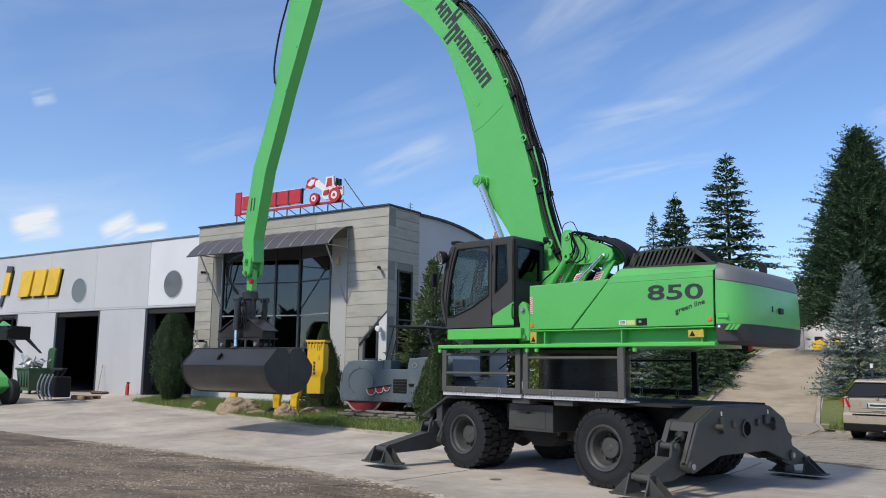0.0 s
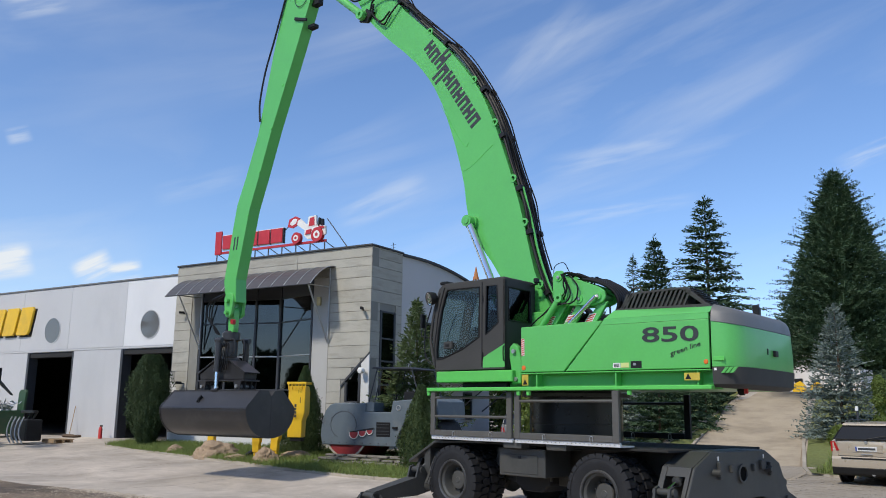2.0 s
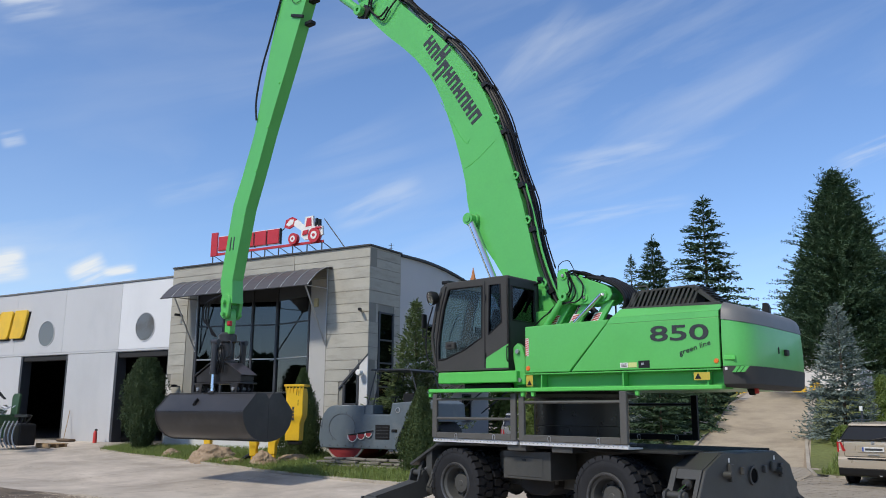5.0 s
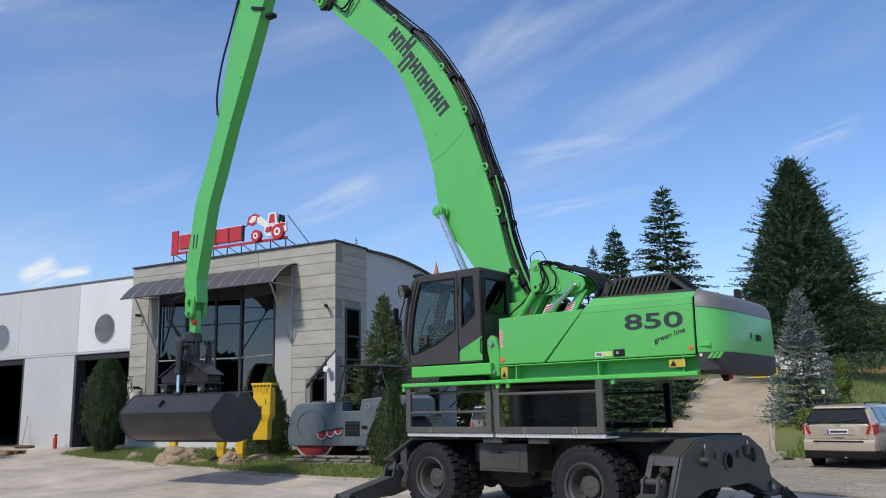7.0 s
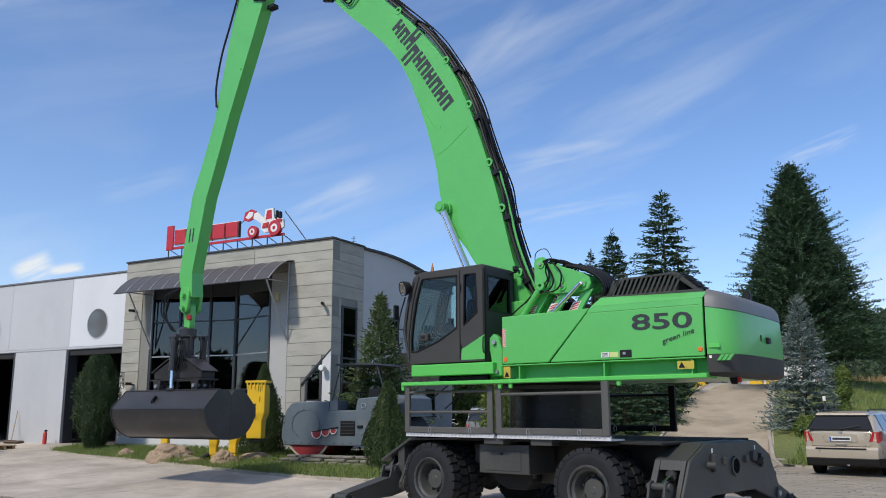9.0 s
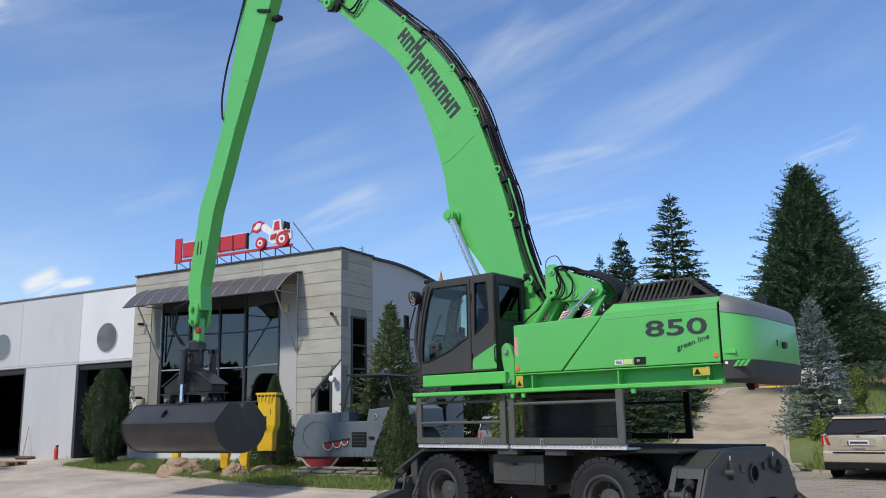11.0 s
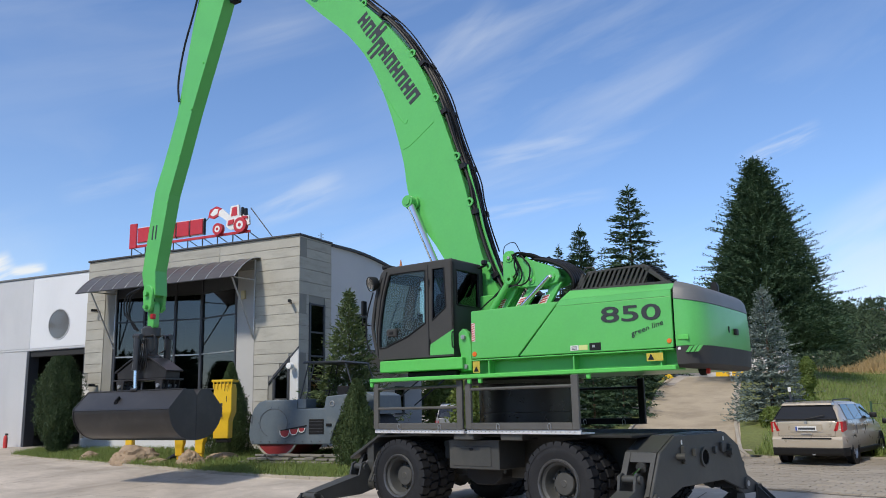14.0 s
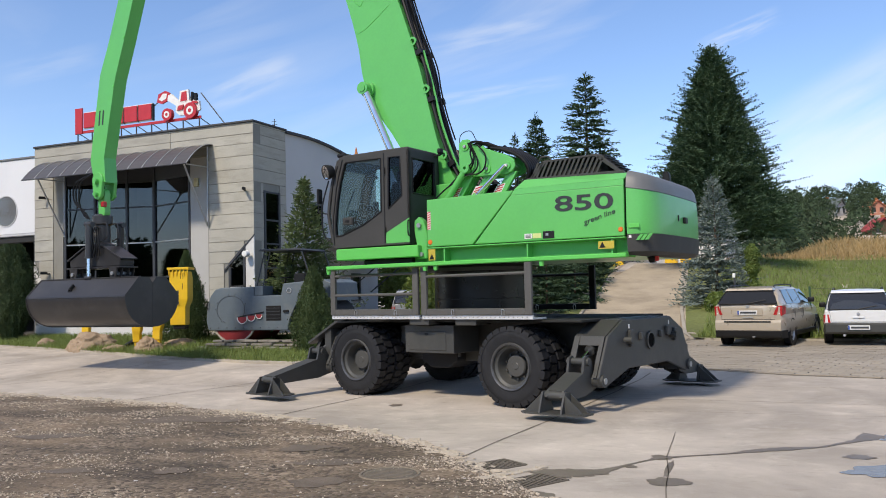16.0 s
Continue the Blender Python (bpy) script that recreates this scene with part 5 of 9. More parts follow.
# axles, chassis
YC = 0.3
for s in (-2.3, 1.27):
    bm = rod((s, YC - 1.4, 0.666), (s, YC + 1.4, 0.666), 0.13)
    lathe([(0, -0.28), (0.2, -0.24), (0.29, 0), (0.2, 0.24), (0, 0.28)], 16, bm=bm, center=(s, YC, 0.64))
    lower("axle", bm, smooth=True)
bm = prism([(-3.3, 1.28), (-3.1, 1.38), (2.75, 1.42), (2.9, 1.3), (2.6, 0.72), (1.9, 0.8), (0.7, 0.62), (-1.7, 0.62), (-2.9, 0.8)], YC - 0.62, YC + 0.62, bevel=0.02)
lower("chassis_frame", bm, label="dark grey welded chassis beam")
bm = prism([(-1.35, 0.62), (-1.1, 0.5), (-0.7, 0.5), (-0.5, 0.64), (-0.5, 0.9), (-1.35, 0.9)], YC - 0.9, YC - 0.3, bevel=0.02)
lower("gearbox_guard", bm, INSIDE)
# walkway plate over the wheels and the grating strip
lower("deck_plate", box(-3.1, 2.5, -1.22, YC + 1.5, 1.385, 1.425, 0.008), mat("matt_deck_grey", (0.03, 0.03, 0.029), 0.9, vary=0.2, scale=4, fine=60, bump=0.1, spec=0.2))
for x0, x1 in ((-2.86, -0.62), (-0.55, 1.78)):
    bm = box(x0, x1, -1.5, -1.46, 1.445, 1.52, 0.004)
    holes = int((x1 - x0) / 0.09)
    strip = lower("grating_strip", bm, GALV, "perforated galvanised grating edge")
    bm = bmesh.new()
    for k in range(holes):
        box(x0 + 0.05 + k * 0.09, x0 + 0.072 + k * 0.09, -1.503, -1.497, 1.478, 1.488, 0, bm)
    tagged(part("slots", bm, GREY, strip), kind="stuff")
    bm = box(x0, x1, -1.46, -1.1, 1.445, 1.47)
    lower("walkway_grating", bm, GALV)
# tool box
toolbox = lower("tool_box", box(-1.19, -0.05, -1.25, -0.5, 0.83, 1.33, 0.012))
part("lid", box(-1.1, -0.22, -1.262, -1.245, 0.88, 1.22, 0.006), GREY, toolbox)
part("latch", box(-0.7, -0.62, -1.275, -1.25, 1.15, 1.19, 0.006), BLACK, toolbox)
lower("side_box", box(-1.75, -1.25, -0.75, -0.4, 0.95, 1.3, 0.012))
lower("step_bracket", box(-0.9, -0.45, -1.45, -1.0, 1.34, 1.45, 0.01))
lower("step_bracket", box(0.15, 0.6, -1.45, -1.0, 1.34, 1.45, 0.01))
lower("hand_rail_post", rod((-0.2, -0.9, 0.75), (-0.2, -0.9, 1.35), 0.03))

# end beams that carry the stabilisers
def end_beam(s, out):
    pts = [(-1.70, 0.42), (-1.74, 0.55), (-1.4, 1.17), (-0.9, 1.40), (0.9, 1.40), (1.4, 1.17), (1.74, 0.55), (1.70, 0.42), (1.5, 0.40), (0.75, 0.62), (-0.75, 0.62), (-1.5, 0.40)]
    pts = [(YC + a, b) for a, b in pts]
    beam = lower("end_beam", prism(pts, s, s + 0.05 * out, "x", 0.01), label="dark grey end plate with lifting eye")
    part("inner_plate", prism(pts, s - 0.55 * out, s - 0.5 * out, "x", 0.01), GREY, beam)
    part("top_plate", prism([(YC - 0.9, 1.375), (YC + 0.9, 1.375), (YC + 0.9, 1.41), (YC - 0.9, 1.41)], s - 0.5 * out, s, "x"), GREY, beam)
    for side in (-1, 1):
        part("slope_plate", prism([(YC + side * 0.9, 1.405), (YC + side * 1.4, 1.175), (YC + side * 1.4, 1.14), (YC + side * 0.9, 1.37)], s - 0.5 * out, s, "x"), GREY, beam)
        # flange strips round the leg's opening
        for x0 in (s - 0.5 * out, s - 0.07 * out):
            a0, a1 = min(x0, x0 + 0.07 * out), max(x0, x0 + 0.07 * out)
            part("opening_flange", prism([(YC + side * 1.4, 1.17), (YC + side * 1.43, 1.17), (YC + side * 1.745, 0.56), (YC + side * 1.715, 0.55)], a0, a1, "x"), GREY, beam)
        part("opening_head", prism([(YC + side * 1.385, 1.17), (YC + side * 1.42, 1.17), (YC + side * 1.48, 1.03), (YC + side * 1.445, 1.03)], min(s - 0.43 * out, s - 0.07 * out), max(s - 0.43 * out, s - 0.07 * out), "x"), GREY, beam)
        part("pivot_boss", rod((s - 0.56 * out, YC + side * 1.62, 0.5), (s + 0.09 * out, YC + side * 1.62, 0.5), 0.1, 18), GREY, beam, smooth=True)
        part("pivot_cap", rod((s + 0.09 * out, YC + side * 1.62, 0.5), (s + 0.1 * out, YC + side * 1.62, 0.5), 0.05, 12), STEEL, beam)
    part("floor_plate", prism([(YC - 0.7, 0.66), (YC + 0.7, 0.66), (YC + 0.7, 0.62), (YC - 0.7, 0.62)], s - 0.5 * out, s, "x"), GREY, beam)
    part("back_box", box(min(s - 0.5 * out, s - 0.46 * out), max(s - 0.5 * out, s - 0.46 * out), YC - 0.88, YC + 0.88, 0.66, 1.37), GREY, beam)
    x = s + 0.05 * out
    part("ring", lathe([(0.12, 0.035 * out), (0.155, 0.035 * out), (0.155, -0.03 * out), (0.12, -0.03 * out), (0.12, 0.035 * out)], 24, "x", center=(x, YC + 0.05, 1.03)), GREY, beam)
    # black disc paints the shade inside the eye; the plate is uncut
    part("hole", lathe([(0, 0.002 * out), (0.12, 0.002 * out)], 24, "x", center=(x + 0.012 * out, YC + 0.05, 1.03)), PIT, beam)
    for y, w, z0, z1 in ((-0.7, 0.05, 0.97, 1.24), (-0.33, 0.035, 1.06, 1.18), (0.42, 0.035, 1.06, 1.18), (0.72, 0.07, 1.08, 1.24), (1.0, 0.05, 0.97, 1.2)):
        part("shackle_lug", prism([(YC + y - w, z0), (YC + y + w, z0), (YC + y + w * 1.1, z1), (YC + y - w * 1.1, z1)], x, x + 0.06 * out, "x", 0.012), GREY, beam)
    for y in (-0.85, 0.86):
        part("tow_pin", rod((x, YC + y, 1.08), (x + 0.14 * out, YC + y, 1.08), 0.055), GREY, beam, smooth=True)
    for y in (-0.72, 0.80):
        part("white_tag", box(x + 0.0, x + 0.004 * out, YC + y, YC + y + 0.04, 1.26, 1.33), WHITE, beam)
    return beam


def stabiliser(s, out, side, tip_y):
    """One leg: arm, ram and foot. side: -1 towards the yard's open edge."""
    x = s - 0.25 * out
    py, pz = YC + side * 1.62, 0.5
    ty, tz = tip_y, 0.36
    n = Vector((0, ty - py, tz - pz)).normalized()
    u = Vector((0, -n.z, n.y))
    u = u if u.z > 0 else -u
    p, q = Vector((x, py, pz)), Vector((x, ty, tz))
    shape = [p - n * 0.06 - u * 0.12, p - n * 0.1 + u * 0.06, p + n * 0.06 + u * 0.36, p + n * 0.13 + u * 0.42, p + n * 0.22 + u * 0.40, p + n * 0.30 + u * 0.2, q + u * 0.08, q + n * 0.08, q - u * 0.08, p + n * 0.3 - u * 0.16]
    arm_bm = bmesh.new()
    for w in (-0.15, 0.11):
        loft([[v + Vector((w, 0, 0)) for v in shape], [v + Vector((w + 0.04, 0, 0)) for v in shape]], arm_bm)
    loft([[v + Vector((-0.11, 0, 0)) for v in (shape[9], shape[8], shape[6], shape[5])], [v + Vector((0.11, 0, 0)) for v in (shape[9], shape[8], shape[6], shape[5])]], arm_bm)
    leg = lower("stabiliser_leg", arm_bm, label="dark grey hinged stabiliser leg with flared foot")
    c = p + n * 0.14 + u * 0.33
    part("ram_pin", rod(c - Vector((0.19, 0, 0)), c + Vector((0.19, 0, 0)), 0.06), GREY, leg, smooth=True)
    t = Vector((x, YC + side * 0.85, 1.2))
    mid = c.lerp(t, 0.35)
    part("ram_rod", rod(c, mid, 0.035), CHROME, leg, "chromed ram rod", smooth=True)
    part("ram_barrel", rod(mid, t, 0.085), GREY, leg, smooth=True)
    part("foot_pin", rod(q - Vector((0.2, 0, 0)), q + Vector((0.2, 0, 0)), 0.065), GREY, leg, smooth=True)
    z0 = 0.10
    a, b = 0.54, 0.22
    ring = [(x + i, ty + j) for i, j in ((-a, -b * 0.6), (-a * 0.8, -b), (a * 0.8, -b), (a, -b * 0.6), (a, b * 0.6), (a * 0.8, b), (-a * 0.8, b), (-a, b * 0.6))]
    foot = part("foot", prism(ring, z0, z0 + 0.022, "z"), GREY, leg)
    for w in (-0.2, 0.17):
        part("foot_rib", prism([(ty - 0.2, z0 + 0.022), (ty + 0.2, z0 + 0.022), (ty + 0.08, tz + 0.06), (ty - 0.08, tz + 0.06)], x + w, x + w + 0.03, "x"), GREY, foot)
    for side2 in (-1, 1):
        for dy in (-0.1, 0.08):
            part("foot_rib", prism([(x + side2 * 0.5, z0 + 0.022), (x + side2 * 0.2, z0 + 0.022), (x + side2 * 0.2, tz + 0.03)], ty + dy, ty + dy + 0.02, "y"), GREY, foot)
    return leg


end_beam(2.85, 1)
end_beam(-3.55, -1)
stabiliser(2.85, 1, -1, -2.2)
stabiliser(2.85, 1, 1, 2.75)
stabiliser(-3.55, -1, -1, -2.7)
stabiliser(-3.55, -1, 1, 3.1)
# sloping guard in front of the front wheel
bm = prism([(-3.75, 0.98), (-2.95, 1.4), (-1.6, 1.44), (-1.6, 1.40), (-2.92, 1.36), (-3.72, 0.93)], -1.35, -0.4, bevel=0.008)
lower("mudguard", bm)
lower("guard_post", prism([(-3.3, 0.42), (-3.12, 0.42), (-3.12, 1.33), (-3.3, 1.2)], -1.3, -0.9, bevel=0.01))

# column and railings between the carriages
column = lower("column", lathe([(0.0, 1.42), (0.86, 1.42), (0.9, 1.46), (0.9, 2.36), (0.0, 2.36)], 48, "z", center=(-0.36, 0.05, 0)), mat("column_black_paint", (0.008, 0.008, 0.0085), 0.3, vary=0.15, bump=0.02, spec=0.4), "black painted round pylon", smooth=True)
part("flange", lathe([(0.88, 1.42), (1.02, 1.42), (1.02, 1.47), (0.88, 1.47)], 48, "z", center=(-0.36, 0.05, 0)), GREY, column)
part("flange", lathe([(0.88, 2.3), (1.05, 2.3), (1.05, 2.36), (0.88, 2.36)], 48, "z", center=(-0.36, 0.05, 0)), GREY, column)
part("weld_seam", lathe([(0.9, 1.78), (0.908, 1.785), (0.9, 1.79)], 48, "z", center=(-0.36, 0.05, 0)), GREY, column)


def railing(x0, x1, y, bars, dark=GREY, feet=0.11):
    bm = box(x0, x0 + 0.13, y - 0.03, y + 0.03, 1.52, 2.37, 0.008)
    box(x1 - 0.13, x1, y - 0.03, y + 0.03, 1.52, 2.37, 0.008, bm)
    box(x0 + 0.13, x1 - 0.13, y - 0.03, y + 0.03, 1.52, 1.52 + feet, 0.008, bm)
    rail = lower("guard_railing", bm, dark, "dark grey steel guard railing panel")
    for z in bars:
        part("bar", rod((x0 + 0.05, y, z), (x1 - 0.05, y, z), 0.026, 8), dark, rail)
    for k in (0.3, 0.75):
        part("hook", tube([(x0 + (x1 - x0) * k, y - 0.035, 1.50), (x0 + (x1 - x0) * k, y - 0.04, 1.6), (x0 + (x1 - x0) * k + 0.05, y - 0.04, 1.6), (x0 + (x1 - x0) * k + 0.05, y - 0.035, 1.52)], 0.008, 6), STEEL, rail)
    return rail


RAILGREY = mat("railing_grey_paint", (0.095, 0.093, 0.086), 0.5, vary=0.15, scale=5, fine=40, bump=0.03, dirt=(0.13, 0.12, 0.105), dirt_amount=0.4)
railing(-2.87, -0.62, -1.5, (1.9, 2.27), RAILGREY)
railing(-0.55, 1.78, -1.5, (2.2,), RAILGREY)
railing(-2.6, -0.75, 1.6, (1.9, 2.27), BLACK)
railing(-0.7, 1.22, 1.6, (2.2,), BLACK)

# upper carriage: ring, frame, walkway edge
upper("slewing_ring", lathe([(0.0, 2.36), (0.95, 2.36), (0.95, 2.46), (0.0, 2.46)], 48, "z", center=(-0.42, 0.05, 0)), BLACK, smooth=True)
upper("upper_frame", prism([(-1.2, 2.42), (3.1, 2.42), (3.1, 2.72), (-0.9, 2.72), (-1.2, 2.6)], -1.2, 1.4, bevel=0.02))
edge = upper("walkway_edge", box(-2.8, 3.09, -1.56, -1.40, 2.385, 2.455, 0.012), GREEN_B, "bright green walkway edge beam")
part("edge_plate", box(-2.8, 3.05, -1.40, -1.0, 2.40, 2.42), GREEN_B, edge)
for s in (-0.6, -0.38, 1.42, 1.65, -2.78):
    part("lug", prism([(s - 0.03, 2.30), (s + 0.03, 2.30), (s + 0.04, 2.40), (s - 0.04, 2.40)], -1.53, -1.47, bevel=0.008), GREEN_B, edge)
upper("lower_sill", box(-0.55, 3.06, -1.32, -1.28, 2.46, 2.70, 0.006))
for s in (-0.2, 1.4, 2.85):
    upper("sill_rib", prism([(s - 0.012, 2.455), (s + 0.012, 2.455), (s + 0.012, 2.70), (s - 0.012, 2.70)], -1.5, -1.3))
upper("sill_flange", box(-0.55, 3.07, -1.52, -1.28, 2.685, 2.705, 0.004))

# engine house
def shell(side):
    y, yi = side * 1.5, side * 1.44
    pts_f = [(-0.54, 2.72), (0.37, 2.72), (1.16, 3.56), (1.16, 3.58), (-0.54, 3.55)]
    a = upper("front_panel", prism(pts_f, y, yi, bevel=0.015, segments=2), GREEN, "green steel side panel")
    pts_r = [(0.41, 2.72), (3.06, 2.72), (3.07, 3.50), (1.12, 3.50)]
    b = upper("rear_panel", prism(pts_r, y, yi, bevel=0.012, segments=2), GREEN, "green steel side panel with large model number")
    top = upper("shoulder_panel", loft([[(1.12, y, 3.502), (1.12, yi, 3.502), (1.2, yi, 3.60), (1.2, y * 0.995, 3.60)][:4], [(3.07, y, 3.502), (3.07, yi, 3.502), (3.07, yi, 3.60), (3.07, y * 0.995, 3.60)]]), GREEN)
    part("chamfer", loft([[(1.2, y * 0.995, 3.602), (1.2, yi * 0.98, 3.602), (1.30, side * 1.2, 3.76), (1.28, side * 1.26, 3.77)], [(3.08, y * 0.995, 3.602), (3.08, yi * 0.98, 3.602), (3.08, side * 1.2, 3.71), (3.08, side * 1.26, 3.72)]]), GREEN, top)
    return a, b


front_panel, rear_panel = shell(-1)
shell(1)
upper("front_bulkhead", box(-0.5, -0.42, -1.44, 1.44, 2.7, 3.5), GREEN)
upper("house_core", prism([(-0.42, 2.7), (3.0, 2.7), (3.0, 3.58), (1.3, 3.58), (1.1, 3.45), (-0.42, 3.42)], -1.43, 1.43), INSIDE)
upper("house_roof", prism([(1.28, 3.72), (3.09, 3.67), (3.09, 3.71), (1.28, 3.76)], -1.24, 1.24, bevel=0.01), GREEN)
upper("front_roof", box(-0.4, 1.15, -1.44, -0.75, 3.44, 3.5, 0.01), GREEN)
upper("front_roof", box(-0.4, 1.15, 0.75, 1.44, 3.44, 3.5, 0.01), GREEN)
# stickers on the panels
STICKER = mat("worn_yellow_sticker", (0.5, 0.4, 0.05), 0.5, vary=0.2, bump=0.0)
def sticker(name, s0, s1, z0, z1, material, parent=None, y=-1.504):
    return upper(name, box(s0, s1, y, y + 0.006, z0, z1), material)


stripe_board = sticker("striped_marker", -0.53, -0.46, 3.02, 3.34, WHITE)
for k in range(8):
    z = 3.02 + k * 0.04
    part("stripe", prism([(-0.53, z), (-0.46, z + 0.025), (-0.46, z + 0.04), (-0.53, z + 0.018)], -1.509, -1.503), RED, stripe_board)
upper("reflector", lathe([(0, -1.515), (0.04, -1.512), (0.045, -1.5), (0, -1.5)], 16, center=(-0.48, 0, 2.80)), ORANGE, smooth=True)
upper("reflector", lathe([(0, -1.515), (0.035, -1.512), (0.04, -1.5), (0, -1.5)], 16, center=(3.0, 0, 2.82)), ORANGE, smooth=True)
for s0, z0, w, hh in ((-0.52, 2.48, 0.14, 0.2), (2.64, 2.53, 0.26, 0.12)):
    sign = sticker("warning_sticker", s0, s0 + w, z0, z0 + hh, STICKER, y=-1.535 if s0 > 0 else -1.505)
    yy = -1.541 if s0 > 0 else -1.511
    part("triangle", prism([(s0 + 0.02, z0 + 0.02), (s0 + 0.12, z0 + 0.02), (s0 + 0.07, z0 + 0.11)], yy, yy + 0.006), BLACK, sign)
info = sticker("info_plate", 1.36, 1.9, 2.735, 2.86, GREEN, y=-1.502)
part("plate", box(1.36, 1.50, -1.508, -1.5, 2.76, 2.84), WHITE, info)
part("plate", box(1.51, 1.66, -1.508, -1.5, 2.76, 2.84), mat("pale_yellow_label", (0.6, 0.66, 0.25), 0.5, bump=0.0), info)
part("lock_recess", box(1.69, 1.89, -1.510, -1.5, 2.745, 2.865, 0.004), BLACK, info)
part("lock", box(1.74, 1.79, -1.516, -1.505, 2.79, 2.83, 0.004), STEEL, info)
for k in range(3):
    part("text_bar", box(1.38, 1.48, -1.511, -1.506, 2.775 + k * 0.02, 2.785 + k * 0.02), LETTER, info)
num_pose = UP @ lettering_pose((1.90, -1.507, 3.175), (1, 0, -0.015), (0, 0, 1))
letters("model_number", "850", 0.345, num_pose, LETTER, handler, 0.003, "dark wide model number", width=1.95, offset=0.005)
letters("series_name", "green line", 0.118, UP @ lettering_pose((2.41, -1.507, 2.925), (1, 0, 0.29), (-0.15, 0, 1)), LETTER, handler, 0.003, "dark italic lettering", shear=0.2, width=1.15)

# hood with slats
hood_pts = [(1.18, 3.74), (1.5, 4.1), (2.5, 4.12), (2.9, 3.78)]
hood = upper("engine_hood", bm=prism(hood_pts, -0.42, -0.34, bevel=0.02), material=CABGREY, label="dark grey slotted engine hood")
part("hood_top", prism([(1.47, 4.06), (2.52, 4.08), (2.5, 4.12), (1.5, 4.1)], -1.0, -0.4, bevel=0.008), CABGREY, hood)
part("rear_slope", prism([(2.5, 4.118), (2.96, 3.72), (2.88, 3.72), (2.42, 4.08)], -1.02, -0.4, bevel=0.008), CABGREY, hood)
part("front_slope", prism([(1.5, 4.1), (1.16, 3.72), (1.24, 3.72), (1.58, 4.07)], -1.02, -0.4, bevel=0.008), CABGREY, hood)
part("lower_rail", prism([(1.14, 3.72), (2.98, 3.70), (2.92, 3.80), (1.22, 3.82)], -1.06, -0.98, bevel=0.008), CABGREY, hood)
part("dark_inside", box(1.35, 2.6, -0.85, -0.44, 3.7, 4.02), INSIDE, hood)
for k in range(6):
    g = k / 6
    part("rear_louvre", box(2.55 + 0.36 * g, 2.60 + 0.36 * g, -0.96, -0.46, 4.085 - 0.32 * g, 4.1 - 0.32 * g), BLACK, hood)
for k in range(15):
    t = 1.33 + k * 0.083
    part("slat", prism([(t - 0.06, 3.80), (t - 0.02, 3.80), (t + 0.11, 4.07), (t + 0.07, 4.07)], -1.02, -0.99), CABGREY, hood)
# rails, filters and hoses behind the boom
for s in (0.62, 1.05):
    upper("hand_rail", tube([(s, -0.2, 3.5), (s, -0.2, 4.22), (s + 0.05, -0.2, 4.3), (s + 0.2, -0.2, 4.3), (s + 0.25, -0.2, 4.22), (s + 0.25, -0.2, 3.5)], 0.018, 8, smooth=False), GREY)
upper("valve_block", box(0.5, 1.3, -0.6, 0.2, 3.45, 3.72, 0.02), GREY)
for k in range(5):
    upper("hose", tube([(-0.2, -0.35 + 0.1 * k, 3.6), (0.25, -0.4 + 0.1 * k, 3.85), (0.7, -0.5 + 0.12 * k, 3.68), (1.1, -0.45 + 0.1 * k, 3.62)], 0.032, 8), HOSE)

# counterweight, rounded at the tail
def cw_ring(z, grow, lip=0.0, tilt=0.0):
    half = [(3.1, -1.5), (3.24, -1.49), (3.37, -1.42), (3.46, -1.28), (3.51, -1.08), (3.54, -0.7), (3.55, -0.3)]
    ring = half + [(a, -b) for a, b in half[::-1]]
    return [((a - 3.1) * (1 + grow) + 3.1 - lip, b * (1 + grow * 0.35), z - tilt * max(0.0, (a - 3.1) / 0.45)) for a, b in ring]


cw = upper("counterweight", loft([cw_ring(2.74, 0.0), cw_ring(2.9, 0.01), cw_ring(3.15, 0.0, tilt=0.02), cw_ring(3.46, -0.03, tilt=0.08)]), GREEN, "green and grey rounded counterweight", smooth=True)
part("lower_band", loft([cw_ring(2.42, -0.16), cw_ring(2.47, -0.02), cw_ring(2.735, 0.03)]), CABGREY, cw, "dark grey lower band", smooth=True)
part("top_cap", loft([cw_ring(3.464, -0.01, tilt=0.08), cw_ring(3.49, -0.02, tilt=0.082), cw_ring(3.62, -0.07, tilt=0.085), cw_ring(3.70, -0.16, tilt=0.09), cw_ring(3.745, -0.32, tilt=0.085)]), CWGREY, cw, "grey sloped top cap", smooth=True)
for k in range(3):
    s = 3.31 + 0.07 * k
    part("chevron", loft([[(s, -1.508, 2.73), (s + 0.05, -1.495, 2.73), (s + 0.05, -1.47, 2.73), (s, -1.48, 2.73)], [(s - 0.07, -1.512, 2.64), (s - 0.02, -1.508, 2.64), (s - 0.02, -1.47, 2.64), (s - 0.07, -1.48, 2.64)]]), GREEN, cw)
part("tag", box(3.13, 3.17, -1.512, -1.49, 2.68, 2.72), WHITE, cw)
part("recess", box(3.13, 3.3, -1.515, -1.49, 2.83, 2.9, 0.006), GREEN_B, cw)
part("lifting_eye", prism([(3.2, 3.66), (3.32, 3.66), (3.32, 3.8), (3.29, 3.87), (3.21, 3.87)], 0.1, 0.2, bevel=0.01), BLACK, cw)
part("slot", box(3.53, 3.562, -0.3, -0.26, 2.98, 3.08), BLACK, cw)
part("rear_handle", box(3.53, 3.60, -0.02, 0.12, 2.96, 3.06, 0.01), BLACK, cw)
upper("rear_coupling", prism([(3.08, 2.32), (3.16, 2.32), (3.2, 2.42), (3.04, 2.42)], -0.4, -0.32, bevel=0.01), BLACK)
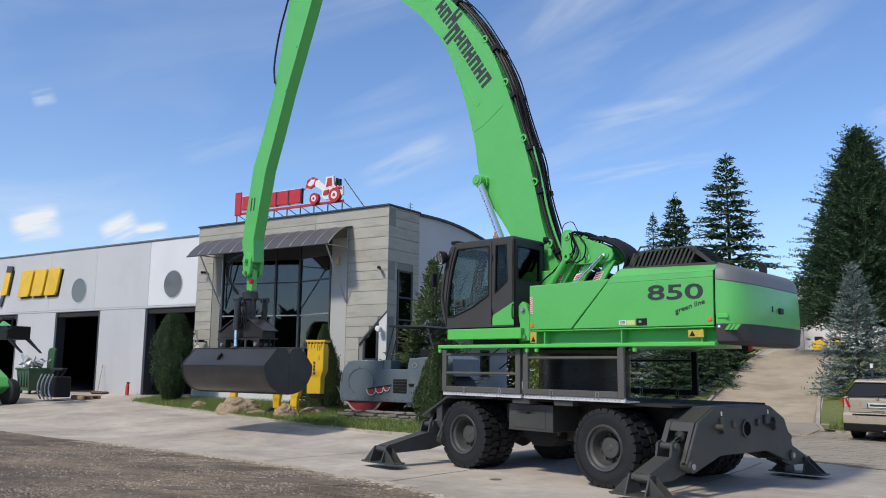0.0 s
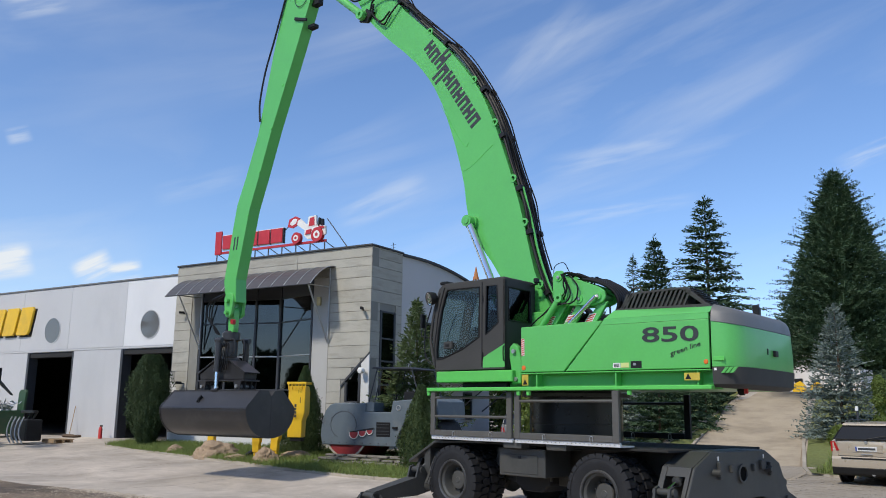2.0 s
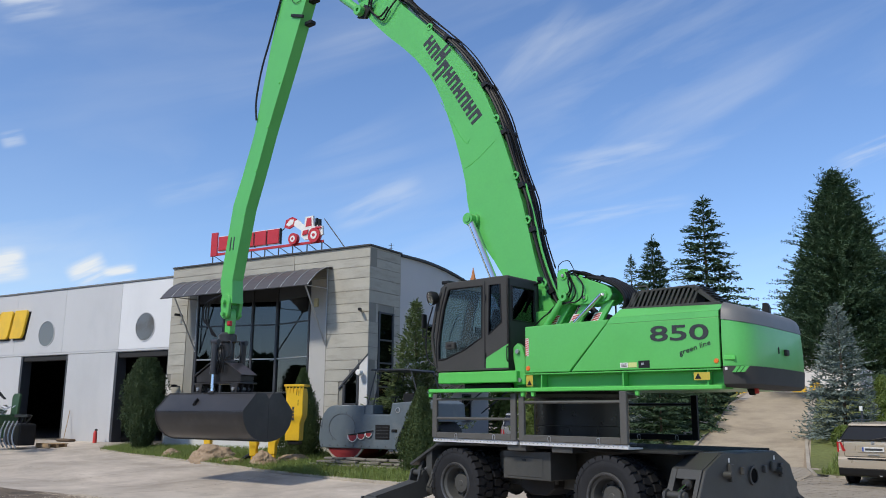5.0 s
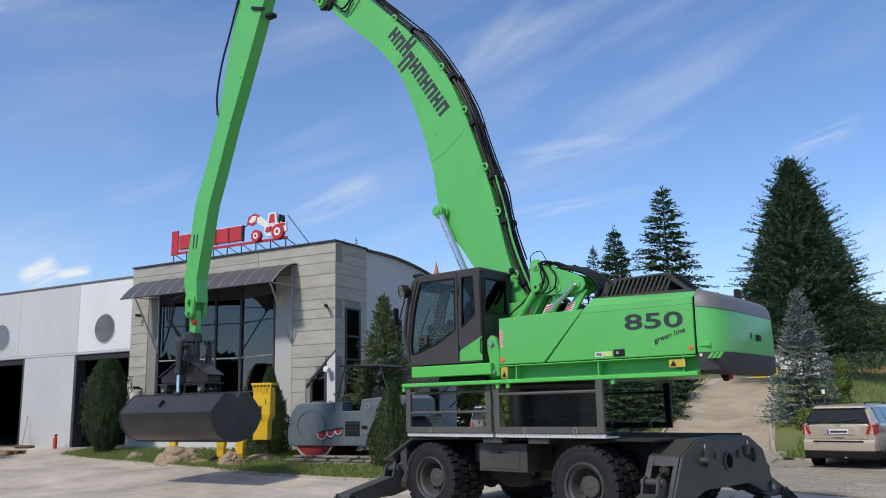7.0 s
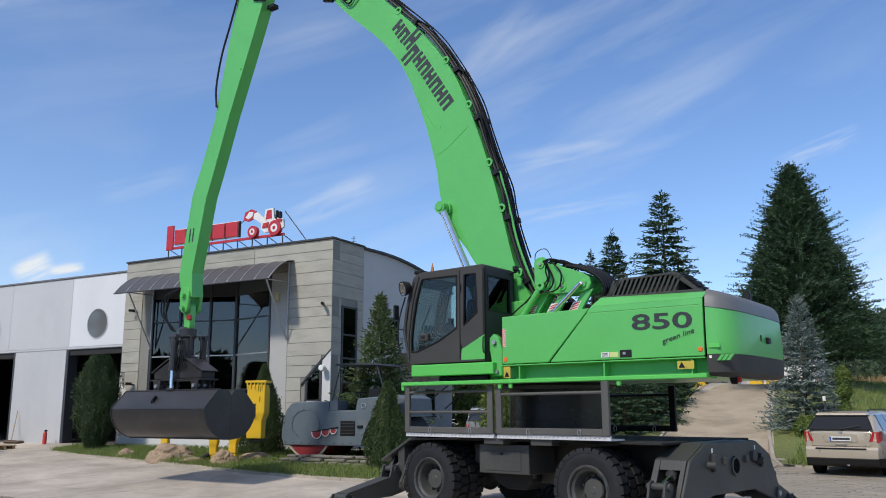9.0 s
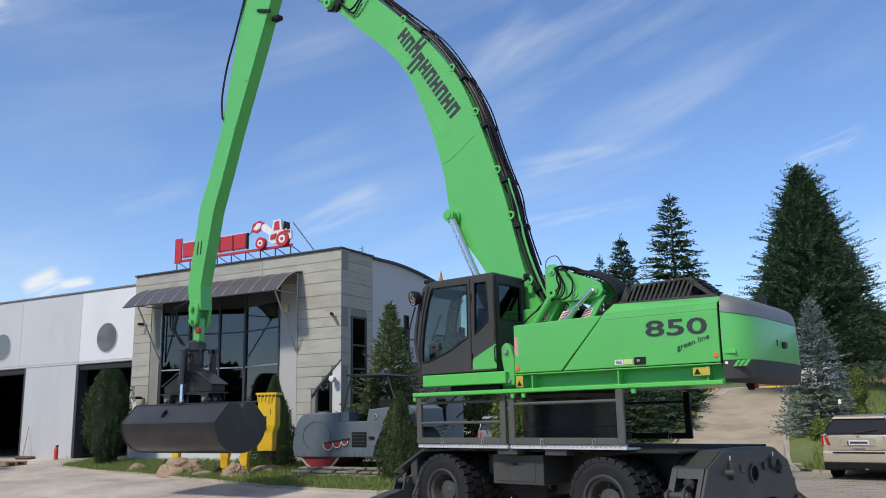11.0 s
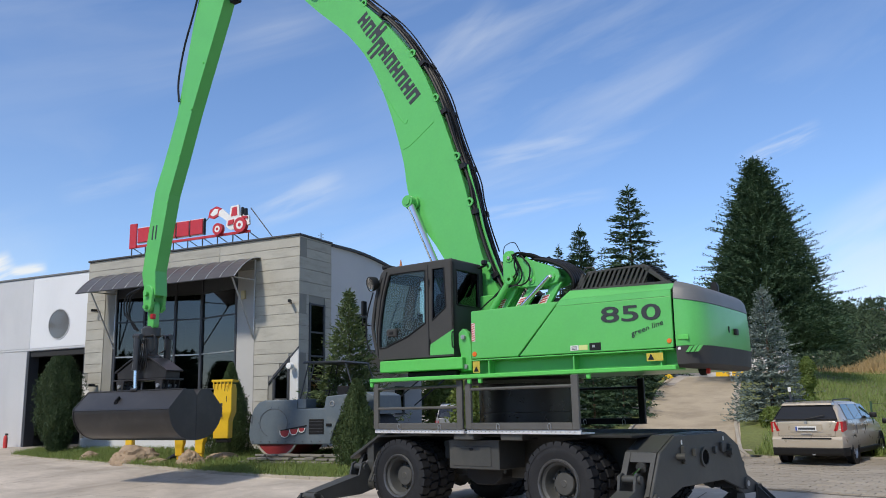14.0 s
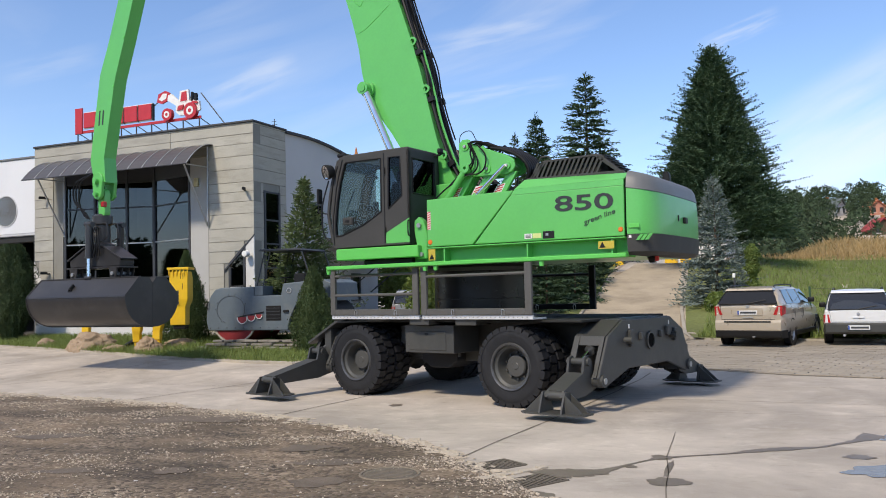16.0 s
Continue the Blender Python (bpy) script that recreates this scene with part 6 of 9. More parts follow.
upper("rear_valve", box(3.22, 3.28, -0.55, -0.49, 2.34, 2.43, 0.01), RED)

# boom: a curved box girder, narrow from front to back
def curve(points, count):
    """Evenly spread points on a spline through points."""
    pts = [Vector((a, 0, b)) for a, b in points]
    full = [2 * pts[0] - pts[1], *pts, 2 * pts[-1] - pts[-2]]
    fine = []
    for i in range(1, len(full) - 2):
        a, b, c, d = full[i - 1 : i + 3]
        for k in range(12):
            t = k / 12
            fine.append(0.5 * (2 * b + (c - a) * t + (2 * a - 5 * b + 4 * c - d) * t * t + (3 * b - a - 3 * c + d) * t ** 3))
    fine.append(pts[-1])
    return [fine[round(i * (len(fine) - 1) / (count - 1))] for i in range(count)]


INNER = [(-1.05, 3.55), (-1.33, 3.9), (-1.97, 4.96), (-2.54, 5.74), (-2.76, 6.38), (-2.86, 7.02), (-3.18, 8.11), (-3.67, 9.29), (-4.37, 10.24), (-5.39, 11.19), (-6.1, 11.95), (-6.75, 13.0), (-7.9, 14.7)]
OUTER = [(a - k, b - 0.3 * k) for (a, b), k in zip([(-0.35, 3.6), (-0.55, 4.05), (-0.80, 4.71), (-1.0, 5.63), (-1.18, 6.35), (-1.5, 7.36), (-1.91, 8.44), (-2.36, 9.32), (-3.3, 10.5), (-4.66, 11.86), (-5.1, 12.45), (-6.2, 13.8), (-7.4, 15.3)], [0, 0.06, 0.15] + [0.19] * 7 + [0.16, 0.13, 0.08])]
YN, YF = -0.34, 0.10
inner, outer = curve(INNER, 40), curve(OUTER, 40)
rings = [[(a.x, YN, a.z), (b.x, YN, b.z), (b.x, YF, b.z), (a.x, YF, a.z)] for a, b in zip(inner, outer)]
bm = loft(rings)
bmesh.ops.bevel(bm, geom=[e for e in bm.edges if len(e.link_faces) == 2 and e.calc_face_angle(0) > 0.6], offset=0.012, segments=1, affect="EDGES")
boom = upper("boom", bm, GREEN, "green curved box-section boom", smooth=True)
# welded side plate lines and eyes along the back
part("weld_bead", tube([(-2.06, YN - 0.002, 7.7), (-2.6, YN - 0.002, 7.35), (-2.86, YN - 0.002, 7.25)], 0.005, 5), GREEN_B, boom)
part("weld_bead", tube([(-3.55, YN - 0.002, 8.95), (-3.0, YN - 0.002, 8.05), (-2.8, YN - 0.002, 7.82), (-2.72, YN - 0.002, 7.9)], 0.006, 5), GREEN_B, boom)
part("pivot_boss", lathe([(0, -0.42), (0.22, -0.42), (0.24, -0.36), (0.24, 0.36), (0.22, 0.42), (0, 0.42)], 24, center=(-0.75, 0, 3.72)), GREEN, boom, smooth=True)
for k in (6, 11, 15, 19, 23, 27, 31):
    o, nx = outer[k], (outer[k + 1] - outer[k - 1]).normalized()
    for y in (-0.3,):
        part("pipe_clip", lathe([(0.05, -0.03), (0.09, -0.03), (0.09, 0.03), (0.05, 0.03), (0.05, -0.03)], 12, center=(o.x + 0.02, y - 0.02, o.z)), GREEN, boom)
# hose and pipe run on the boom's back
for off, y, r, mt in ((0.07, -0.29, 0.035, BLACK), (0.09, -0.19, 0.04, HOSE), (0.09, -0.09, 0.04, HOSE), (0.08, 0.02, 0.04, BLACK)):
    line = []
    for k in range(1, 37, 3):
        t = (outer[min(k + 1, 39)] - outer[max(k - 1, 0)]).normalized()
        nrm = Vector((t.z, 0, -t.x))
        wave = 0.035 if k % 2 else 0.0
        line.append(outer[k] + nrm * (off + wave) + Vector((0, y, 0)))
    part("pipe", tube(line, r, 8), mt, boom, "black hydraulic pipe")
for k in (5, 10, 14, 18, 22, 26, 30, 33):
    t = (outer[k + 1] - outer[k - 1]).normalized()
    nrm = Vector((t.z, 0, -t.x))
    bm = bmesh.new()
    o = outer[k]
    loft([[o + nrm * a + t * b + Vector((0, -0.36, 0)) for a, b in ((0.02, -0.05), (0.15, -0.05), (0.15, 0.05), (0.02, 0.05))], [o + nrm * a + t * b + Vector((0, 0.1, 0)) for a, b in ((0.02, -0.05), (0.15, -0.05), (0.15, 0.05), (0.02, 0.05))]], bm)
    part("pipe_clamp", bm, BLACK, boom)
for j in range(4):
    line = []
    for k in range(4 + j, 36, 2):
        t = (outer[min(k + 1, 39)] - outer[k - 1]).normalized()
        nrm = Vector((t.z, 0, -t.x))
        line.append(outer[k] + nrm * (0.11 + 0.02 * j + (0.04 if (k // 2 + j) % 3 == 0 else 0.0)) + Vector((0, -0.3 + 0.1 * j, 0)))
    part("thin_hose", tube(line, 0.016, 6), HOSE, boom)
part("lead_pipe", tube([outer[k] + Vector((0.14, -0.25, 0.05)) for k in range(2, 15, 3)], 0.026, 6), GREEN, boom)
# maker's lettering along the boom, one letter after another
a, b = Vector((-3.99, 0, 10.62)), Vector((-2.5, 0, 8.27))
way = (b - a).normalized()
side = Vector((-way.z, 0, way.x))
if side.x > 0:
    side = -side
up_dir = Vector((0.84, 0, 0.54))
for i in range(10):
    c = a + (b - a) * ((i + 0.5) / 10)
    big = i in (2, 3)
    h2, w2 = (0.25 if big else 0.165), 0.115
    c = c + up_dir * (0.12 if i == 2 else -0.12 if i == 3 else 0)
    own = bmesh.new()
    # two strokes along and one across for each mark
    for u0, u1, v0, v1 in ((-1, -0.32, -1, 1), (0.32, 1, -1, 1), (-0.32, 0.32, 0.45 if i % 2 else -0.3, 1.0 if i % 2 else 0.3)):
        quad = [c + way * w2 * u + up_dir * h2 * v for u, v in ((u0, v0), (u1, v0), (u1, v1), (u0, v1))]
        loft([[q + Vector((0, YN - 0.006, 0)) for q in quad], [q + Vector((0, YN + 0.004, 0)) for q in quad]], own)
    part("brand_mark", own, LETTER, boom)
# boom rams
for y in (-0.5, 0.5):
    top, foot = Vector((-2.6, y, 6.05)), Vector((-1.15, y, 2.95))
    mid = top.lerp(foot, 0.52)
    ram = upper("boom_ram", rod(mid, foot, 0.135, 20), GREEN, "green hydraulic boom ram", smooth=True)
    part("ram_rod", rod(top, mid, 0.075, 16), CHROME, ram, "chromed ram rod", smooth=True)
    part("ram_eye", lathe([(0.07, -0.08), (0.125, -0.08), (0.13, 0.0), (0.125, 0.08), (0.07, 0.08), (0.07, -0.08)], 20, center=tuple(top)), GREEN, ram, smooth=True)
    part("gland", rod(mid - (top - foot).normalized() * 0.06, mid + (top - foot).normalized() * 0.06, 0.15, 20), GREEN, ram, smooth=True)
part("ram_pin", rod((-2.6, -0.6, 6.05), (-2.6, 0.6, 6.05), 0.075, 16), GREEN, boom, smooth=True)
part("pin_boss", rod((-2.6, -0.42, 6.05), (-2.6, 0.42, 6.05), 0.16, 20), GREEN, boom, smooth=True)
upper("ram_bracket", prism([(-1.45, 2.5), (-0.8, 2.5), (-0.8, 3.3), (-1.0, 3.3), (-1.5, 2.95)], -0.75, -0.48, bevel=0.02), GREEN)
upper("ram_bracket", prism([(-1.45, 2.5), (-0.8, 2.5), (-0.8, 3.3), (-1.0, 3.3), (-1.5, 2.95)], 0.48, 0.75, bevel=0.02), GREEN)
for y in (-0.55, 0.45):
    upper("boom_stand", prism([(-1.2, 2.7), (0.1, 2.7), (0.1, 3.2), (-0.55, 3.95), (-0.95, 3.95), (-1.2, 3.5)], y, y + 0.1, bevel=0.02), GREEN)

# stick and its ram
STICK_L = [(-8.75, 15.2), (-9.52, 14.06), (-10.02, 12.14), (-10.55, 9.74), (-11.0, 8.55), (-11.35, 7.76), (-11.6, 6.4), (-11.75, 5.57), (-11.62, 5.05)]
STICK_R = [(-7.75, 14.9), (-8.37, 13.67), (-9.13, 11.75), (-9.95, 9.75), (-10.4, 8.5), (-10.75, 7.6), (-11.02, 6.4), (-11.2, 5.6), (-11.15, 4.95)]
sl, sr = STICK_L, STICK_R
rings = [[(a[0], -0.2, a[1]), (b[0], -0.2, b[1]), (b[0], 0.16, b[1]), (a[0], 0.16, a[1])] for a, b in zip(sl, sr)]
bm = loft(rings)
stick = upper("stick", bm, GREEN, "green tapered dipper stick")
part("pivot_plate", prism([(-8.9, 14.6), (-8.6, 15.6), (-7.8, 15.3), (-7.5, 14.3), (-8.2, 13.7)], -0.26, 0.22, bevel=0.02), GREEN, stick)
part("bolted_plate", prism([(-9.13, 12.84), (-8.62, 12.66), (-8.6, 12.74), (-9.11, 12.92)], -0.26, -0.2, bevel=0.008), BLACK, stick)
part("thin_hose", tube([(-9.2, -0.22, 13.9), (-9.15, -0.23, 13.4), (-8.95, -0.23, 13.2), (-8.7, -0.22, 13.3), (-8.6, -0.22, 13.7)], 0.01, 5), HOSE, stick)
part("stop_block", box(-8.6, -8.3, -0.1, 0.1, 13.15, 13.45, 0.02), BLACK, stick)
part("stop_block", box(-8.72, -8.45, -0.1, 0.1, 12.5, 12.62, 0.02), BLACK, stick)
for s, z in ((-11.42, 6.65), (-11.28, 6.65)):
    part("slot_mark", prism([(s, z - 0.2), (s + 0.05, z - 0.2), (s + 0.09, z + 0.18), (s + 0.04, z + 0.18)], -0.206, -0.199), LETTER, stick)
for k in range(4):
    part("grease_point", lathe([(0, -0.225), (0.03, -0.22), (0.035, -0.2), (0, -0.2)], 10, center=(-9.55 - 0.42 * k, 0, 11.0 - 1.2 * k)), GREEN_B, stick)
part("stick_hose", tube([(-9.45, -0.24, 14.0), (-9.98, -0.24, 12.5), (-10.32, -0.24, 11.6), (-10.5, -0.24, 10.7), (-10.45, -0.24, 10.1)], 0.028, 6), HOSE, stick)
sram = upper("stick_ram", rod((-6.18, -0.44, 12.0), (-7.85, -0.36, 13.42), 0.1, 16), GREEN, "green stick ram", smooth=True)
part("ram_rod", rod((-7.85, -0.36, 13.42), (-8.4, -0.3, 13.9), 0.06, 12), CHROME, sram, smooth=True)
part("ram_eye", lathe([(0.05, -0.56), (0.13, -0.56), (0.14, -0.44), (0.13, -0.34), (0.05, -0.34), (0.05, -0.56)], 16, center=(-6.16, 0, 11.98)), GREEN, sram, smooth=True)
part("ram_lug", prism([(-6.3, 11.85), (-6.0, 11.75), (-5.8, 12.0), (-6.05, 12.15)], -0.42, -0.33, bevel=0.01), BLACK, sram)
for line in ([(-5.9, 12.03), (-5.74, 12.28), (-5.23, 12.24), (-4.73, 11.9), (-4.25, 11.44)], [(-5.86, 11.96), (-5.66, 11.75), (-5.4, 11.51), (-5.16, 11.69), (-4.85, 11.93), (-4.49, 11.77)], [(-6.72, 12.66), (-6.41, 12.45), (-5.75, 12.49), (-5.1, 12.49)], [(-5.83, 12.06), (-5.74, 12.15), (-5.8, 11.89), (-5.47, 11.61), (-5.2, 11.8)], [(-7.27, 13.14), (-6.9, 12.78), (-6.55, 12.55)]):
    upper("hose", tube([(a, -0.42 - 0.03 * (i % 2), b) for i, (a, b) in enumerate(line)], 0.024, 6), HOSE)
# hose tangle where the boom meets the carriage
random.seed(5)
for k in range(9):
    j = 0.05 * k
    upper("hose", tube([(-0.62 + j * 0.3, -0.25 + j, 4.6), (-0.3 + j * 0.5, -0.34 + j, 4.0 + 0.1 * math.sin(k)), (0.1 + j, -0.35 + j, 3.66 + 0.04 * math.cos(2 * k)), (0.55 + j * 0.6, -0.3 + j, 3.6)], 0.035, 8), HOSE)

# cab lift: arm, links and the big hose bundle
CREST = [(-0.12, 4.14), (-0.12, 4.56), (-0.05, 4.63), (0.08, 4.63), (0.18, 4.52), (0.85, 4.26), (0.97, 4.18), (1.0, 4.06), (0.94, 3.97), (0.8, 3.93), (0.22, 3.94), (0.02, 4.02)]
lift = upper("cab_lift_arm", prism(CREST, -1.05, -0.99, bevel=0.012), GREEN, "green cab elevator arm")
part("arm_plate", prism(CREST, -0.62, -0.56, bevel=0.012), GREEN, lift)
part("arm_beam", prism([(-0.4, 3.35), (-0.25, 3.3), (0.15, 4.0), (0.0, 4.12)], -0.85, -0.72, bevel=0.012), GREEN, lift)
part("cross_tube", rod((0.84, -1.08, 4.08), (0.84, -0.4, 4.08), 0.07, 16), GREEN, lift, smooth=True)
for s, z in ((0.84, 4.08), (0.02, 4.5), (0.45, 4.06)):
    part("pin_plate", lathe([(0, -1.075), (0.075, -1.07), (0.08, -1.05), (0, -1.05)], 16, center=(s, 0, z)), GREEN_B, lift)
    part("bolt_head", lathe([(0, -1.1), (0.03, -1.098), (0.035, -1.07), (0, -1.07)], 8, center=(s, 0, z)), STEEL, lift)
part("upper_link", rod((-0.45, -1.1, 3.45), (0.04, -1.1, 4.07), 0.062, 14), GREEN, lift, smooth=True)
part("link_eye", lathe([(0.03, -1.17), (0.085, -1.17), (0.085, -1.03), (0.03, -1.03), (0.03, -1.17)], 16, center=(0.06, 0, 4.1)), GREEN, lift, smooth=True)
part("lift_ram_rod", rod((0.84, -1.12, 4.08), (0.27, -1.12, 3.6), 0.04, 12), CHROME, lift, "chromed ram rod", smooth=True)
part("lift_ram_barrel", rod((0.27, -1.12, 3.6), (-0.1, -1.12, 3.28), 0.07, 12), GREEN, lift, smooth=True)
for x0 in (-0.34, 0.08, 0.52):
    z0 = 3.5
    post = upper("support_post", prism([(x0 - 0.1, z0 - 0.1), (x0 + 0.1, z0 - 0.1), (x0 + 0.5, z0 + 0.48), (x0 + 0.3, z0 + 0.48)], -1.0, -0.93, bevel=0.01), GREEN)
    panel = part("striped_label", prism([(x0 - 0.06, z0 + 0.02), (x0 + 0.1, z0 + 0.02), (x0 + 0.26, z0 + 0.28), (x0 + 0.11, z0 + 0.28)], -1.005, -0.999), WHITE, post)
    for k in range(6):
        u = 0.03 + k * 0.042
        part("stripe", prism([(x0 - 0.05 + u * 0.6, z0 + u - 0.02), (x0 + 0.09 + u * 0.6, z0 + u + 0.015), (x0 + 0.09 + u * 0.6, z0 + u + 0.035), (x0 - 0.05 + u * 0.6, z0 + u)], -1.009, -1.004), RED, panel)
for k in range(6):
    upper("big_hose", tube([(0.5 + 0.03 * k, -0.98 + 0.09 * k, 4.44), (0.8, -0.98 + 0.09 * k, 4.36 + 0.01 * k), (1.08 + 0.01 * k, -0.95 + 0.09 * k, 4.2), (1.2, -0.93 + 0.09 * k, 3.98), (1.12 - 0.02 * k, -0.9 + 0.09 * k, 3.75), (0.92, -0.85 + 0.08 * k, 3.45)], 0.038, 10), HOSE, "ribbed black hose")
random.seed(12)
for k in range(11):
    j, i = random.uniform(-0.06, 0.06), random.uniform(-0.05, 0.05)
    upper("hose", tube([(0.02 + 0.05 * k + j, -1.0 + 0.03 * k, 4.52 - 0.02 * k + i), (0.25 + 0.04 * k + i, -1.1 + 0.04 * k, 4.56 - 0.015 * k + j), (0.55 + j, -1.0 + 0.05 * k, 4.45 + i), (0.78 + i, -0.98 + 0.05 * k, 4.37 + j * 0.5), (1.0, -0.95 + 0.05 * k, 4.25)], random.choice((0.012, 0.016, 0.022)), 6), HOSE)
for k, line in enumerate(([(0.1, 4.55), (0.22, 4.3), (0.14, 4.08), (-0.08, 3.99), (-0.3, 3.82)], [(0.16, 4.53), (0.3, 4.2), (0.22, 4.02), (0.0, 3.96), (-0.35, 3.78), (-0.6, 3.6)], [(0.3, 4.5), (0.46, 4.3), (0.44, 4.08), (0.3, 3.98), (0.05, 3.99), (-0.1, 3.94)], [(0.18, 4.5), (0.17, 4.34), (0.2, 4.2), (0.1, 4.1)])):
    upper("hose", tube([(a, -1.1 - 0.012 * k, b) for a, b in line], 0.015, 6), HOSE)
upper("hose", tube([(-0.12, -1.0, 4.45), (-0.1, -1.0, 4.72), (0.1, -1.0, 4.78), (0.22, -1.0, 4.6)], 0.008, 6), HOSE)
upper("cab_hinge", prism([(-0.83, 2.52), (-0.62, 2.52), (-0.60, 2.95), (-0.68, 3.2), (-0.78, 3.28), (-0.88, 3.2), (-0.88, 3.0), (-0.84, 2.8)], -1.40, -1.28, bevel=0.015), GREEN)
upper("hinge_pin", rod((-0.76, -1.45, 3.12), (-0.76, -0.5, 3.12), 0.04), STEEL)
upper("hinge_pin", rod((-0.72, -1.45, 2.6), (-0.72, -0.5, 2.6), 0.04), STEEL)

# cab
cab_base = upper("cab_platform", box(-2.58, -0.73, -1.52, -0.35, 2.56, 2.77, 0.012), GREEN_B, "bright green cab platform")
part("under_tray", box(-2.1, -1.0, -1.3, -0.5, 2.44, 2.56, 0.02), BLACK, cab_base)
CY0, CY1 = -1.48, -0.45
SIDE = [(-2.63, 2.80), (-2.71, 2.95), (-2.79, 3.3), (-2.80, 3.5), (-2.71, 4.03), (-2.56, 4.44), (-2.46, 4.52), (-0.95, 4.54), (-0.92, 4.50), (-0.92, 2.80)]
cab = upper("cab", box(-2.56, -0.93, CY0 + 0.02, CY1 - 0.02, 2.79, 2.87, 0.01), CABGREY, "dark grey operator cab with large windows")
part("roof", prism([(-2.55, 4.46), (-2.42, 4.54), (-0.94, 4.56), (-0.92, 4.45), (-2.5, 4.42)], CY0 + 0.005, CY1 - 0.005, bevel=0.02), CABGREY, cab)


def frame_plate(name, outline, holes, y0, y1, material, parent):
    """A plate with holes: outline and holes are loops of (x, z)."""
    own = bmesh.new()
    edges = []
    for loop in [outline, *holes]:
        vs = [own.verts.new((p[0], y0, p[1])) for p in loop]
        edges += [own.edges.new((vs[i], vs[(i + 1) % len(vs)])) for i in range(len(vs))]
    res = bmesh.ops.triangle_fill(own, use_beauty=True, use_dissolve=False, edges=edges, normal=(0, -1, 0))
    faces = [g for g in res["geom"] if isinstance(g, bmesh.types.BMFace)]
    ext = bmesh.ops.extrude_face_region(own, geom=faces)
    for g in ext["geom"]:
        if isinstance(g, bmesh.types.BMVert):
            g.co.y = y1
    return part(name, own, material, parent)


GLASS_D = [(-2.60, 3.02), (-2.61, 3.25), (-2.57, 3.6), (-2.49, 4.0), (-2.37, 4.37), (-2.33, 4.40), (-1.53, 4.40), (-1.54, 3.42), (-1.95, 3.2), (-2.45, 3.03)]
FRONT_SIDE = [(-2.70, 3.06), (-2.76, 3.32), (-2.765, 3.5), (-2.68, 4.01), (-2.55, 4.36), (-2.52, 4.36), (-2.65, 3.98), (-2.72, 3.5), (-2.67, 3.08)]
QUARTER = [(-1.38, 3.46), (-1.36, 4.40), (-1.11, 4.40), (-1.08, 3.68)]
for y0, y1 in ((CY0, CY0 + 0.06), (CY1 - 0.06, CY1)):
    frame_plate("side_wall", SIDE, [GLASS_D, QUARTER, FRONT_SIDE], y0, y1, CABGREY, cab)
part("green_corner", prism([(-1.44, 2.83), (-0.925, 2.83), (-0.925, 3.27), (-1.44, 3.02)], CY0 - 0.004, CY0 + 0.01), GREEN, cab)
part("door_edge", prism([(-1.475, 2.84), (-1.455, 2.84), (-1.455, 4.49), (-1.475, 4.49)], CY0 - 0.006, CY0 + 0.01), BLACK, cab)
for z in (3.0, 4.1):
    part("door_hinge", rod((-1.445, CY0 - 0.02, z), (-1.445, CY0 - 0.02, z + 0.12), 0.016, 8), BLACK, cab)


def rim_loop(name, loop, y, r, parent, shrink=0.0):
    part(name, tube([(p[0], y, p[1]) for p in loop + loop[:1]], r, 6, smooth=False), BLACK, parent)


rim_loop("window_seal", GLASS_D, CY0 - 0.002, 0.016, cab)
rim_loop("window_seal", QUARTER, CY0 - 0.002, 0.014, cab)
part("door_pane", prism(GLASS_D, CY0 + 0.02, CY0 + 0.026), CABGLASS, cab, "clear tinted door pane")
part("front_side_pane", prism(FRONT_SIDE, CY0 + 0.02, CY0 + 0.026), CABGLASS, cab)
part("door_front_edge", tube([(-2.64, CY0 - 0.004, 2.86), (-2.66, CY0 - 0.004, 3.3), (-2.62, CY0 - 0.004, 3.6), (-2.56, CY0 - 0.004, 3.98), (-2.42, CY0 - 0.004, 4.46)], 0.012, 6), BLACK, cab)
part("quarter_pane", prism(QUARTER, CY0 + 0.02, CY0 + 0.026), REARGLASS, cab)
part("far_pane", prism(GLASS_D, CY1 - 0.03, CY1 - 0.024), CABGLASS, cab)
# added near-black panels that darken what shows through the cab panes
part("far_lining_panel", prism([(-1.42, 2.9), (-0.98, 2.9), (-0.98, 4.42), (-1.42, 4.42)], CY1 - 0.075, CY1 - 0.062), INSIDE, cab, "added dark panel over the far corner, darkening the quarter pane")
part("far_door_lining", prism([(-2.6, 2.9), (-1.42, 2.9), (-1.42, 3.5), (-1.9, 3.36), (-2.62, 3.2)], CY1 - 0.075, CY1 - 0.062), INSIDE, cab)
part("door_lock", box(-2.42, -2.2, CY0 - 0.03, CY0 + 0.02, 3.22, 3.36, 0.015), CABGREY, cab)
part("door_handle", box(-2.36, -2.26, CY0 - 0.045, CY0 - 0.02, 3.26, 3.32, 0.01), BLACK, cab)
# rear wall with its window
bm = box(-0.96, -0.92, CY0, -1.36, 2.80, 4.5)
box(-0.96, -0.92, -0.62, CY1, 2.80, 4.5, 0, bm)
box(-0.96, -0.92, -1.36, -0.62, 2.80, 3.72, 0, bm)
box(-0.96, -0.92, -1.36, -0.62, 4.36, 4.5, 0, bm)
part("rear_wall", bm, CABGREY, cab)
part("rear_pane", box(-0.945, -0.94, -1.36, -0.62, 3.72, 4.36), REARGLASS, cab)
part("window_seal", tube([(-0.918, a, b) for a, b in ((-1.36, 3.72), (-0.62, 3.72), (-0.62, 4.36), (-1.36, 4.36), (-1.36, 3.72))], 0.016, 6, smooth=False), BLACK, cab)
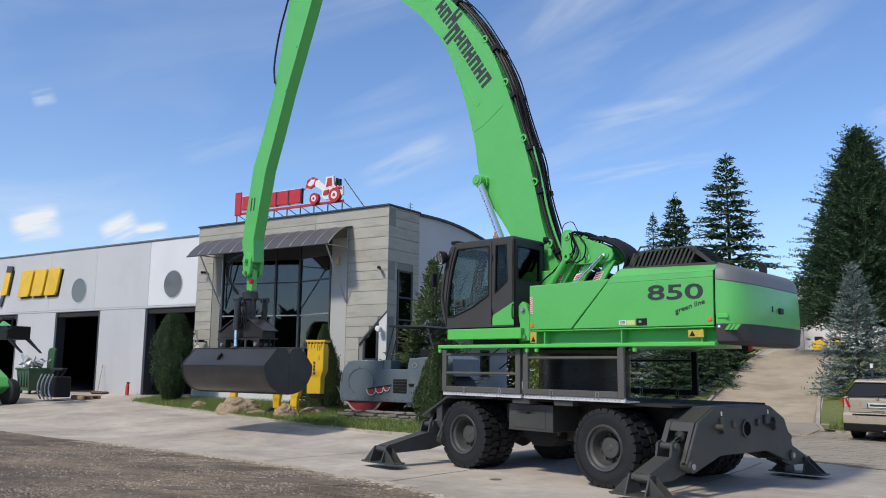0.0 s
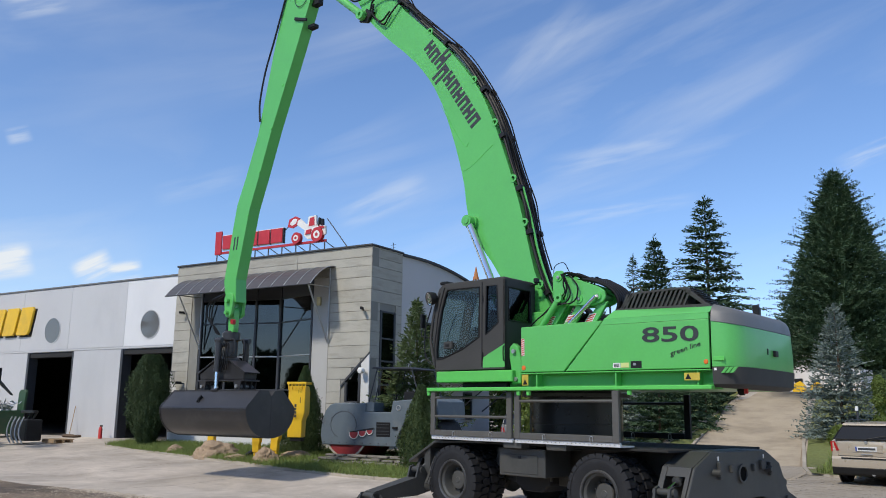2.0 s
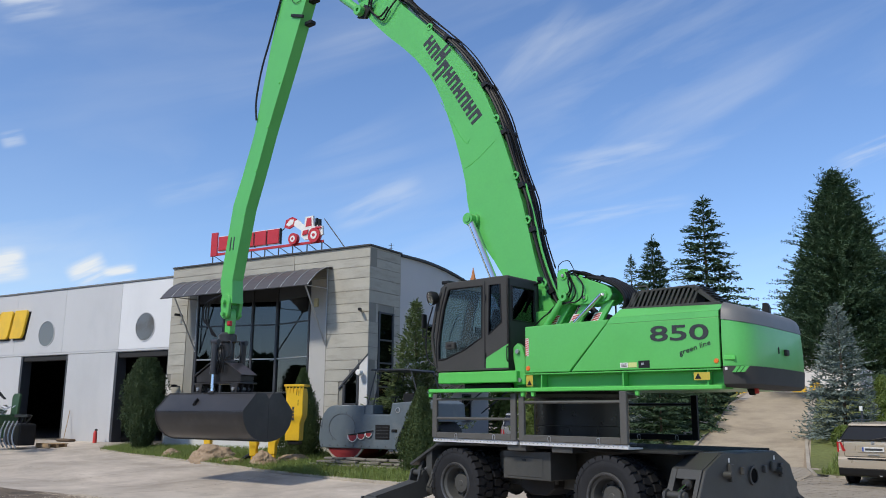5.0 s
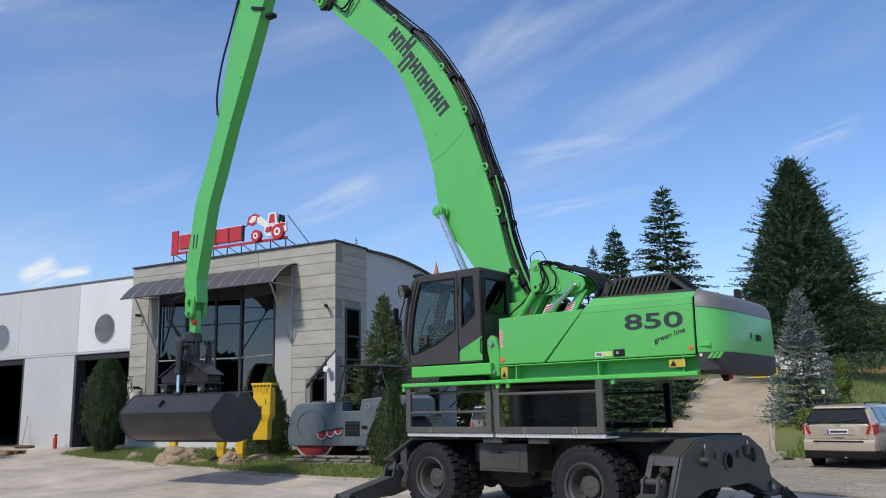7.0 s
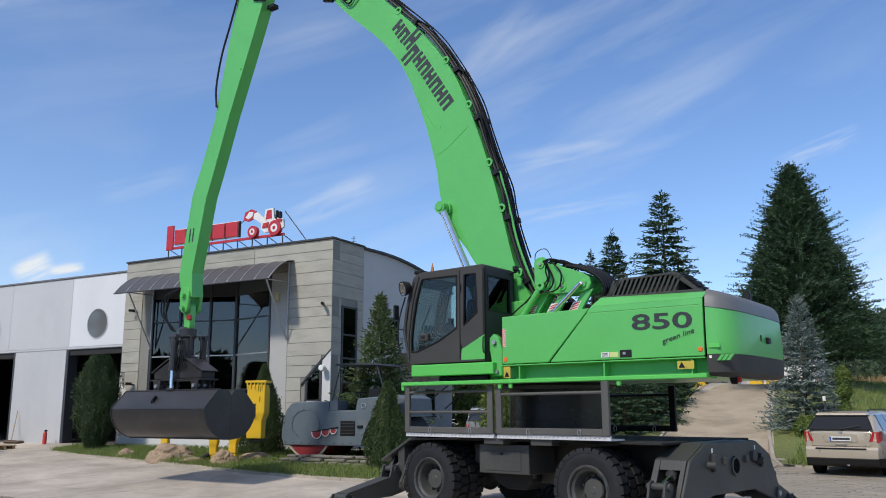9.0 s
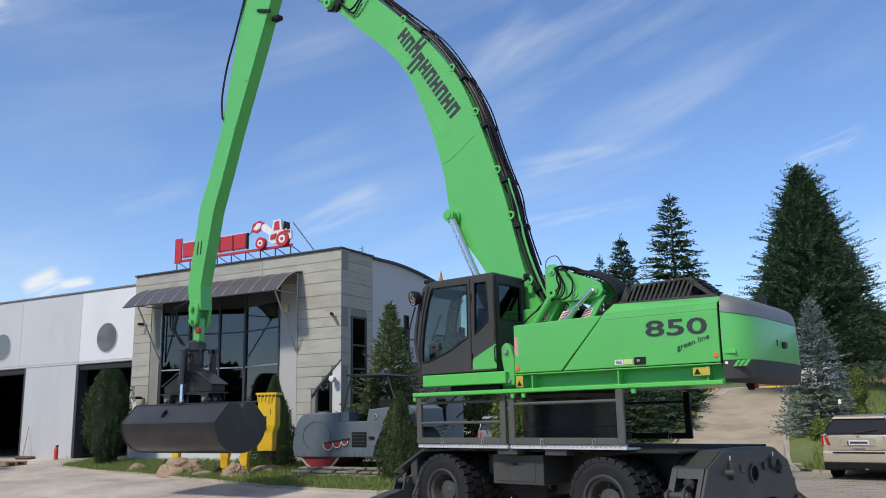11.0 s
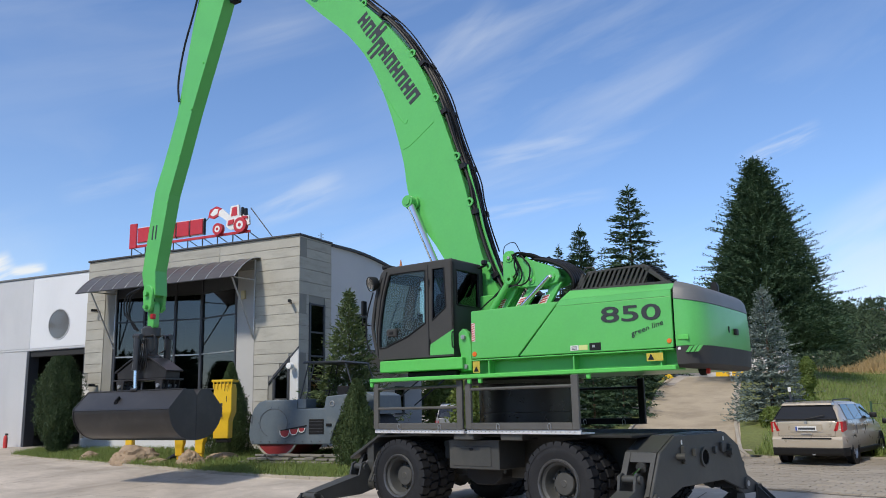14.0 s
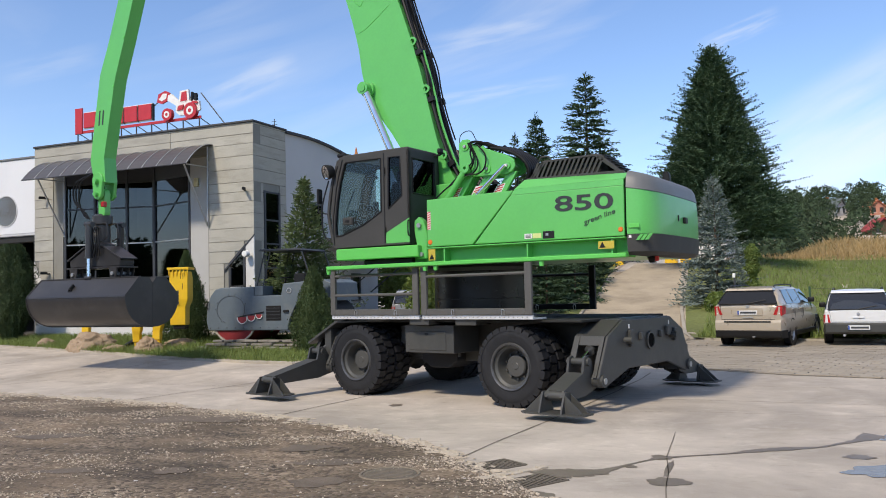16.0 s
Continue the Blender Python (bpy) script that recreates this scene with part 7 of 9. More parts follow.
# windscreen
bm = bmesh.new()
fr = [(-2.70, 2.98), (-2.78, 3.35), (-2.78, 3.55), (-2.69, 4.03), (-2.54, 4.44)]
loft([[(a, CY0 + 0.05, b) for a, b in fr] + [(a + 0.006, CY0 + 0.05, b) for a, b in fr[::-1]], [(a, CY1 - 0.05, b) for a, b in fr] + [(a + 0.006, CY1 - 0.05, b) for a, b in fr[::-1]]], bm)
part("windscreen", bm, CABGLASS, cab, "clear curved windscreen")
for y in (CY0 + 0.03, CY1 - 0.03):
    part("front_pillar", tube([(a, y, b) for a, b in fr], 0.035, 8), CABGREY, cab)
part("nose_panel", prism([(-2.63, 2.80), (-2.71, 2.98), (-2.66, 2.98), (-2.58, 2.80)], CY0 + 0.02, CY1 - 0.02), CABGREY, cab)
for pane in [o for o in cab.children if "pane" in o.name or "windscreen" in o.name]:
    pane.visible_shadow = False
# inside: seat, console, levers
part("floor_mat", box(-2.5, -0.98, CY0 + 0.06, CY1 - 0.06, 2.87, 2.9), INSIDE, cab)
part("back_shelf", box(-1.12, -0.97, CY0 + 0.1, CY1 - 0.1, 2.9, 3.6, 0.02), SEATCLOTH, cab)
part("far_lining", tube([(-1.5, CY1 - 0.08, 2.9), (-1.5, CY1 - 0.08, 4.4)], 0.05, 8, smooth=False), mat("grey_lining", (0.3, 0.3, 0.29), 0.8, vary=0.1), cab)
part("seat", box(-2.05, -1.45, -1.25, -0.72, 3.05, 3.25, 0.05, segments=2), SEATCLOTH, cab)
part("seat_back", prism([(-1.66, 3.2), (-1.44, 3.2), (-1.32, 3.95), (-1.46, 3.99)], -1.25, -0.72, bevel=0.04), SEATCLOTH, cab)
part("head_rest", box(-1.45, -1.33, -1.1, -0.84, 3.98, 4.2, 0.03), SEATCLOTH, cab)
part("console", prism([(-2.02, 3.3), (-1.95, 3.16), (-1.3, 3.2), (-1.3, 3.42), (-1.9, 3.46)], -1.36, -1.22, bevel=0.03), BLACK, cab)
part("lower_console", box(-1.8, -1.3, -1.34, -1.2, 2.9, 3.2, 0.03), INSIDE, cab)
part("sun_blind", prism([(-2.5, 4.3), (-2.36, 4.4), (-2.0, 4.4), (-2.0, 4.37), (-2.34, 4.36), (-2.47, 4.27)], CY0 + 0.12, CY1 - 0.12), SEATCLOTH, cab, "grey roller blind")
part("front_dash", prism([(-2.68, 2.98), (-2.4, 2.92), (-2.3, 3.3), (-2.42, 3.42), (-2.72, 3.4)], CY0 + 0.3, CY1 - 0.1, bevel=0.03), BLACK, cab)
part("wiper", tube([(-2.74, -0.97, 3.1), (-2.8, -0.9, 3.5), (-2.7, -0.75, 4.0)], 0.012, 6), BLACK, cab)
part("console", box(-1.9, -1.3, -0.73, -0.6, 3.2, 3.38, 0.03), BLACK, cab)
part("joystick", tube([(-1.86, -1.29, 3.36), (-1.9, -1.29, 3.5), (-1.92, -1.29, 3.56)], 0.025, 8), BLACK, cab)
part("steering_column", tube([(-2.3, -0.97, 2.9), (-2.12, -0.97, 3.5)], 0.05, 8, smooth=False), BLACK, cab)
wheel_bm = lathe([(0.17, -0.015), (0.2, -0.015), (0.2, 0.015), (0.17, 0.015), (0.17, -0.015)], 24, "z")
bmesh.ops.transform(wheel_bm, matrix=pose(-2.1, -0.97, 3.52, 0, 25, 0), verts=wheel_bm.verts[:])
part("steering_wheel", wheel_bm, BLACK, cab)
part("monitor", box(-2.3, -2.25, -0.72, -0.56, 3.5, 3.72, 0.01), BLACK, cab)
part("grab_handle", tube([(-2.2, CY0 + 0.07, 3.2), (-2.0, CY0 + 0.09, 3.3), (-1.7, CY0 + 0.07, 3.24)], 0.015, 6), BLACK, cab)
part("headliner", box(-2.2, -0.97, CY0 + 0.06, CY1 - 0.06, 4.38, 4.42), mat("pale_headliner", (0.35, 0.35, 0.34), 0.9, vary=0.1), cab)
# lamps, mirrors, grab rail outside
part("roof_lamp", box(-2.6, -2.4, CY0 + 0.05, CY0 + 0.3, 4.53, 4.6, 0.02), BLACK, cab)
lamp_head = part("front_lamp", lathe([(0.0, 0.1), (0.09, 0.08), (0.115, 0.0), (0.11, -0.03), (0.0, -0.03)], 24, center=(0, 0, 0)), BLACK, cab, "round black work lamp with chromed reflector", smooth=True)
lamp_head.matrix_basis = pose(-2.72, CY0 - 0.08, 4.25, 14, 0, -24) @ Matrix.Scale(1.25, 4)
part("reflector", lathe([(0.0, -0.012), (0.06, -0.02), (0.1, -0.034), (0.1, -0.03), (0.0, -0.03)], 24), CHROME, lamp_head, "chromed reflector", smooth=True)
part("bezel", lathe([(0.1, -0.03), (0.115, -0.03), (0.113, -0.04), (0.101, -0.04), (0.1, -0.03)], 24), BLACK, lamp_head)
part("mirror_arm", tube([(-2.76, CY0, 4.1), (-2.88, CY0 - 0.05, 3.6), (-2.87, CY0 - 0.04, 3.1), (-2.7, CY0, 2.9)], 0.014, 6), BLACK, cab)
part("mirror", box(-2.99, -2.94, CY0 - 0.1, CY0 + 0.04, 3.66, 3.95, 0.024, segments=3), BLACK, cab)
part("mirror_arm", tube([(-2.99, CY0 - 0.03, 3.64), (-2.99, CY0 - 0.03, 3.5), (-2.80, CY0 - 0.02, 3.46)], 0.012, 6), BLACK, cab)
part("camera_bracket", prism([(-0.95, 4.46), (-0.78, 4.5), (-0.78, 4.52), (-0.95, 4.5)], -0.62, -0.54, bevel=0.004), BLACK, cab)
part("rear_lamp", box(-0.84, -0.75, -0.64, -0.52, 4.52, 4.62, 0.02), BLACK, cab)
part("hook_handle", tube([(-0.93, CY0 + 0.02, 2.95), (-0.93, CY0 - 0.04, 2.97), (-0.93, CY0 - 0.04, 3.2), (-0.93, CY0 + 0.02, 3.22)], 0.012, 6), BLACK, cab)

# grab
GX = UP @ pose(-11.57, 0, 0, 0, 0, 5.0)
grab = part("grab_bridge", prism([(-0.9, 2.78), (0.9, 2.78), (0.92, 2.96), (0.33, 3.28), (-0.33, 3.28), (-0.92, 2.96)], -0.24, 0.24, bevel=0.02), GRABGREY, handler, "dark grey clamshell grab hanging from stick", GX)
part("bridge_flange", box(-0.98, 0.98, -0.3, 0.3, 2.74, 2.78, 0.006), GRABGREY, grab)
part("bridge_edge", prism([(-0.96, 2.95), (-0.34, 3.29), (0.34, 3.29), (0.96, 2.95), (0.99, 2.98), (0.36, 3.32), (-0.36, 3.32), (-0.99, 2.98)], -0.28, 0.28, bevel=0.004), GRABGREY, grab)
part("rotator", lathe([(0, 3.28), (0.30, 3.28), (0.30, 3.36), (0.2, 3.42), (0.2, 3.86), (0.25, 3.9), (0.25, 4.1), (0.18, 4.16), (0, 4.16)], 24, "z", center=(0.03, 0, 0)), GRABGREY, grab, smooth=True)
for x0 in (-0.72, 0.72):
    for y in (-0.3, -0.12, 0.1, 0.26):
        part("hinge_ear", prism([(x0 - 0.1, 2.47), (x0 + 0.1, 2.47), (x0 + 0.15, 2.75), (x0 - 0.15, 2.75)], y, y + 0.04, bevel=0.01), GRABGREY, grab)
    part("hinge_pin", rod((x0, -0.34, 2.6), (x0, 0.34, 2.6), 0.05, 12), STEEL, grab, smooth=True)
for x0, y, sx in ((-0.06, -0.36, -1), (0.26, 0.36, 1)):
    part("grab_ram", rod((x0 + 0.02, y, 3.86), (x0 - 0.03 * sx, y * 1.08, 3.06), 0.09, 16), GRABGREY, grab, smooth=True)
    part("ram_gland", rod((x0 - 0.03 * sx, y * 1.08, 3.06), (x0 - 0.032 * sx, y * 1.09, 3.0), 0.1, 16), GRABGREY, grab, smooth=True)
    part("ram_rod", rod((x0 - 0.03 * sx, y * 1.09, 3.0), (x0 - 0.06 * sx, y * 1.15, 2.5), 0.05, 12), CHROME, grab, "chromed ram rod", smooth=True)
    part("ram_foot", rod((x0 - 0.06 * sx - 0.12, y * 1.15, 2.5), (x0 - 0.06 * sx + 0.12, y * 1.15, 2.5), 0.06, 12), GRABGREY, grab, smooth=True)
    part("ram_head", rod((x0 - 0.1, y, 3.88), (x0 + 0.14, y, 3.88), 0.075, 12), GRABGREY, grab, smooth=True)
for x0, y in ((-0.26, -0.2), (-0.3, 0.1), (0.3, -0.2), (0.34, 0.1)):
    part("hose_guard", tube([(x0 * 0.8, y, 3.9), (x0 * 1.3, y, 3.88), (x0 * 1.4, y, 3.55), (x0 * 0.8, y, 3.45)], 0.018, 6), GRABGREY, grab)
for k in range(4):
    part("grab_hose", tube([(-0.12 + 0.1 * k, -0.22, 3.8), (0.12 + 0.06 * k, -0.34, 3.6), (0.08 + 0.08 * k, -0.36, 3.25), (0.0 + 0.1 * k, -0.34, 3.05)], 0.018, 6), HOSE, grab)


def half_shell(side):
    """One jaw of the clamshell, curved, with closed ends; side: -1 or 1 across its opening."""
    prof = [(0.003, 1.25), (0.14, 1.252), (0.28, 1.275), (0.42, 1.32), (0.53, 1.375), (0.63, 1.45), (0.72, 1.55), (0.79, 1.66), (0.84, 1.78), (0.865, 1.9), (0.87, 2.0), (0.85, 2.05), (0.44, 2.47), (0.12, 2.47), (0.003, 2.33)]
    L = 1.76
    own = bmesh.new()
    prism([(side * a, b) for a, b in prof], -L, L, "x", bm=own)
    jaw = part("jaw", own, GRABGREY, grab, "dark grey curved grab jaw", smooth=True)
    for x in (-L - 0.02, L - 0.01):
        part("end_plate", prism([(side * (a * 1.02 if a > 0.01 else a), 1.9 + (b - 1.9) * 1.02) for a, b in prof], x, x + 0.03, "x"), GRABGREY, jaw)
    part("cutting_edge", prism([(side * 0.003, 1.225), (side * 0.24, 1.24), (side * 0.24, 1.26), (side * 0.003, 1.25)], -L, L, "x"), GREY, jaw)
    part("crease_weld", rod((-L, side * 0.872, 2.0), (L, side * 0.872, 2.0), 0.008, 6), GRABGREY, jaw)
    part("lip", box(-L, L, side * 0.40 - 0.05, side * 0.40 + 0.05, 2.465, 2.50, 0.006), GRABGREY, jaw)
    part("lug", prism([(side * 0.58, 2.27), (side * 0.70, 2.15), (side * 0.76, 2.26), (side * 0.66, 2.36)], -0.33, -0.27, "x", bevel=0.01), BLACK, jaw)
    part("lug_ring", lathe([(0.03, -0.02), (0.055, -0.02), (0.055, 0.02), (0.03, 0.02), (0.03, -0.02)], 14, center=(-0.3, side * 0.74, 2.18)), BLACK, jaw)
    return jaw


half_shell(-1)
half_shell(1)
# stick end: fork, link and tail lamp
def capsule(x, za, ra, zb, rb):
    """A lug outline: two round ends, za above zb."""
    ring = [(x + ra * math.cos(radians(k * 22.5)), za + ra * math.sin(radians(k * 22.5))) for k in range(9)]
    return ring + [(x + rb * math.cos(radians(180 + k * 22.5)), zb + rb * math.sin(radians(180 + k * 22.5))) for k in range(9)]


fork = upper("stick_fork", prism(capsule(-11.42, 5.02, 0.21, 4.68, 0.16), -0.25, -0.15, bevel=0.015), GREEN, "green fork with pins")
part("fork_plate", prism(capsule(-11.42, 5.02, 0.21, 4.68, 0.16), 0.12, 0.22, bevel=0.015), GREEN, fork)
part("link", prism(capsule(-11.42, 4.68, 0.14, 4.2, 0.13), -0.12, 0.06, bevel=0.015), GREEN, fork)
part("fork_pin", rod((-11.42, -0.34, 4.66), (-11.42, 0.3, 4.66), 0.06, 14), GREEN, fork, smooth=True)
part("fork_pin", rod((-11.42, -0.34, 5.0), (-11.42, 0.3, 5.0), 0.07, 14), GREEN, fork, smooth=True)
part("tail_lamp", box(-11.3, -11.18, -0.24, -0.12, 4.32, 4.46, 0.02), CARRED, fork, "small red lamp")
for k in range(3):
    part("hose", tube([(-11.6, -0.25, 5.2), (-12.0 - 0.12 * k, -0.3, 5.0), (-12.1 - 0.1 * k, -0.3, 4.55), (-11.95, -0.25, 4.15 + 0.05 * k), (-11.8, -0.2, 4.05)], 0.024, 6), HOSE, fork)


# ---- planting ----
def conifer(name, x, y, top, radius, material, label, seed, whorl=0.4, limbs=11, layered=0.3, droop=0.25, lift=0.1, skirt=0.06, spray=0.3, bulge=0.85, base=None, group="", fill=0):
    """A spruce: tapered trunk, limbs in loose whorls, each a drooping spine set with flat needle sprays."""
    rg = np.random.default_rng(seed)
    z0 = height(x, y) if base is None else base
    H = top - z0
    tree = thing(name, pose(x, y, z0 - 0.05), label, "tree", group)
    part("trunk", tube([(0, 0, -0.1), (0.02, 0.01, H * 0.5), (0, 0, H * 0.985)], lambda t: max(0.012, 0.013 * H * (1 - t) ** 0.9 + 0.01), 8), BARK, tree)
    V, Fc = [], []
    choice = (0.55, 0.8, 0.95, 1.02, 1.1) if layered > 0.2 else (0.75, 0.88, 0.97, 1.0, 1.06)

    def leaf(p, d, length, width, roll):
        w = np.cross(d, (0.0, 0.0, 1.0))
        w = w / (np.linalg.norm(w) + 1e-6)
        up = np.cross(w, d)
        w = (w * math.cos(roll) + up * math.sin(roll)) * width
        b = len(V)
        V.extend((tuple(p - w * 0.35), tuple(p + d * length * 0.55 - w), tuple(p + d * length), tuple(p + d * length * 0.5 + w)))
        Fc.append((b, b + 1, b + 2, b + 3))

    z = H * skirt
    while z < H * 0.97:
        t = (z - H * skirt) / (H * (1 - skirt))
        reach = radius * (1 - t) ** bulge
        n = max(4, int(limbs * (0.55 + 0.45 * (1 - t))))
        turn = rg.uniform(0, 6.28)
        bias = rg.uniform(0.85, 1.12) if layered > 0.2 else rg.uniform(0.96, 1.03)
        for k in range(n):
            az = turn + 2 * math.pi * (k + rg.uniform(-0.4, 0.4)) / n
            L = reach * bias * rg.choice(choice) * rg.uniform(0.92, 1.08) + 0.06
            zz = z + rg.normal(0, 1) * whorl * (1 - layered) * (0.8 if layered > 0.2 else 1.2)
            zz = min(zz, H * 0.96)
            out = np.array((math.cos(az), math.sin(az), 0.0))
            side = np.array((-math.sin(az), math.cos(az), 0.0))
            rise = lift + 0.55 * t ** 1.5 + rg.normal(0, 0.07)
            steps_n = max(3, int(L / (spray * 0.5)))
            for j in range(steps_n):
                u = (j + 0.6) / steps_n
                if u < 0.12:
                    continue
                slope = rise - 2 * droop * u + (0.7 * (u - 0.7) if u > 0.7 else 0)
                p = out * L * u + np.array((0, 0, zz + L * (rise * u - droop * u * u + (0.35 * (u - 0.7) ** 2 if u > 0.7 else 0))))
                f = out + np.array((0, 0, slope))
                f /= np.linalg.norm(f)
                fan = spray * (0.55 + 1.1 * (1 - u) * min(1.0, L / 1.6)) * rg.uniform(0.75, 1.25)
                for s in (-1, 1):
                    d = f * rg.uniform(0.5, 0.9) + side * s * rg.uniform(0.55, 1.0) + np.array((0, 0, rg.uniform(-0.4, 0.1)))
                    d /= np.linalg.norm(d)
                    leaf(p, d, fan, fan * 0.2, rg.uniform(-0.9, 0.9))
                    if fan > 0.25:
                        for q in (0.4, 0.75):
                            d2 = d * 0.7 + f * rg.uniform(0.2, 0.8) + np.array((0, 0, rg.uniform(-0.5, 0.2)))
                            d2 /= np.linalg.norm(d2)
                            leaf(p + d * fan * q, d2, fan * 0.55, fan * 0.12, rg.uniform(-1, 1))
                leaf(p, np.array((f[0] * 0.4, f[1] * 0.4, -0.7)), spray * rg.uniform(0.3, 0.6), spray * 0.12, rg.uniform(-1.5, 1.5))
            tip = out * L + np.array((0, 0, zz + L * (rise - droop + 0.03)))
            leaf(tip - out * spray * 0.4, out * 0.75 + np.array((0, 0, 0.5)), spray * 0.6, spray * 0.14, rg.uniform(-0.5, 0.5))
        z += whorl * (0.55 + 0.45 * (1 - t)) * rg.uniform(0.8, 1.2)
    for k in range(fill):
        t = 1 - math.sqrt(rg.random()) * 0.98
        az = rg.uniform(0, 6.283)
        lump = 0.88 + 0.25 * noise.noise((math.cos(az) * 2.1 + seed, math.sin(az) * 2.1, t * H * 0.9)) + 0.14 * noise.noise((math.cos(az) * 6, math.sin(az) * 6 + seed, t * H * 2.5))
        r = radius * (1 - t) ** bulge * lump * rg.uniform(0.6, 1.0)
        out = np.array((math.cos(az), math.sin(az), 0.0))
        d = out * rg.uniform(0.5, 1.0) + rg.normal(0, 0.35, 3) + np.array((0, 0, 0.15 + 0.4 * t))
        d /= np.linalg.norm(d)
        leaf(out * r + np.array((0, 0, H * (skirt + (1 - skirt) * t) - 0.1 * r)), d, spray * rg.uniform(0.5, 1.1), spray * 0.13, rg.uniform(-1.5, 1.5))
    for k in range(16):
        az = rg.uniform(0, 6.28)
        leaf(np.array((0, 0, H * rg.uniform(0.93, 0.985))), np.array((math.cos(az) * 0.45, math.sin(az) * 0.45, 0.85)), spray * rg.uniform(0.5, 1.0), spray * 0.1, rg.uniform(-1, 1))
    leaf(np.array((0, 0, H * 0.96)), np.array((0.02, 0.0, 1.0)), H * 0.045, 0.05, 0.0)
    raw("crown", V, Fc, material, tree)
    return tree


def leafy(name, x, y, h, profile, material, label, seed, count, size, category="shrub", base=None, lean=0.0, upright=True):
    """A dense shrub: a stem, a dark core and very many small leaf sprays over lumps."""
    rg = np.random.default_rng(seed)
    z0 = height(x, y) if base is None else base
    bush = thing(name, pose(x, y, z0 - 0.03), label, category)
    part("stem", tube([(0, 0, 0), (0.02, 0, h * 0.3), (0, 0, h * 0.8)], lambda t: 0.05 * (1 - 0.8 * t), 6), BARK, bush)
    core = []
    for k in range(11):
        u = k / 10
        r = profile(u) * 0.70
        core.append([(r * math.cos(2 * math.pi * i / 14) * (1 + 0.12 * math.sin(3 * i + k)) + lean * u, r * math.sin(2 * math.pi * i / 14), 0.02 + h * u * 0.97) for i in range(14)])
    part("inner_crown", loft(core), material, bush)
    V, Fc = [], []
    for k in range(count):
        u = rg.random() ** 0.9
        a = rg.uniform(0, 6.283)
        r = profile(u)
        lump = 0.97 + 0.34 * noise.noise((math.cos(a) * 2.2, math.sin(a) * 2.2, u * h * 1.3 + seed)) + 0.3 * noise.noise((math.cos(a) * 5, math.sin(a) * 5, u * h * 1.8 + seed)) + 0.16 * noise.noise((math.cos(a) * 11, math.sin(a) * 11, u * h * 4 + seed))
        r = r * lump * rg.uniform(0.76, 1.06)
        if rg.random() < 0.07:
            r *= rg.uniform(1.05, 1.22)
        p = np.array((r * math.cos(a) + lean * u, r * math.sin(a), h * u))
        out = np.array((math.cos(a), math.sin(a), 0.0))
        d = (out * rg.uniform(0.2, 0.7) + np.array((rg.normal(0, 0.3), rg.normal(0, 0.3), rg.uniform(0.5, 1.0)))) if upright else rg.normal(0, 1, 3)
        d = d / np.linalg.norm(d)
        w = np.cross(d, out + rg.normal(0, 0.4, 3))
        w = w / (np.linalg.norm(w) + 1e-6) * size * 0.33
        s = size * rg.uniform(0.6, 1.3)
        b = len(V)
        V += [tuple(p - d * s * 0.3), tuple(p + d * s * 0.3 + w), tuple(p + d * s), tuple(p + d * s * 0.3 - w)]
        Fc.append((b, b + 1, b + 2, b + 3))
    raw("leaves", V, Fc, material, bush)
    return bush


conifer("spruce_tree", -1.46, 34.5, 14.96, 4.55, NEEDLE, "tall dark green broad spruce on the slope", 1, whorl=0.34, limbs=26, layered=0.15, droop=0.26, lift=0.42, skirt=0.13, spray=0.26, bulge=0.84, group="spruces on the slope", fill=42000)
conifer("spruce_tree", -10.39, 42.8, 16.66, 4.6, NEEDLE, "slender dark spruce with open layered limbs", 2, whorl=0.85, limbs=18, layered=0.85, droop=0.3, lift=0.1, spray=0.42, group="spruces on the slope", fill=900)
conifer("spruce_tree", -13.95, 42.8, 14.1, 3.3, NEEDLE, "slender dark spruce behind the handler", 3, whorl=0.55, limbs=17, layered=0.6, droop=0.28, spray=0.4, group="spruces on the slope", fill=3500)
conifer("spruce_tree", -15.75, 43.5, 13.2, 2.3, NEEDLE, "thin young spruce behind the handler", 4, whorl=0.6, limbs=10, layered=0.6, droop=0.25, spray=0.35, group="spruces on the slope")
conifer("spruce_tree", -18.9, 41, 11.2, 1.8, NEEDLE_L, "pale young spruce behind the handler", 14, whorl=0.6, limbs=9, layered=0.7, droop=0.2, spray=0.35, group="spruces on the slope")
conifer("blue_spruce", -0.45, 22.3, 6.35, 1.9, NEEDLE_B, "blue-grey spruce beside the ramp", 5, whorl=0.34, limbs=15, layered=0.7, droop=0.12, lift=0.12, skirt=0.02, spray=0.22, bulge=0.85, fill=2600)
conifer("spruce_tree", -6.9, 20.5, 4.4, 1.6, NEEDLE, "dark low spruce beside the ramp", 6, whorl=0.32, limbs=13, layered=0.7, droop=0.14, skirt=0.02, spray=0.28)
conifer("blue_spruce", -8.9, 21.5, 5.0, 1.7, NEEDLE_B, "blue-grey low spruce on the bank", 7, whorl=0.34, limbs=13, layered=0.6, droop=0.15, skirt=0.02, spray=0.28)
conifer("spruce_tree", -7.9, 24.5, 5.6, 1.8, NEEDLE, "dark spruce on the bank beside the ramp", 8, whorl=0.36, limbs=14, layered=0.4, droop=0.22, skirt=0.02, fill=2500)
conifer("spruce_tree", -11.4, 26.5, 7.0, 2.3, NEEDLE, "dark spruce on the bank beside the ramp", 9, whorl=0.42, limbs=14, layered=0.4, droop=0.22, skirt=0.02)
conifer("young_spruce", -11.97, 10.55, 5.8, 1.75, NEEDLE_L, "green young spruce with layered limbs in the grass island", 10, whorl=0.27, limbs=17, layered=0.75, droop=0.08, lift=0.22, skirt=0.08, spray=0.26, bulge=1.05, fill=2500)
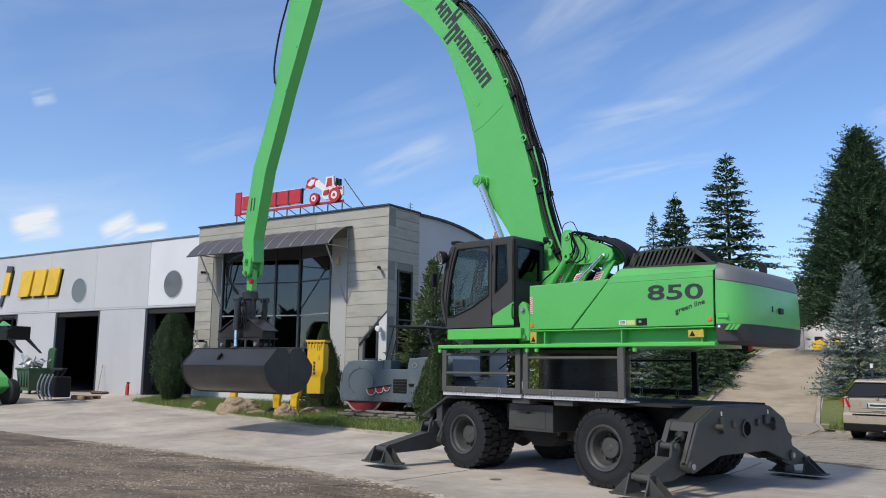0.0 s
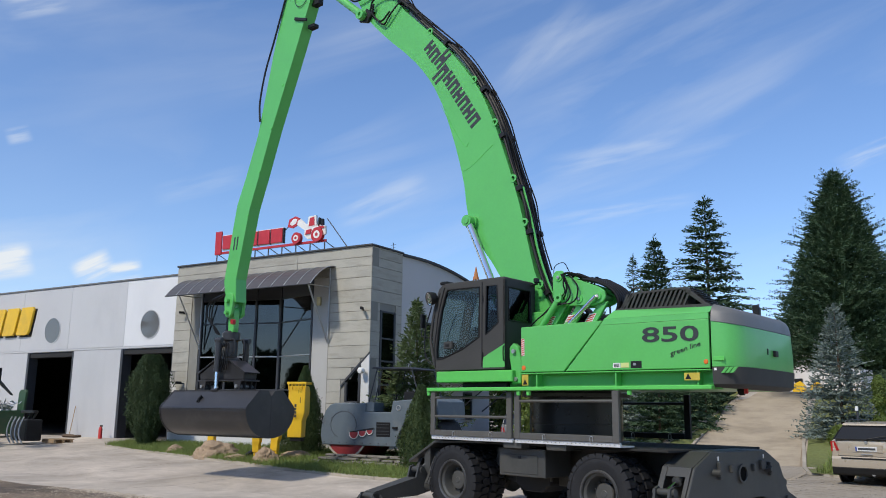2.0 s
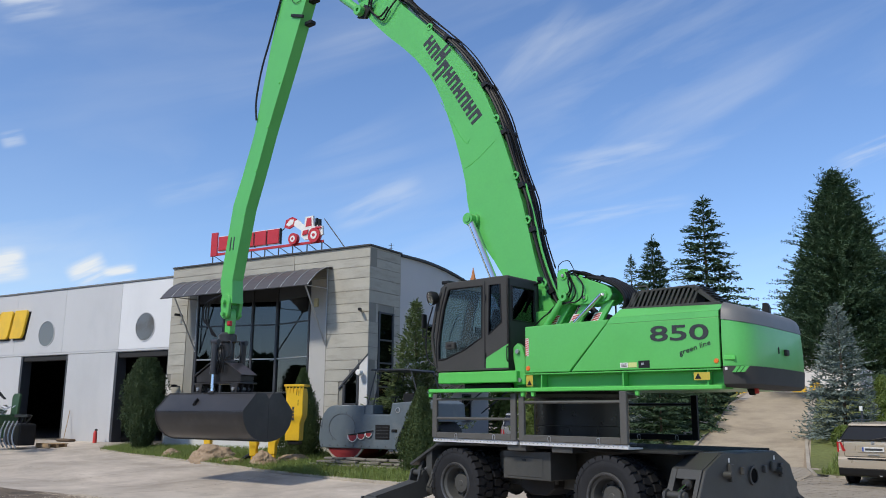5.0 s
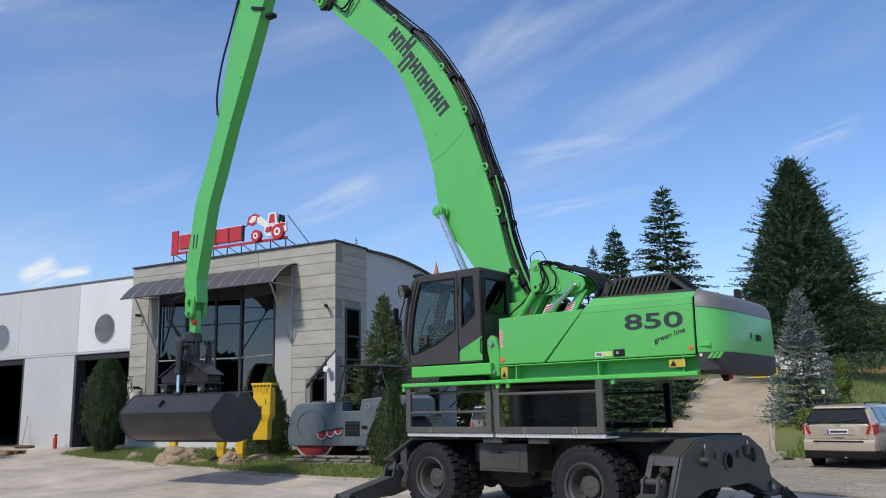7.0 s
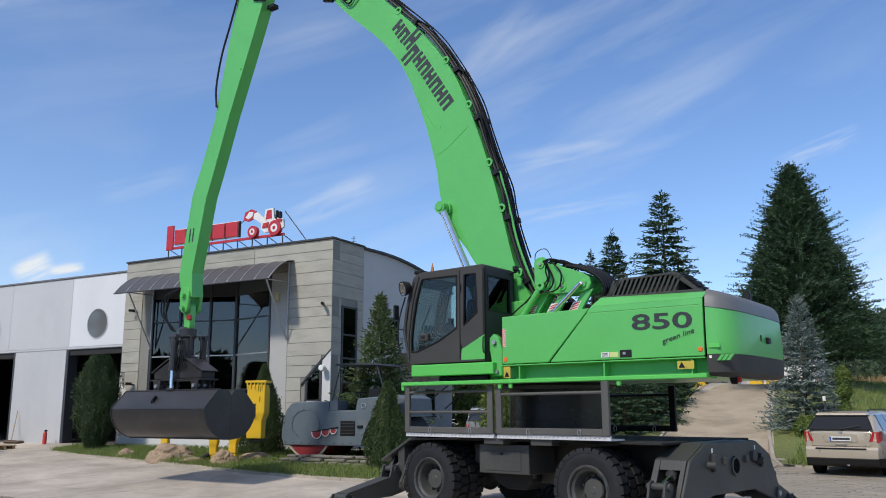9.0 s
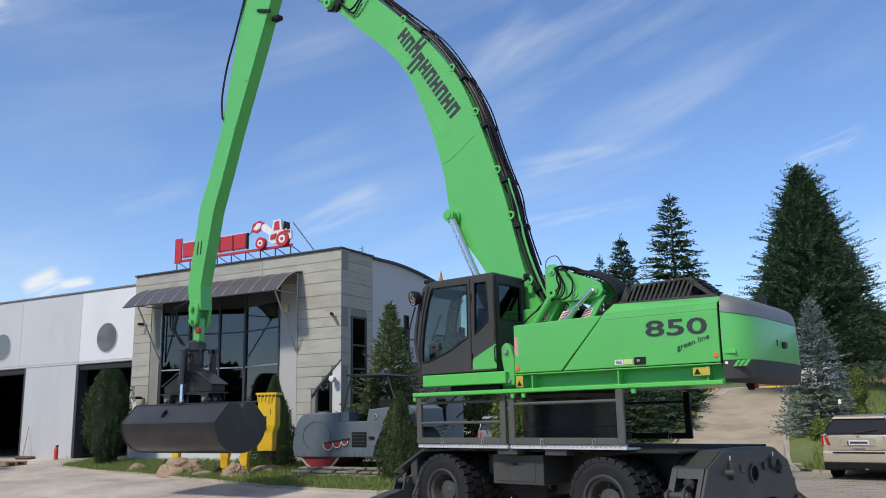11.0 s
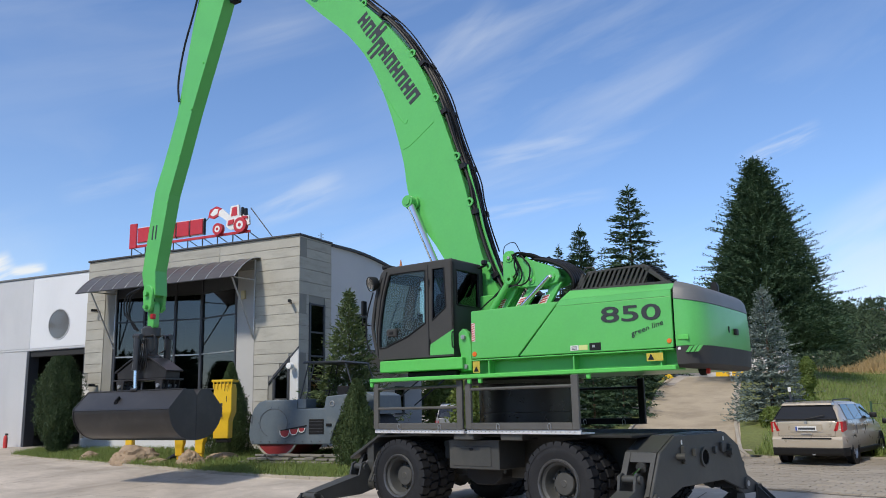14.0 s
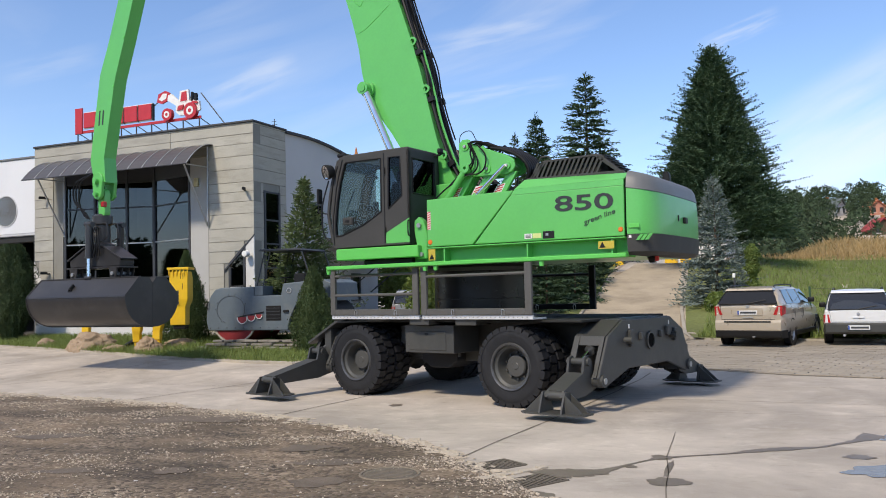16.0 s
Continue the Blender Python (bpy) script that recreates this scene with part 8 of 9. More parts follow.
for k, (x, y, h, r) in enumerate(((-6.5, 23.5, 4.2, 1.4), (-6.9, 27.5, 5.0, 1.5), (-7.6, 31.5, 5.8, 1.7), (-9.6, 29.0, 6.5, 2.0))):
    conifer("spruce_tree", x, y, h, r, NEEDLE, "dark spruce on the bank beside the ramp", 50 + k, whorl=0.36, limbs=14, layered=0.4, droop=0.2, skirt=0.02)
leafy("thuja_column", -24.5, 9.9, 3.65, lambda u: 0.80 * min(1, 0.32 + 1.9 * u) * (1 - max(0, u - 0.5) ** 2.2 * 2.9), THUJA, "dark green columnar thuja beside the office", 21, 24000, 0.062, "shrub")
leafy("thuja_column", -15.9, 9.5, 3.05, lambda u: 0.92 * min(1, 0.7 + 1.2 * u) * (1 - u ** 1.3 * 0.96), THUJA_L, "green conical thuja behind the yellow breaker", 22, 20000, 0.062, "shrub")
leafy("thuja_column", -10.0, 7.9, 2.45, lambda u: 0.66 * min(1, 0.75 + 1.0 * u) * (1 - u ** 1.7 * 0.88), THUJA_L, "green narrow thuja beside the road roller", 23, 12000, 0.06, "shrub")
leafy("broadleaf_shrub", 0.95, 21.5, 2.5, lambda u: (0.34 + 0.14 * math.sin(9 * u) + 0.1 * math.sin(23 * u)) * (0.6 + 1.3 * u - 1.7 * u * u), LEAF, "yellow-green broadleaf shrub behind parked car", 24, 4200, 0.075, "shrub", upright=False)
leafy("broadleaf_shrub", -0.3, 20.6, 0.8, lambda u: 0.5 * (0.6 + 1.2 * u - 1.5 * u * u), LEAF, "low green shrub under the blue spruce", 25, 2500, 0.1, "shrub", upright=False)
conifer("spruce_tree", -17.0, 26.5, 6.2, 1.7, NEEDLE, "dark spruce behind the grey rear block", 61, whorl=0.36, limbs=14, layered=0.4, droop=0.2, skirt=0.02, fill=1500)
leafy("broadleaf_shrub", -15.7, 25.2, 3.4, lambda u: 1.2 * (0.5 + 1.4 * u - 1.6 * u * u + 0.1), LEAF, "yellow-green broadleaf shrub behind the parked saloon", 27, 6000, 0.14, "shrub", upright=False)
leafy("broadleaf_shrub", -9.6, 15.5, 3.0, lambda u: 1.1 * (0.5 + 1.4 * u - 1.6 * u * u + 0.1), LEAF, "light green broadleaf shrub beside the rear block", 26, 6000, 0.12, "shrub", upright=False)


# grass island with its kerb
ISLAND = [(-26.9, 10.4), (-26.2, 9.3), (-23.5, 8.55), (-18.2, 7.35), (-13.7, 6.2), (-10.8, 5.75), (-9.3, 5.75), (-8.6, 6.4), (-8.6, 8.6), (-9.6, 10.8), (-13.0, 11.2), (-26.0, 11.2)]
patch("grass_island", ISLAND, SOIL, 0.06, "rough grass island with kerb and boulders", "grass", cell=0.5, rough=0.03)


def blades(name, place, count, tall, material, label, seed, wide=0.012):
    rg = np.random.default_rng(seed)
    V, Fc = [], []
    while len(Fc) < count:
        got = place(rg)
        if got is None:
            continue
        x, y, z = got
        h = tall * rg.uniform(0.4, 1.3)
        a = rg.uniform(0, 6.283)
        b = len(V)
        dx, dy = math.cos(a) * wide, math.sin(a) * wide
        lx, ly = rg.normal(0, 0.35 * h), rg.normal(0, 0.35 * h)
        V += [(x - dx, y - dy, z), (x + dx, y + dy, z), (x + lx, y + ly, z + h)]
        Fc.append((b, b + 1, b + 2))
    return tagged(raw(name, V, Fc, material), label, "grass", kind="stuff")


def inside(x, y, poly):
    hit = False
    for (x0, y0), (x1, y1) in zip(poly, poly[1:] + poly[:1]):
        if (y0 > y) != (y1 > y) and x < (x1 - x0) * (y - y0) / (y1 - y0) + x0:
            hit = not hit
    return hit


def on_island(rg):
    x, y = rg.uniform(-26.5, -8.6), rg.uniform(5.8, 11)
    if not inside(x, y, ISLAND) or noise.noise((x * 0.9, y * 0.9, 2)) < rg.uniform(-0.8, 0.1):
        return None
    return x, y, height(x, y) + 0.04


def on_meadow(rg):
    x = rg.uniform(-1, 26)
    y = 14.5 + 32 * rg.random() ** 1.4
    if x < -0.3 - (y - 14) * 0.04:
        return None
    return x, y, height(x, y) + 0.05


def on_dry(rg):
    x, y = rg.uniform(-3, 40), rg.uniform(44, 66)
    return x, y, height(x, y) + 0.08


blades("island_grass", on_island, 42000, 0.17, GRASS, "uneven green grass blades", 31)
blades("meadow_grass", on_meadow, 60000, 0.24, GRASS, "tall green meadow grass", 32, 0.018)
blades("dry_grass", on_dry, 14000, 0.6, DRYGRASS, "dry straw-coloured meadow grass", 33, 0.04)

kerb_line = ISLAND[:8]
kerb_root = tagged(new("kerb_island"), "pale concrete kerb round the grass island", "kerb", kind="structure")


def kerb_run(points, root, gap=0.012, length=1.0, wide=0.12, tall=0.08):
    for p, q in zip(points, points[1:]):
        d = Vector((q[0] - p[0], q[1] - p[1], 0))
        n = max(1, round(d.length / length))
        for k in range(n):
            a, b = k / n, (k + 1) / n
            pa, pb = Vector((p[0], p[1], 0)) + d * a, Vector((p[0], p[1], 0)) + d * b
            za, zb = height(pa.x, pa.y), height(pb.x, pb.y)
            s = Vector((-d.y, d.x, 0)).normalized() * wide
            u = d.normalized() * gap / 2
            r1 = [pa + u + Vector((0, 0, za - 0.05)), pa + u + s + Vector((0, 0, za - 0.05)), pa + u + s + Vector((0, 0, za + tall)), pa + u + Vector((0, 0, za + tall - 0.015))]
            r2 = [pb - u + Vector((0, 0, zb - 0.05)), pb - u + s + Vector((0, 0, zb - 0.05)), pb - u + s + Vector((0, 0, zb + tall)), pb - u + Vector((0, 0, zb + tall - 0.015))]
            part("kerb_stone", loft([r1, r2]), KERB, root)


kerb_run(kerb_line, kerb_root)
kerb_ramp = tagged(new("kerb_ramp"), "pale concrete kerb along the verge and ramp", "kerb", kind="structure")
kerb_run([(12, 13.5), (0.2, 14.1), (-0.5, 14.8), (-0.9, 16.5), (-1.6, 21), (-2.6, 29), (-3.4, 36)], kerb_ramp, length=1.2)
kerb_run([(-5.7, 22), (-5.2, 17), (-6.2, 15.5), (-9, 15)], kerb_ramp, length=1.2)


# boulders and yellow breakers
def boulder(x, y, rx, ry, h, seed, label="rough sandstone boulder in the grass"):
    own = bmesh.new()
    bmesh.ops.create_icosphere(own, subdivisions=4, radius=1)
    for v in own.verts:
        g = 1 + 0.28 * noise.noise(v.co * 1.3 + Vector((seed, 0, 0))) + 0.12 * noise.noise(v.co * 3.4 + Vector((0, seed, 0)))
        g = round(g * 7) / 7 * 0.6 + g * 0.4 + 0.05 * noise.noise(v.co * 9 + Vector((seed, seed, 0)))
        v.co = Vector((v.co.x * rx * g, v.co.y * ry * g, max(-0.2, v.co.z) * h * g))
    ob = part("boulder", own, ROCK, None, m=pose(x, y, height(x, y) + 0.05, 0, 0, seed * 40))
    return tagged(ob, label, "boulder", "boulders")


boulder(-18.55, 8.05, 0.75, 0.65, 0.5, 1.3, "large tan sandstone boulder in the grass")
boulder(-17.1, 7.6, 0.4, 0.35, 0.16, 2.7)
boulder(-15.6, 7.45, 0.45, 0.4, 0.42, 4.1, "grey-tan boulder under a yellow breaker")
boulder(-15.4, 8.6, 0.6, 0.45, 0.2, 5.9)
boulder(-21.2, 8.6, 0.4, 0.3, 0.22, 7.1)
random.seed(8)
EDGE_STONE = mat("grey_edging_stone", (0.2, 0.185, 0.16), 0.9, vary=0.25, scale=4, fine=30, bump=0.4, per_object=0.15)
edging = thing("dry_stone_edging", pose(0, 0, 0), "low dry-laid edging of flat grey stones", "edging")
for row in range(3):
    for k in range(13):
        x, w = -14.0 + 0.42 * k + 0.17 * row + random.uniform(-0.05, 0.05), random.uniform(0.3, 0.44)
        y = 7.85 + 0.12 * row
        z = height(x, y) + 0.05 + 0.09 * row
        bm = box(x, x + w, y - 0.14 + random.uniform(-0.04, 0.04), y + 0.15, z, z + random.uniform(0.07, 0.1), 0.02)
        part("slab", bm, EDGE_STONE, edging)


def breaker(x, y, z, h, w, d, turn, lean, label, marks=False):
    """A hydraulic breaker: box body, flanged head, bolts and tapered nose."""
    b = thing("hydraulic_breaker", pose(x, y, z, lean, 0, turn), label, "breaker", "display breakers")
    hw, hd = w / 2, d / 2
    rows = [(0.0, 0.80, 0.8), (h * 0.3, 0.82, 0.82), (h * 0.44, 1.12, 1.0), (h * 0.82, 1.12, 1.0), (h * 0.93, 1.0, 1.0)]
    rings = [[(-hw * 0.8, -hd * g, zz), (hw * f, -hd * g, zz), (hw * f, hd * g, zz), (-hw * 0.8, hd * g, zz)] for zz, f, g in rows]
    bm = loft(rings)
    bmesh.ops.bevel(bm, geom=bm.edges[:], offset=0.02, segments=1, affect="EDGES")
    part("body", bm, YELLOW, b)
    part("head_plate", box(-hw * 1.0, hw * 1.25, -hd * 1.15, hd * 1.15, h * 0.96, h, 0.01), YELLOW, b)
    for k in range(6):
        u = -hw * 0.85 + k * hw * 0.38
        part("head_rib", prism([(u, h * 0.96), (u + 0.035, h * 0.96), (u + 0.03, h * 0.85), (u + 0.01, h * 0.85)], -hd * 1.12, -hd * 0.98), YELLOW, b)
    part("nose", box(-hw * 0.55, hw * 0.75, -hd * 0.6, hd * 0.6, -0.12, 0.0, 0.015), BLACK if marks else YELLOW, b)
    if marks:
        part("grey_mark", box(-hw * 0.05, hw * 0.18, -hd * 1.006, -hd * 0.99, h * 0.36, h * 0.60), LETTER, b)
        part("grey_mark", box(-hw * 0.42, -hw * 0.22, -hd * 1.006, -hd * 0.99, h * 0.36, h * 0.46), LETTER, b)
        for k in range(3):
            part("mark_gap", box(-hw * 0.06, hw * 0.19, -hd * 1.01, -hd * 1.0, h * (0.415 + 0.06 * k), h * (0.425 + 0.06 * k)), YELLOW, b)
        part("slot", box(hw * 0.55, hw * 0.62, -hd * 1.006, -hd * 0.98, h * 0.62, h * 0.72), BLACK, b)
        for k in range(2):
            part("slot", box(hw * (0.35 + 0.25 * k), hw * (0.4 + 0.25 * k), -hd * 1.006, -hd * 0.98, h * 0.8, h * 0.9), BLACK, b)
    return b


breaker(-15.05, 8.2, 1.1, 1.78, 0.6, 0.5, 22, 0, "tall yellow hydraulic breaker standing on end", True)
breaker(-15.5, 7.7, 0.66, 0.95, 0.3, 0.26, 20, -4, "small yellow hydraulic breaker beside a boulder")
breaker(-16.15, 7.55, 0.62, 0.8, 0.28, 0.26, 25, 8, "small leaning yellow hydraulic breaker")
breaker(-19.1, 8.35, 0.85, 0.75, 0.3, 0.28, 20, 0, "small yellow hydraulic breaker on a boulder")
mat_pile = thing("dark_matting", pose(-16.75, 8.0, height(-16.75, 8.0) + 0.05), "crumpled dark rubber matting on the grass", "matting")
for k in range(4):
    part("fold", tube([(-0.35, 0.1 * k, 0.05), (0.0, 0.1 * k + 0.05, 0.2 + 0.05 * (k % 2)), (0.4, 0.1 * k, 0.06)], 0.07, 8), BLACK, mat_pile)

# road roller
roller = thing("road_roller", pose(-12.05, 9.3, height(-12.05, 9.3) + 0.06, 0, 0, 2), "old blue-grey road roller with red drum and flat roof", "road roller")
hull = [(-2.08, 0.42), (-2.16, 0.7), (-2.12, 1.15), (-2.0, 1.48), (-1.82, 1.67), (-1.6, 1.73), (-0.41, 1.73), (-0.41, 1.46), (0.53, 1.46), (0.6, 1.8), (1.95, 1.9), (2.2, 1.8), (2.25, 1.25), (2.1, 1.4), (1.5, 1.42), (1.2, 1.34), (1.0, 1.1), (0.85, 0.8), (0.75, 0.42)]
body = part("hull", prism(hull, -0.85, 0.85, bevel=0.03, segments=2), ROLLERBLUE, roller)
part("engine_cover_seam", tube([(-1.25 + 0.5 * math.cos(radians(a)), -0.857, 1.05 + 0.42 * math.sin(radians(a))) for a in range(-40, 250, 15)], 0.007, 5), FRAME, body)
for k in range(11):
    a = radians(-30 + 26 * k)
    part("rivet", lathe([(0, -0.868), (0.016, -0.864), (0.02, -0.85), (0, -0.85)], 8, center=(-1.25 + 0.56 * math.cos(a), 0, 1.05 + 0.47 * math.sin(a))), ROLLERBLUE, body)
for k in range(9):
    part("rivet", lathe([(0, -0.868), (0.016, -0.864), (0.02, -0.85), (0, -0.85)], 8, center=(-2.0 + 0.3 * k, 0, 0.5)), FRAME, body)
part("side_handle", tube([(-2.05, -0.86, 1.3), (-2.05, -0.92, 1.27), (-2.07, -0.92, 1.12), (-2.07, -0.86, 1.09)], 0.016, 6), BLACK, body)
part("step_box", box(-0.4, -0.1, -0.84, -0.3, 1.46, 1.75, 0.015), ROLLERBLUE, body, "dark painted step box")
part("engine_vent", box(0.01, 0.53, -0.865, -0.84, 0.71, 1.15, 0.01), BLACK, body, "black engine vent with bent slats")
for k in range(4):
    part("vent_slat", box(0.04, 0.5, -0.88, -0.86, 0.77 + 0.1 * k, 0.79 + 0.1 * k), FRAME, body)
part("foot_plate", box(0.62, 0.8, -0.9, -0.84, 0.95, 1.02, 0.01), BLACK, body)
part("drum", lathe([(0, -0.78), (0.76, -0.78), (0.82, -0.74), (0.82, 0.74), (0.76, 0.78), (0, 0.78)], 44, center=(-1.18, 0, 0.84)), ROLLERRED, roller, "dull red steel drum", smooth=True)
part("drum_rim", lathe([(0.77, -0.8), (0.825, -0.8), (0.825, -0.74), (0.77, -0.74), (0.77, -0.8)], 44, center=(-1.18, 0, 0.84)), KERB, roller)
part("rear_wheel", lathe([(0, -0.7), (0.46, -0.7), (0.66, -0.66), (0.7, -0.5), (0.7, 0.5), (0.66, 0.66), (0, 0.7)], 32, center=(1.6, 0, 0.7)), RUBBER, roller, smooth=True)
part("roof", prism([(-0.3, 2.8), (-0.26, 2.86), (1.14, 2.84), (1.2, 2.78)], -0.75, 0.75, bevel=0.01), FRAME, roller, "flat dark sheet roof")
for x0, z0, x1 in ((-0.42, 1.72, -0.12), (-0.2, 1.72, 0.08), (1.48, 1.86, 1.14)):
    for y in (-0.68, 0.68):
        part("roof_post", rod((x0, y, z0), (x1, y, 2.82), 0.02, 6), FRAME, roller)
part("seat_box", box(0.7, 1.1, -0.4, 0.4, 1.8, 2.1, 0.03), BLACK, roller)
part("steering_wheel", lathe([(0.16, -0.012), (0.19, -0.012), (0.19, 0.012), (0.16, 0.012), (0.16, -0.012)], 20, "z", center=(0.2, 0, 2.0)), BLACK, roller)
part("steering_column", rod((0.05, 0, 1.46), (0.2, 0, 2.0), 0.025, 6), BLACK, roller)
part("badge", lathe([(0.06, -0.87), (0.085, -0.868), (0.085, -0.85), (0.06, -0.85)], 20, center=(0.82, 0, 1.59)), STEEL, body)
for k, (x, z) in enumerate(((-0.82, 0.8), (-0.5, 0.84), (-0.22, 0.88))):
    r = 0.17 - 0.03 * k
    arc3 = [(x + r * math.cos(radians(a)), z + r * math.sin(radians(a))) for a in range(170, 371, 20)]
    part("red_half_round", prism(arc3, -0.885, -0.845), ROLLERRED, body)
    part("white_edge", tube([(p[0], -0.885, p[1]) for p in arc3], 0.014, 5), WHITE, body)
part("side_bar", rod((-1.0, -0.88, 0.82), (-0.05, -0.88, 0.97), 0.015, 6), BLACK, body)
part("tape", box(-1.3, -1.0, -0.8, -0.5, 1.73, 1.738), WHITE, roller)


# parked cars
def car(name, x, y, turn, paint, label, L, W, H, suv=True):
    """Rear towards -y. The shell is skinned over cross sections; panes, lamps and trim are set in it."""
    c = thing(name, pose(x, y, height(x, y + 1.5), 0, 0, turn), label, "car", "parked cars")
    hw, belt, sill = W / 2, H * (0.685 if suv else 0.625), 0.33

    def half(yy, wl, wb, wr, zs, zb, zr):
        """Half a section: sill, flank, belt, roof."""
        pts = [(wl * 0.9, zs), (wl, zs + 0.07), (wl * 1.02, zs + 0.3 * (zb - zs)), (wl * 1.0, zs + 0.62 * (zb - zs)), (wb, zb), (wb * 0.985, zb + 0.015)]
        for f in (0.35, 0.7):
            pts.append((wb * 0.97 + (wr - wb * 0.97) * f, zb + (zr - zb) * (f ** 0.92)))
        pts += [(wr * 0.97, zr - 0.045), (wr * 0.86, zr - 0.008), (wr * 0.45, zr + 0.012), (0.0, zr + 0.016)]
        right = [(hw * a, yy, b) for a, b in pts]
        return right + [(-a, b0, z) for a, b0, z in right[-2::-1]]

    e = 0.03
    if suv:
        rows = [(0.0, 0.90, 0.90, 0.86, 0.50, belt - 0.05, belt - 0.01), (0.06, 0.95, 0.94, 0.85, 0.42, belt, belt + 0.08), (0.16, 0.97, 0.95, 0.78, sill, belt + 0.01, belt + 0.22), (0.34, 0.99, 0.955, 0.73, sill, belt + 0.02, H - 0.10),
                (0.62, 1.0, 0.96, 0.715, sill, belt + 0.02, H - 0.03), (1.6, 1.0, 0.96, 0.72, sill, belt + 0.01, H), (2.5, 1.0, 0.96, 0.72, sill, belt, H - 0.01), (3.0, 1.0, 0.955, 0.72, sill, belt - 0.02, H - 0.07),
                (3.55, 0.99, 0.95, 0.82, sill, belt - 0.04, belt + 0.2), (3.8, 0.985, 0.94, 0.86, sill, belt - 0.06, belt + 0.01), (4.4, 0.96, 0.90, 0.80, sill, belt - 0.16, belt - 0.10), (L - 0.12, 0.88, 0.8, 0.7, sill + 0.05, belt - 0.32, belt - 0.28), (L, 0.72, 0.66, 0.6, sill + 0.12, belt - 0.42, belt - 0.40)]
    else:
        rows = [(0.0, 0.92, 0.91, 0.84, 0.46, belt - 0.04, belt - 0.01), (0.05, 0.95, 0.94, 0.84, 0.40, belt, belt + 0.06), (0.22, 0.98, 0.95, 0.80, sill, belt, H - 0.14), (0.40, 0.99, 0.955, 0.775, sill, belt, H - 0.035),
                (1.6, 1.0, 0.96, 0.78, sill, belt, H), (2.4, 1.0, 0.96, 0.77, sill, belt - 0.01, H - 0.02), (2.75, 1.0, 0.955, 0.76, sill, belt - 0.02, H - 0.08), (3.25, 0.99, 0.95, 0.82, sill, belt - 0.04, belt + 0.14), (3.42, 0.985, 0.94, 0.85, sill, belt - 0.06, belt), (4.0, 0.96, 0.90, 0.80, sill, belt - 0.14, belt - 0.08), (L - 0.1, 0.88, 0.8, 0.7, sill + 0.05, belt - 0.3, belt - 0.26), (L, 0.72, 0.66, 0.6, sill + 0.12, belt - 0.4, belt - 0.38)]
    part("body", loft([half(*r) for r in rows]), paint, c, smooth=True)
    # tailgate glass
    g0, g1 = (0.0, 0.25) if suv else (0.035, 0.20)
    zb, zt = belt + (0.055 if suv else 0.03), H - (0.115 if suv else 0.10)
    wb, wt = hw * 0.845, hw * (0.665 if suv else 0.745)
    ring = [(-wb, g0, zb), (wb, g0, zb), (wb * 0.5 + wt * 0.5 + 0.012, (g0 + g1) / 2 - 0.01, (zb + zt) / 2), (wt, g1, zt), (-wt, g1, zt), (-wb * 0.5 - wt * 0.5 - 0.012, (g0 + g1) / 2 - 0.01, (zb + zt) / 2)]
    pane = part("rear_window", loft([[(a, b - 0.03, z) for a, b, z in ring], [(a * 0.96, b + 0.1, z - 0.01) for a, b, z in ring]]), CARGLASS if not suv else mat("privacy_glass", (0.012, 0.013, 0.015), 0.06, vary=0.05, bump=0.0, spec=0.6), c, "dark tinted rear window")
    part("window_seal", tube([(a, b - 0.031, z) for a, b, z in ring + ring[:1]], 0.012, 6, smooth=False), BLACK, pane)
    part("backing", loft([[(a * 0.97, b + 0.02, z) for a, b, z in ring], [(a * 0.9, b + 0.09, z) for a, b, z in ring]]), INSIDE, pane)
    part("wiper", rod((0.02, g0 - 0.05, zb + 0.01), (wb * 0.62, g0 - 0.01, zb + 0.1), 0.011, 5), BLACK, pane)
    # spoiler lip over the glass, roof rails
    part("roof_lip", loft([[(-wt * 1.02, g1 - 0.06, zt + 0.02), (wt * 1.02, g1 - 0.06, zt + 0.02), (wt * 0.98, g1 - 0.03, zt + 0.065), (-wt * 0.98, g1 - 0.03, zt + 0.065)], [(-wt * 1.03, g1 + 0.2, zt + 0.02), (wt * 1.03, g1 + 0.2, zt + 0.02), (wt * 0.98, g1 + 0.2, zt + 0.10), (-wt * 0.98, g1 + 0.2, zt + 0.10)]]), paint, c, smooth=True)
    rail_at = 0.64 if suv else 0.70
    for s in (-1, 1):
        # side windows between belt and roof
        ends = ((0.55, 1.25), (1.32, 2.2), (2.28, 3.05)) if suv else ((0.5, 1.05), (1.12, 1.95), (2.02, 2.75))
        for i, (ya, yb) in enumerate(ends):
            lo, hi = 0.962, (0.76 if suv else 0.815)
            za, zr = belt + 0.03, H - 0.09
            last = 0.45 if i == 2 else 0.04
            quad = [(s * hw * lo, ya, za), (s * hw * lo, yb + (0.25 if i == 2 else 0.0), za), (s * hw * hi, yb - last * 0.4, zr), (s * hw * hi, ya + (0.12 if i == 0 else 0.02), zr)]
            part("side_window", loft([quad, [(a - s * 0.04, b, z) for a, b, z in quad]]), CARGLASS, c, "dark tinted side window")
        part("roof_rail", tube([(s * hw * rail_at, 0.5, H - 0.04), (s * hw * rail_at, 0.62, H + 0.035), (s * hw * rail_at, 2.2, H + 0.04), (s * hw * rail_at, 2.35, H - 0.02)], 0.016, 6), BLACK, c)
        lamp_z0, lamp_z1 = (belt - 0.27, belt - 0.01) if suv else (belt - 0.36, belt - 0.1)
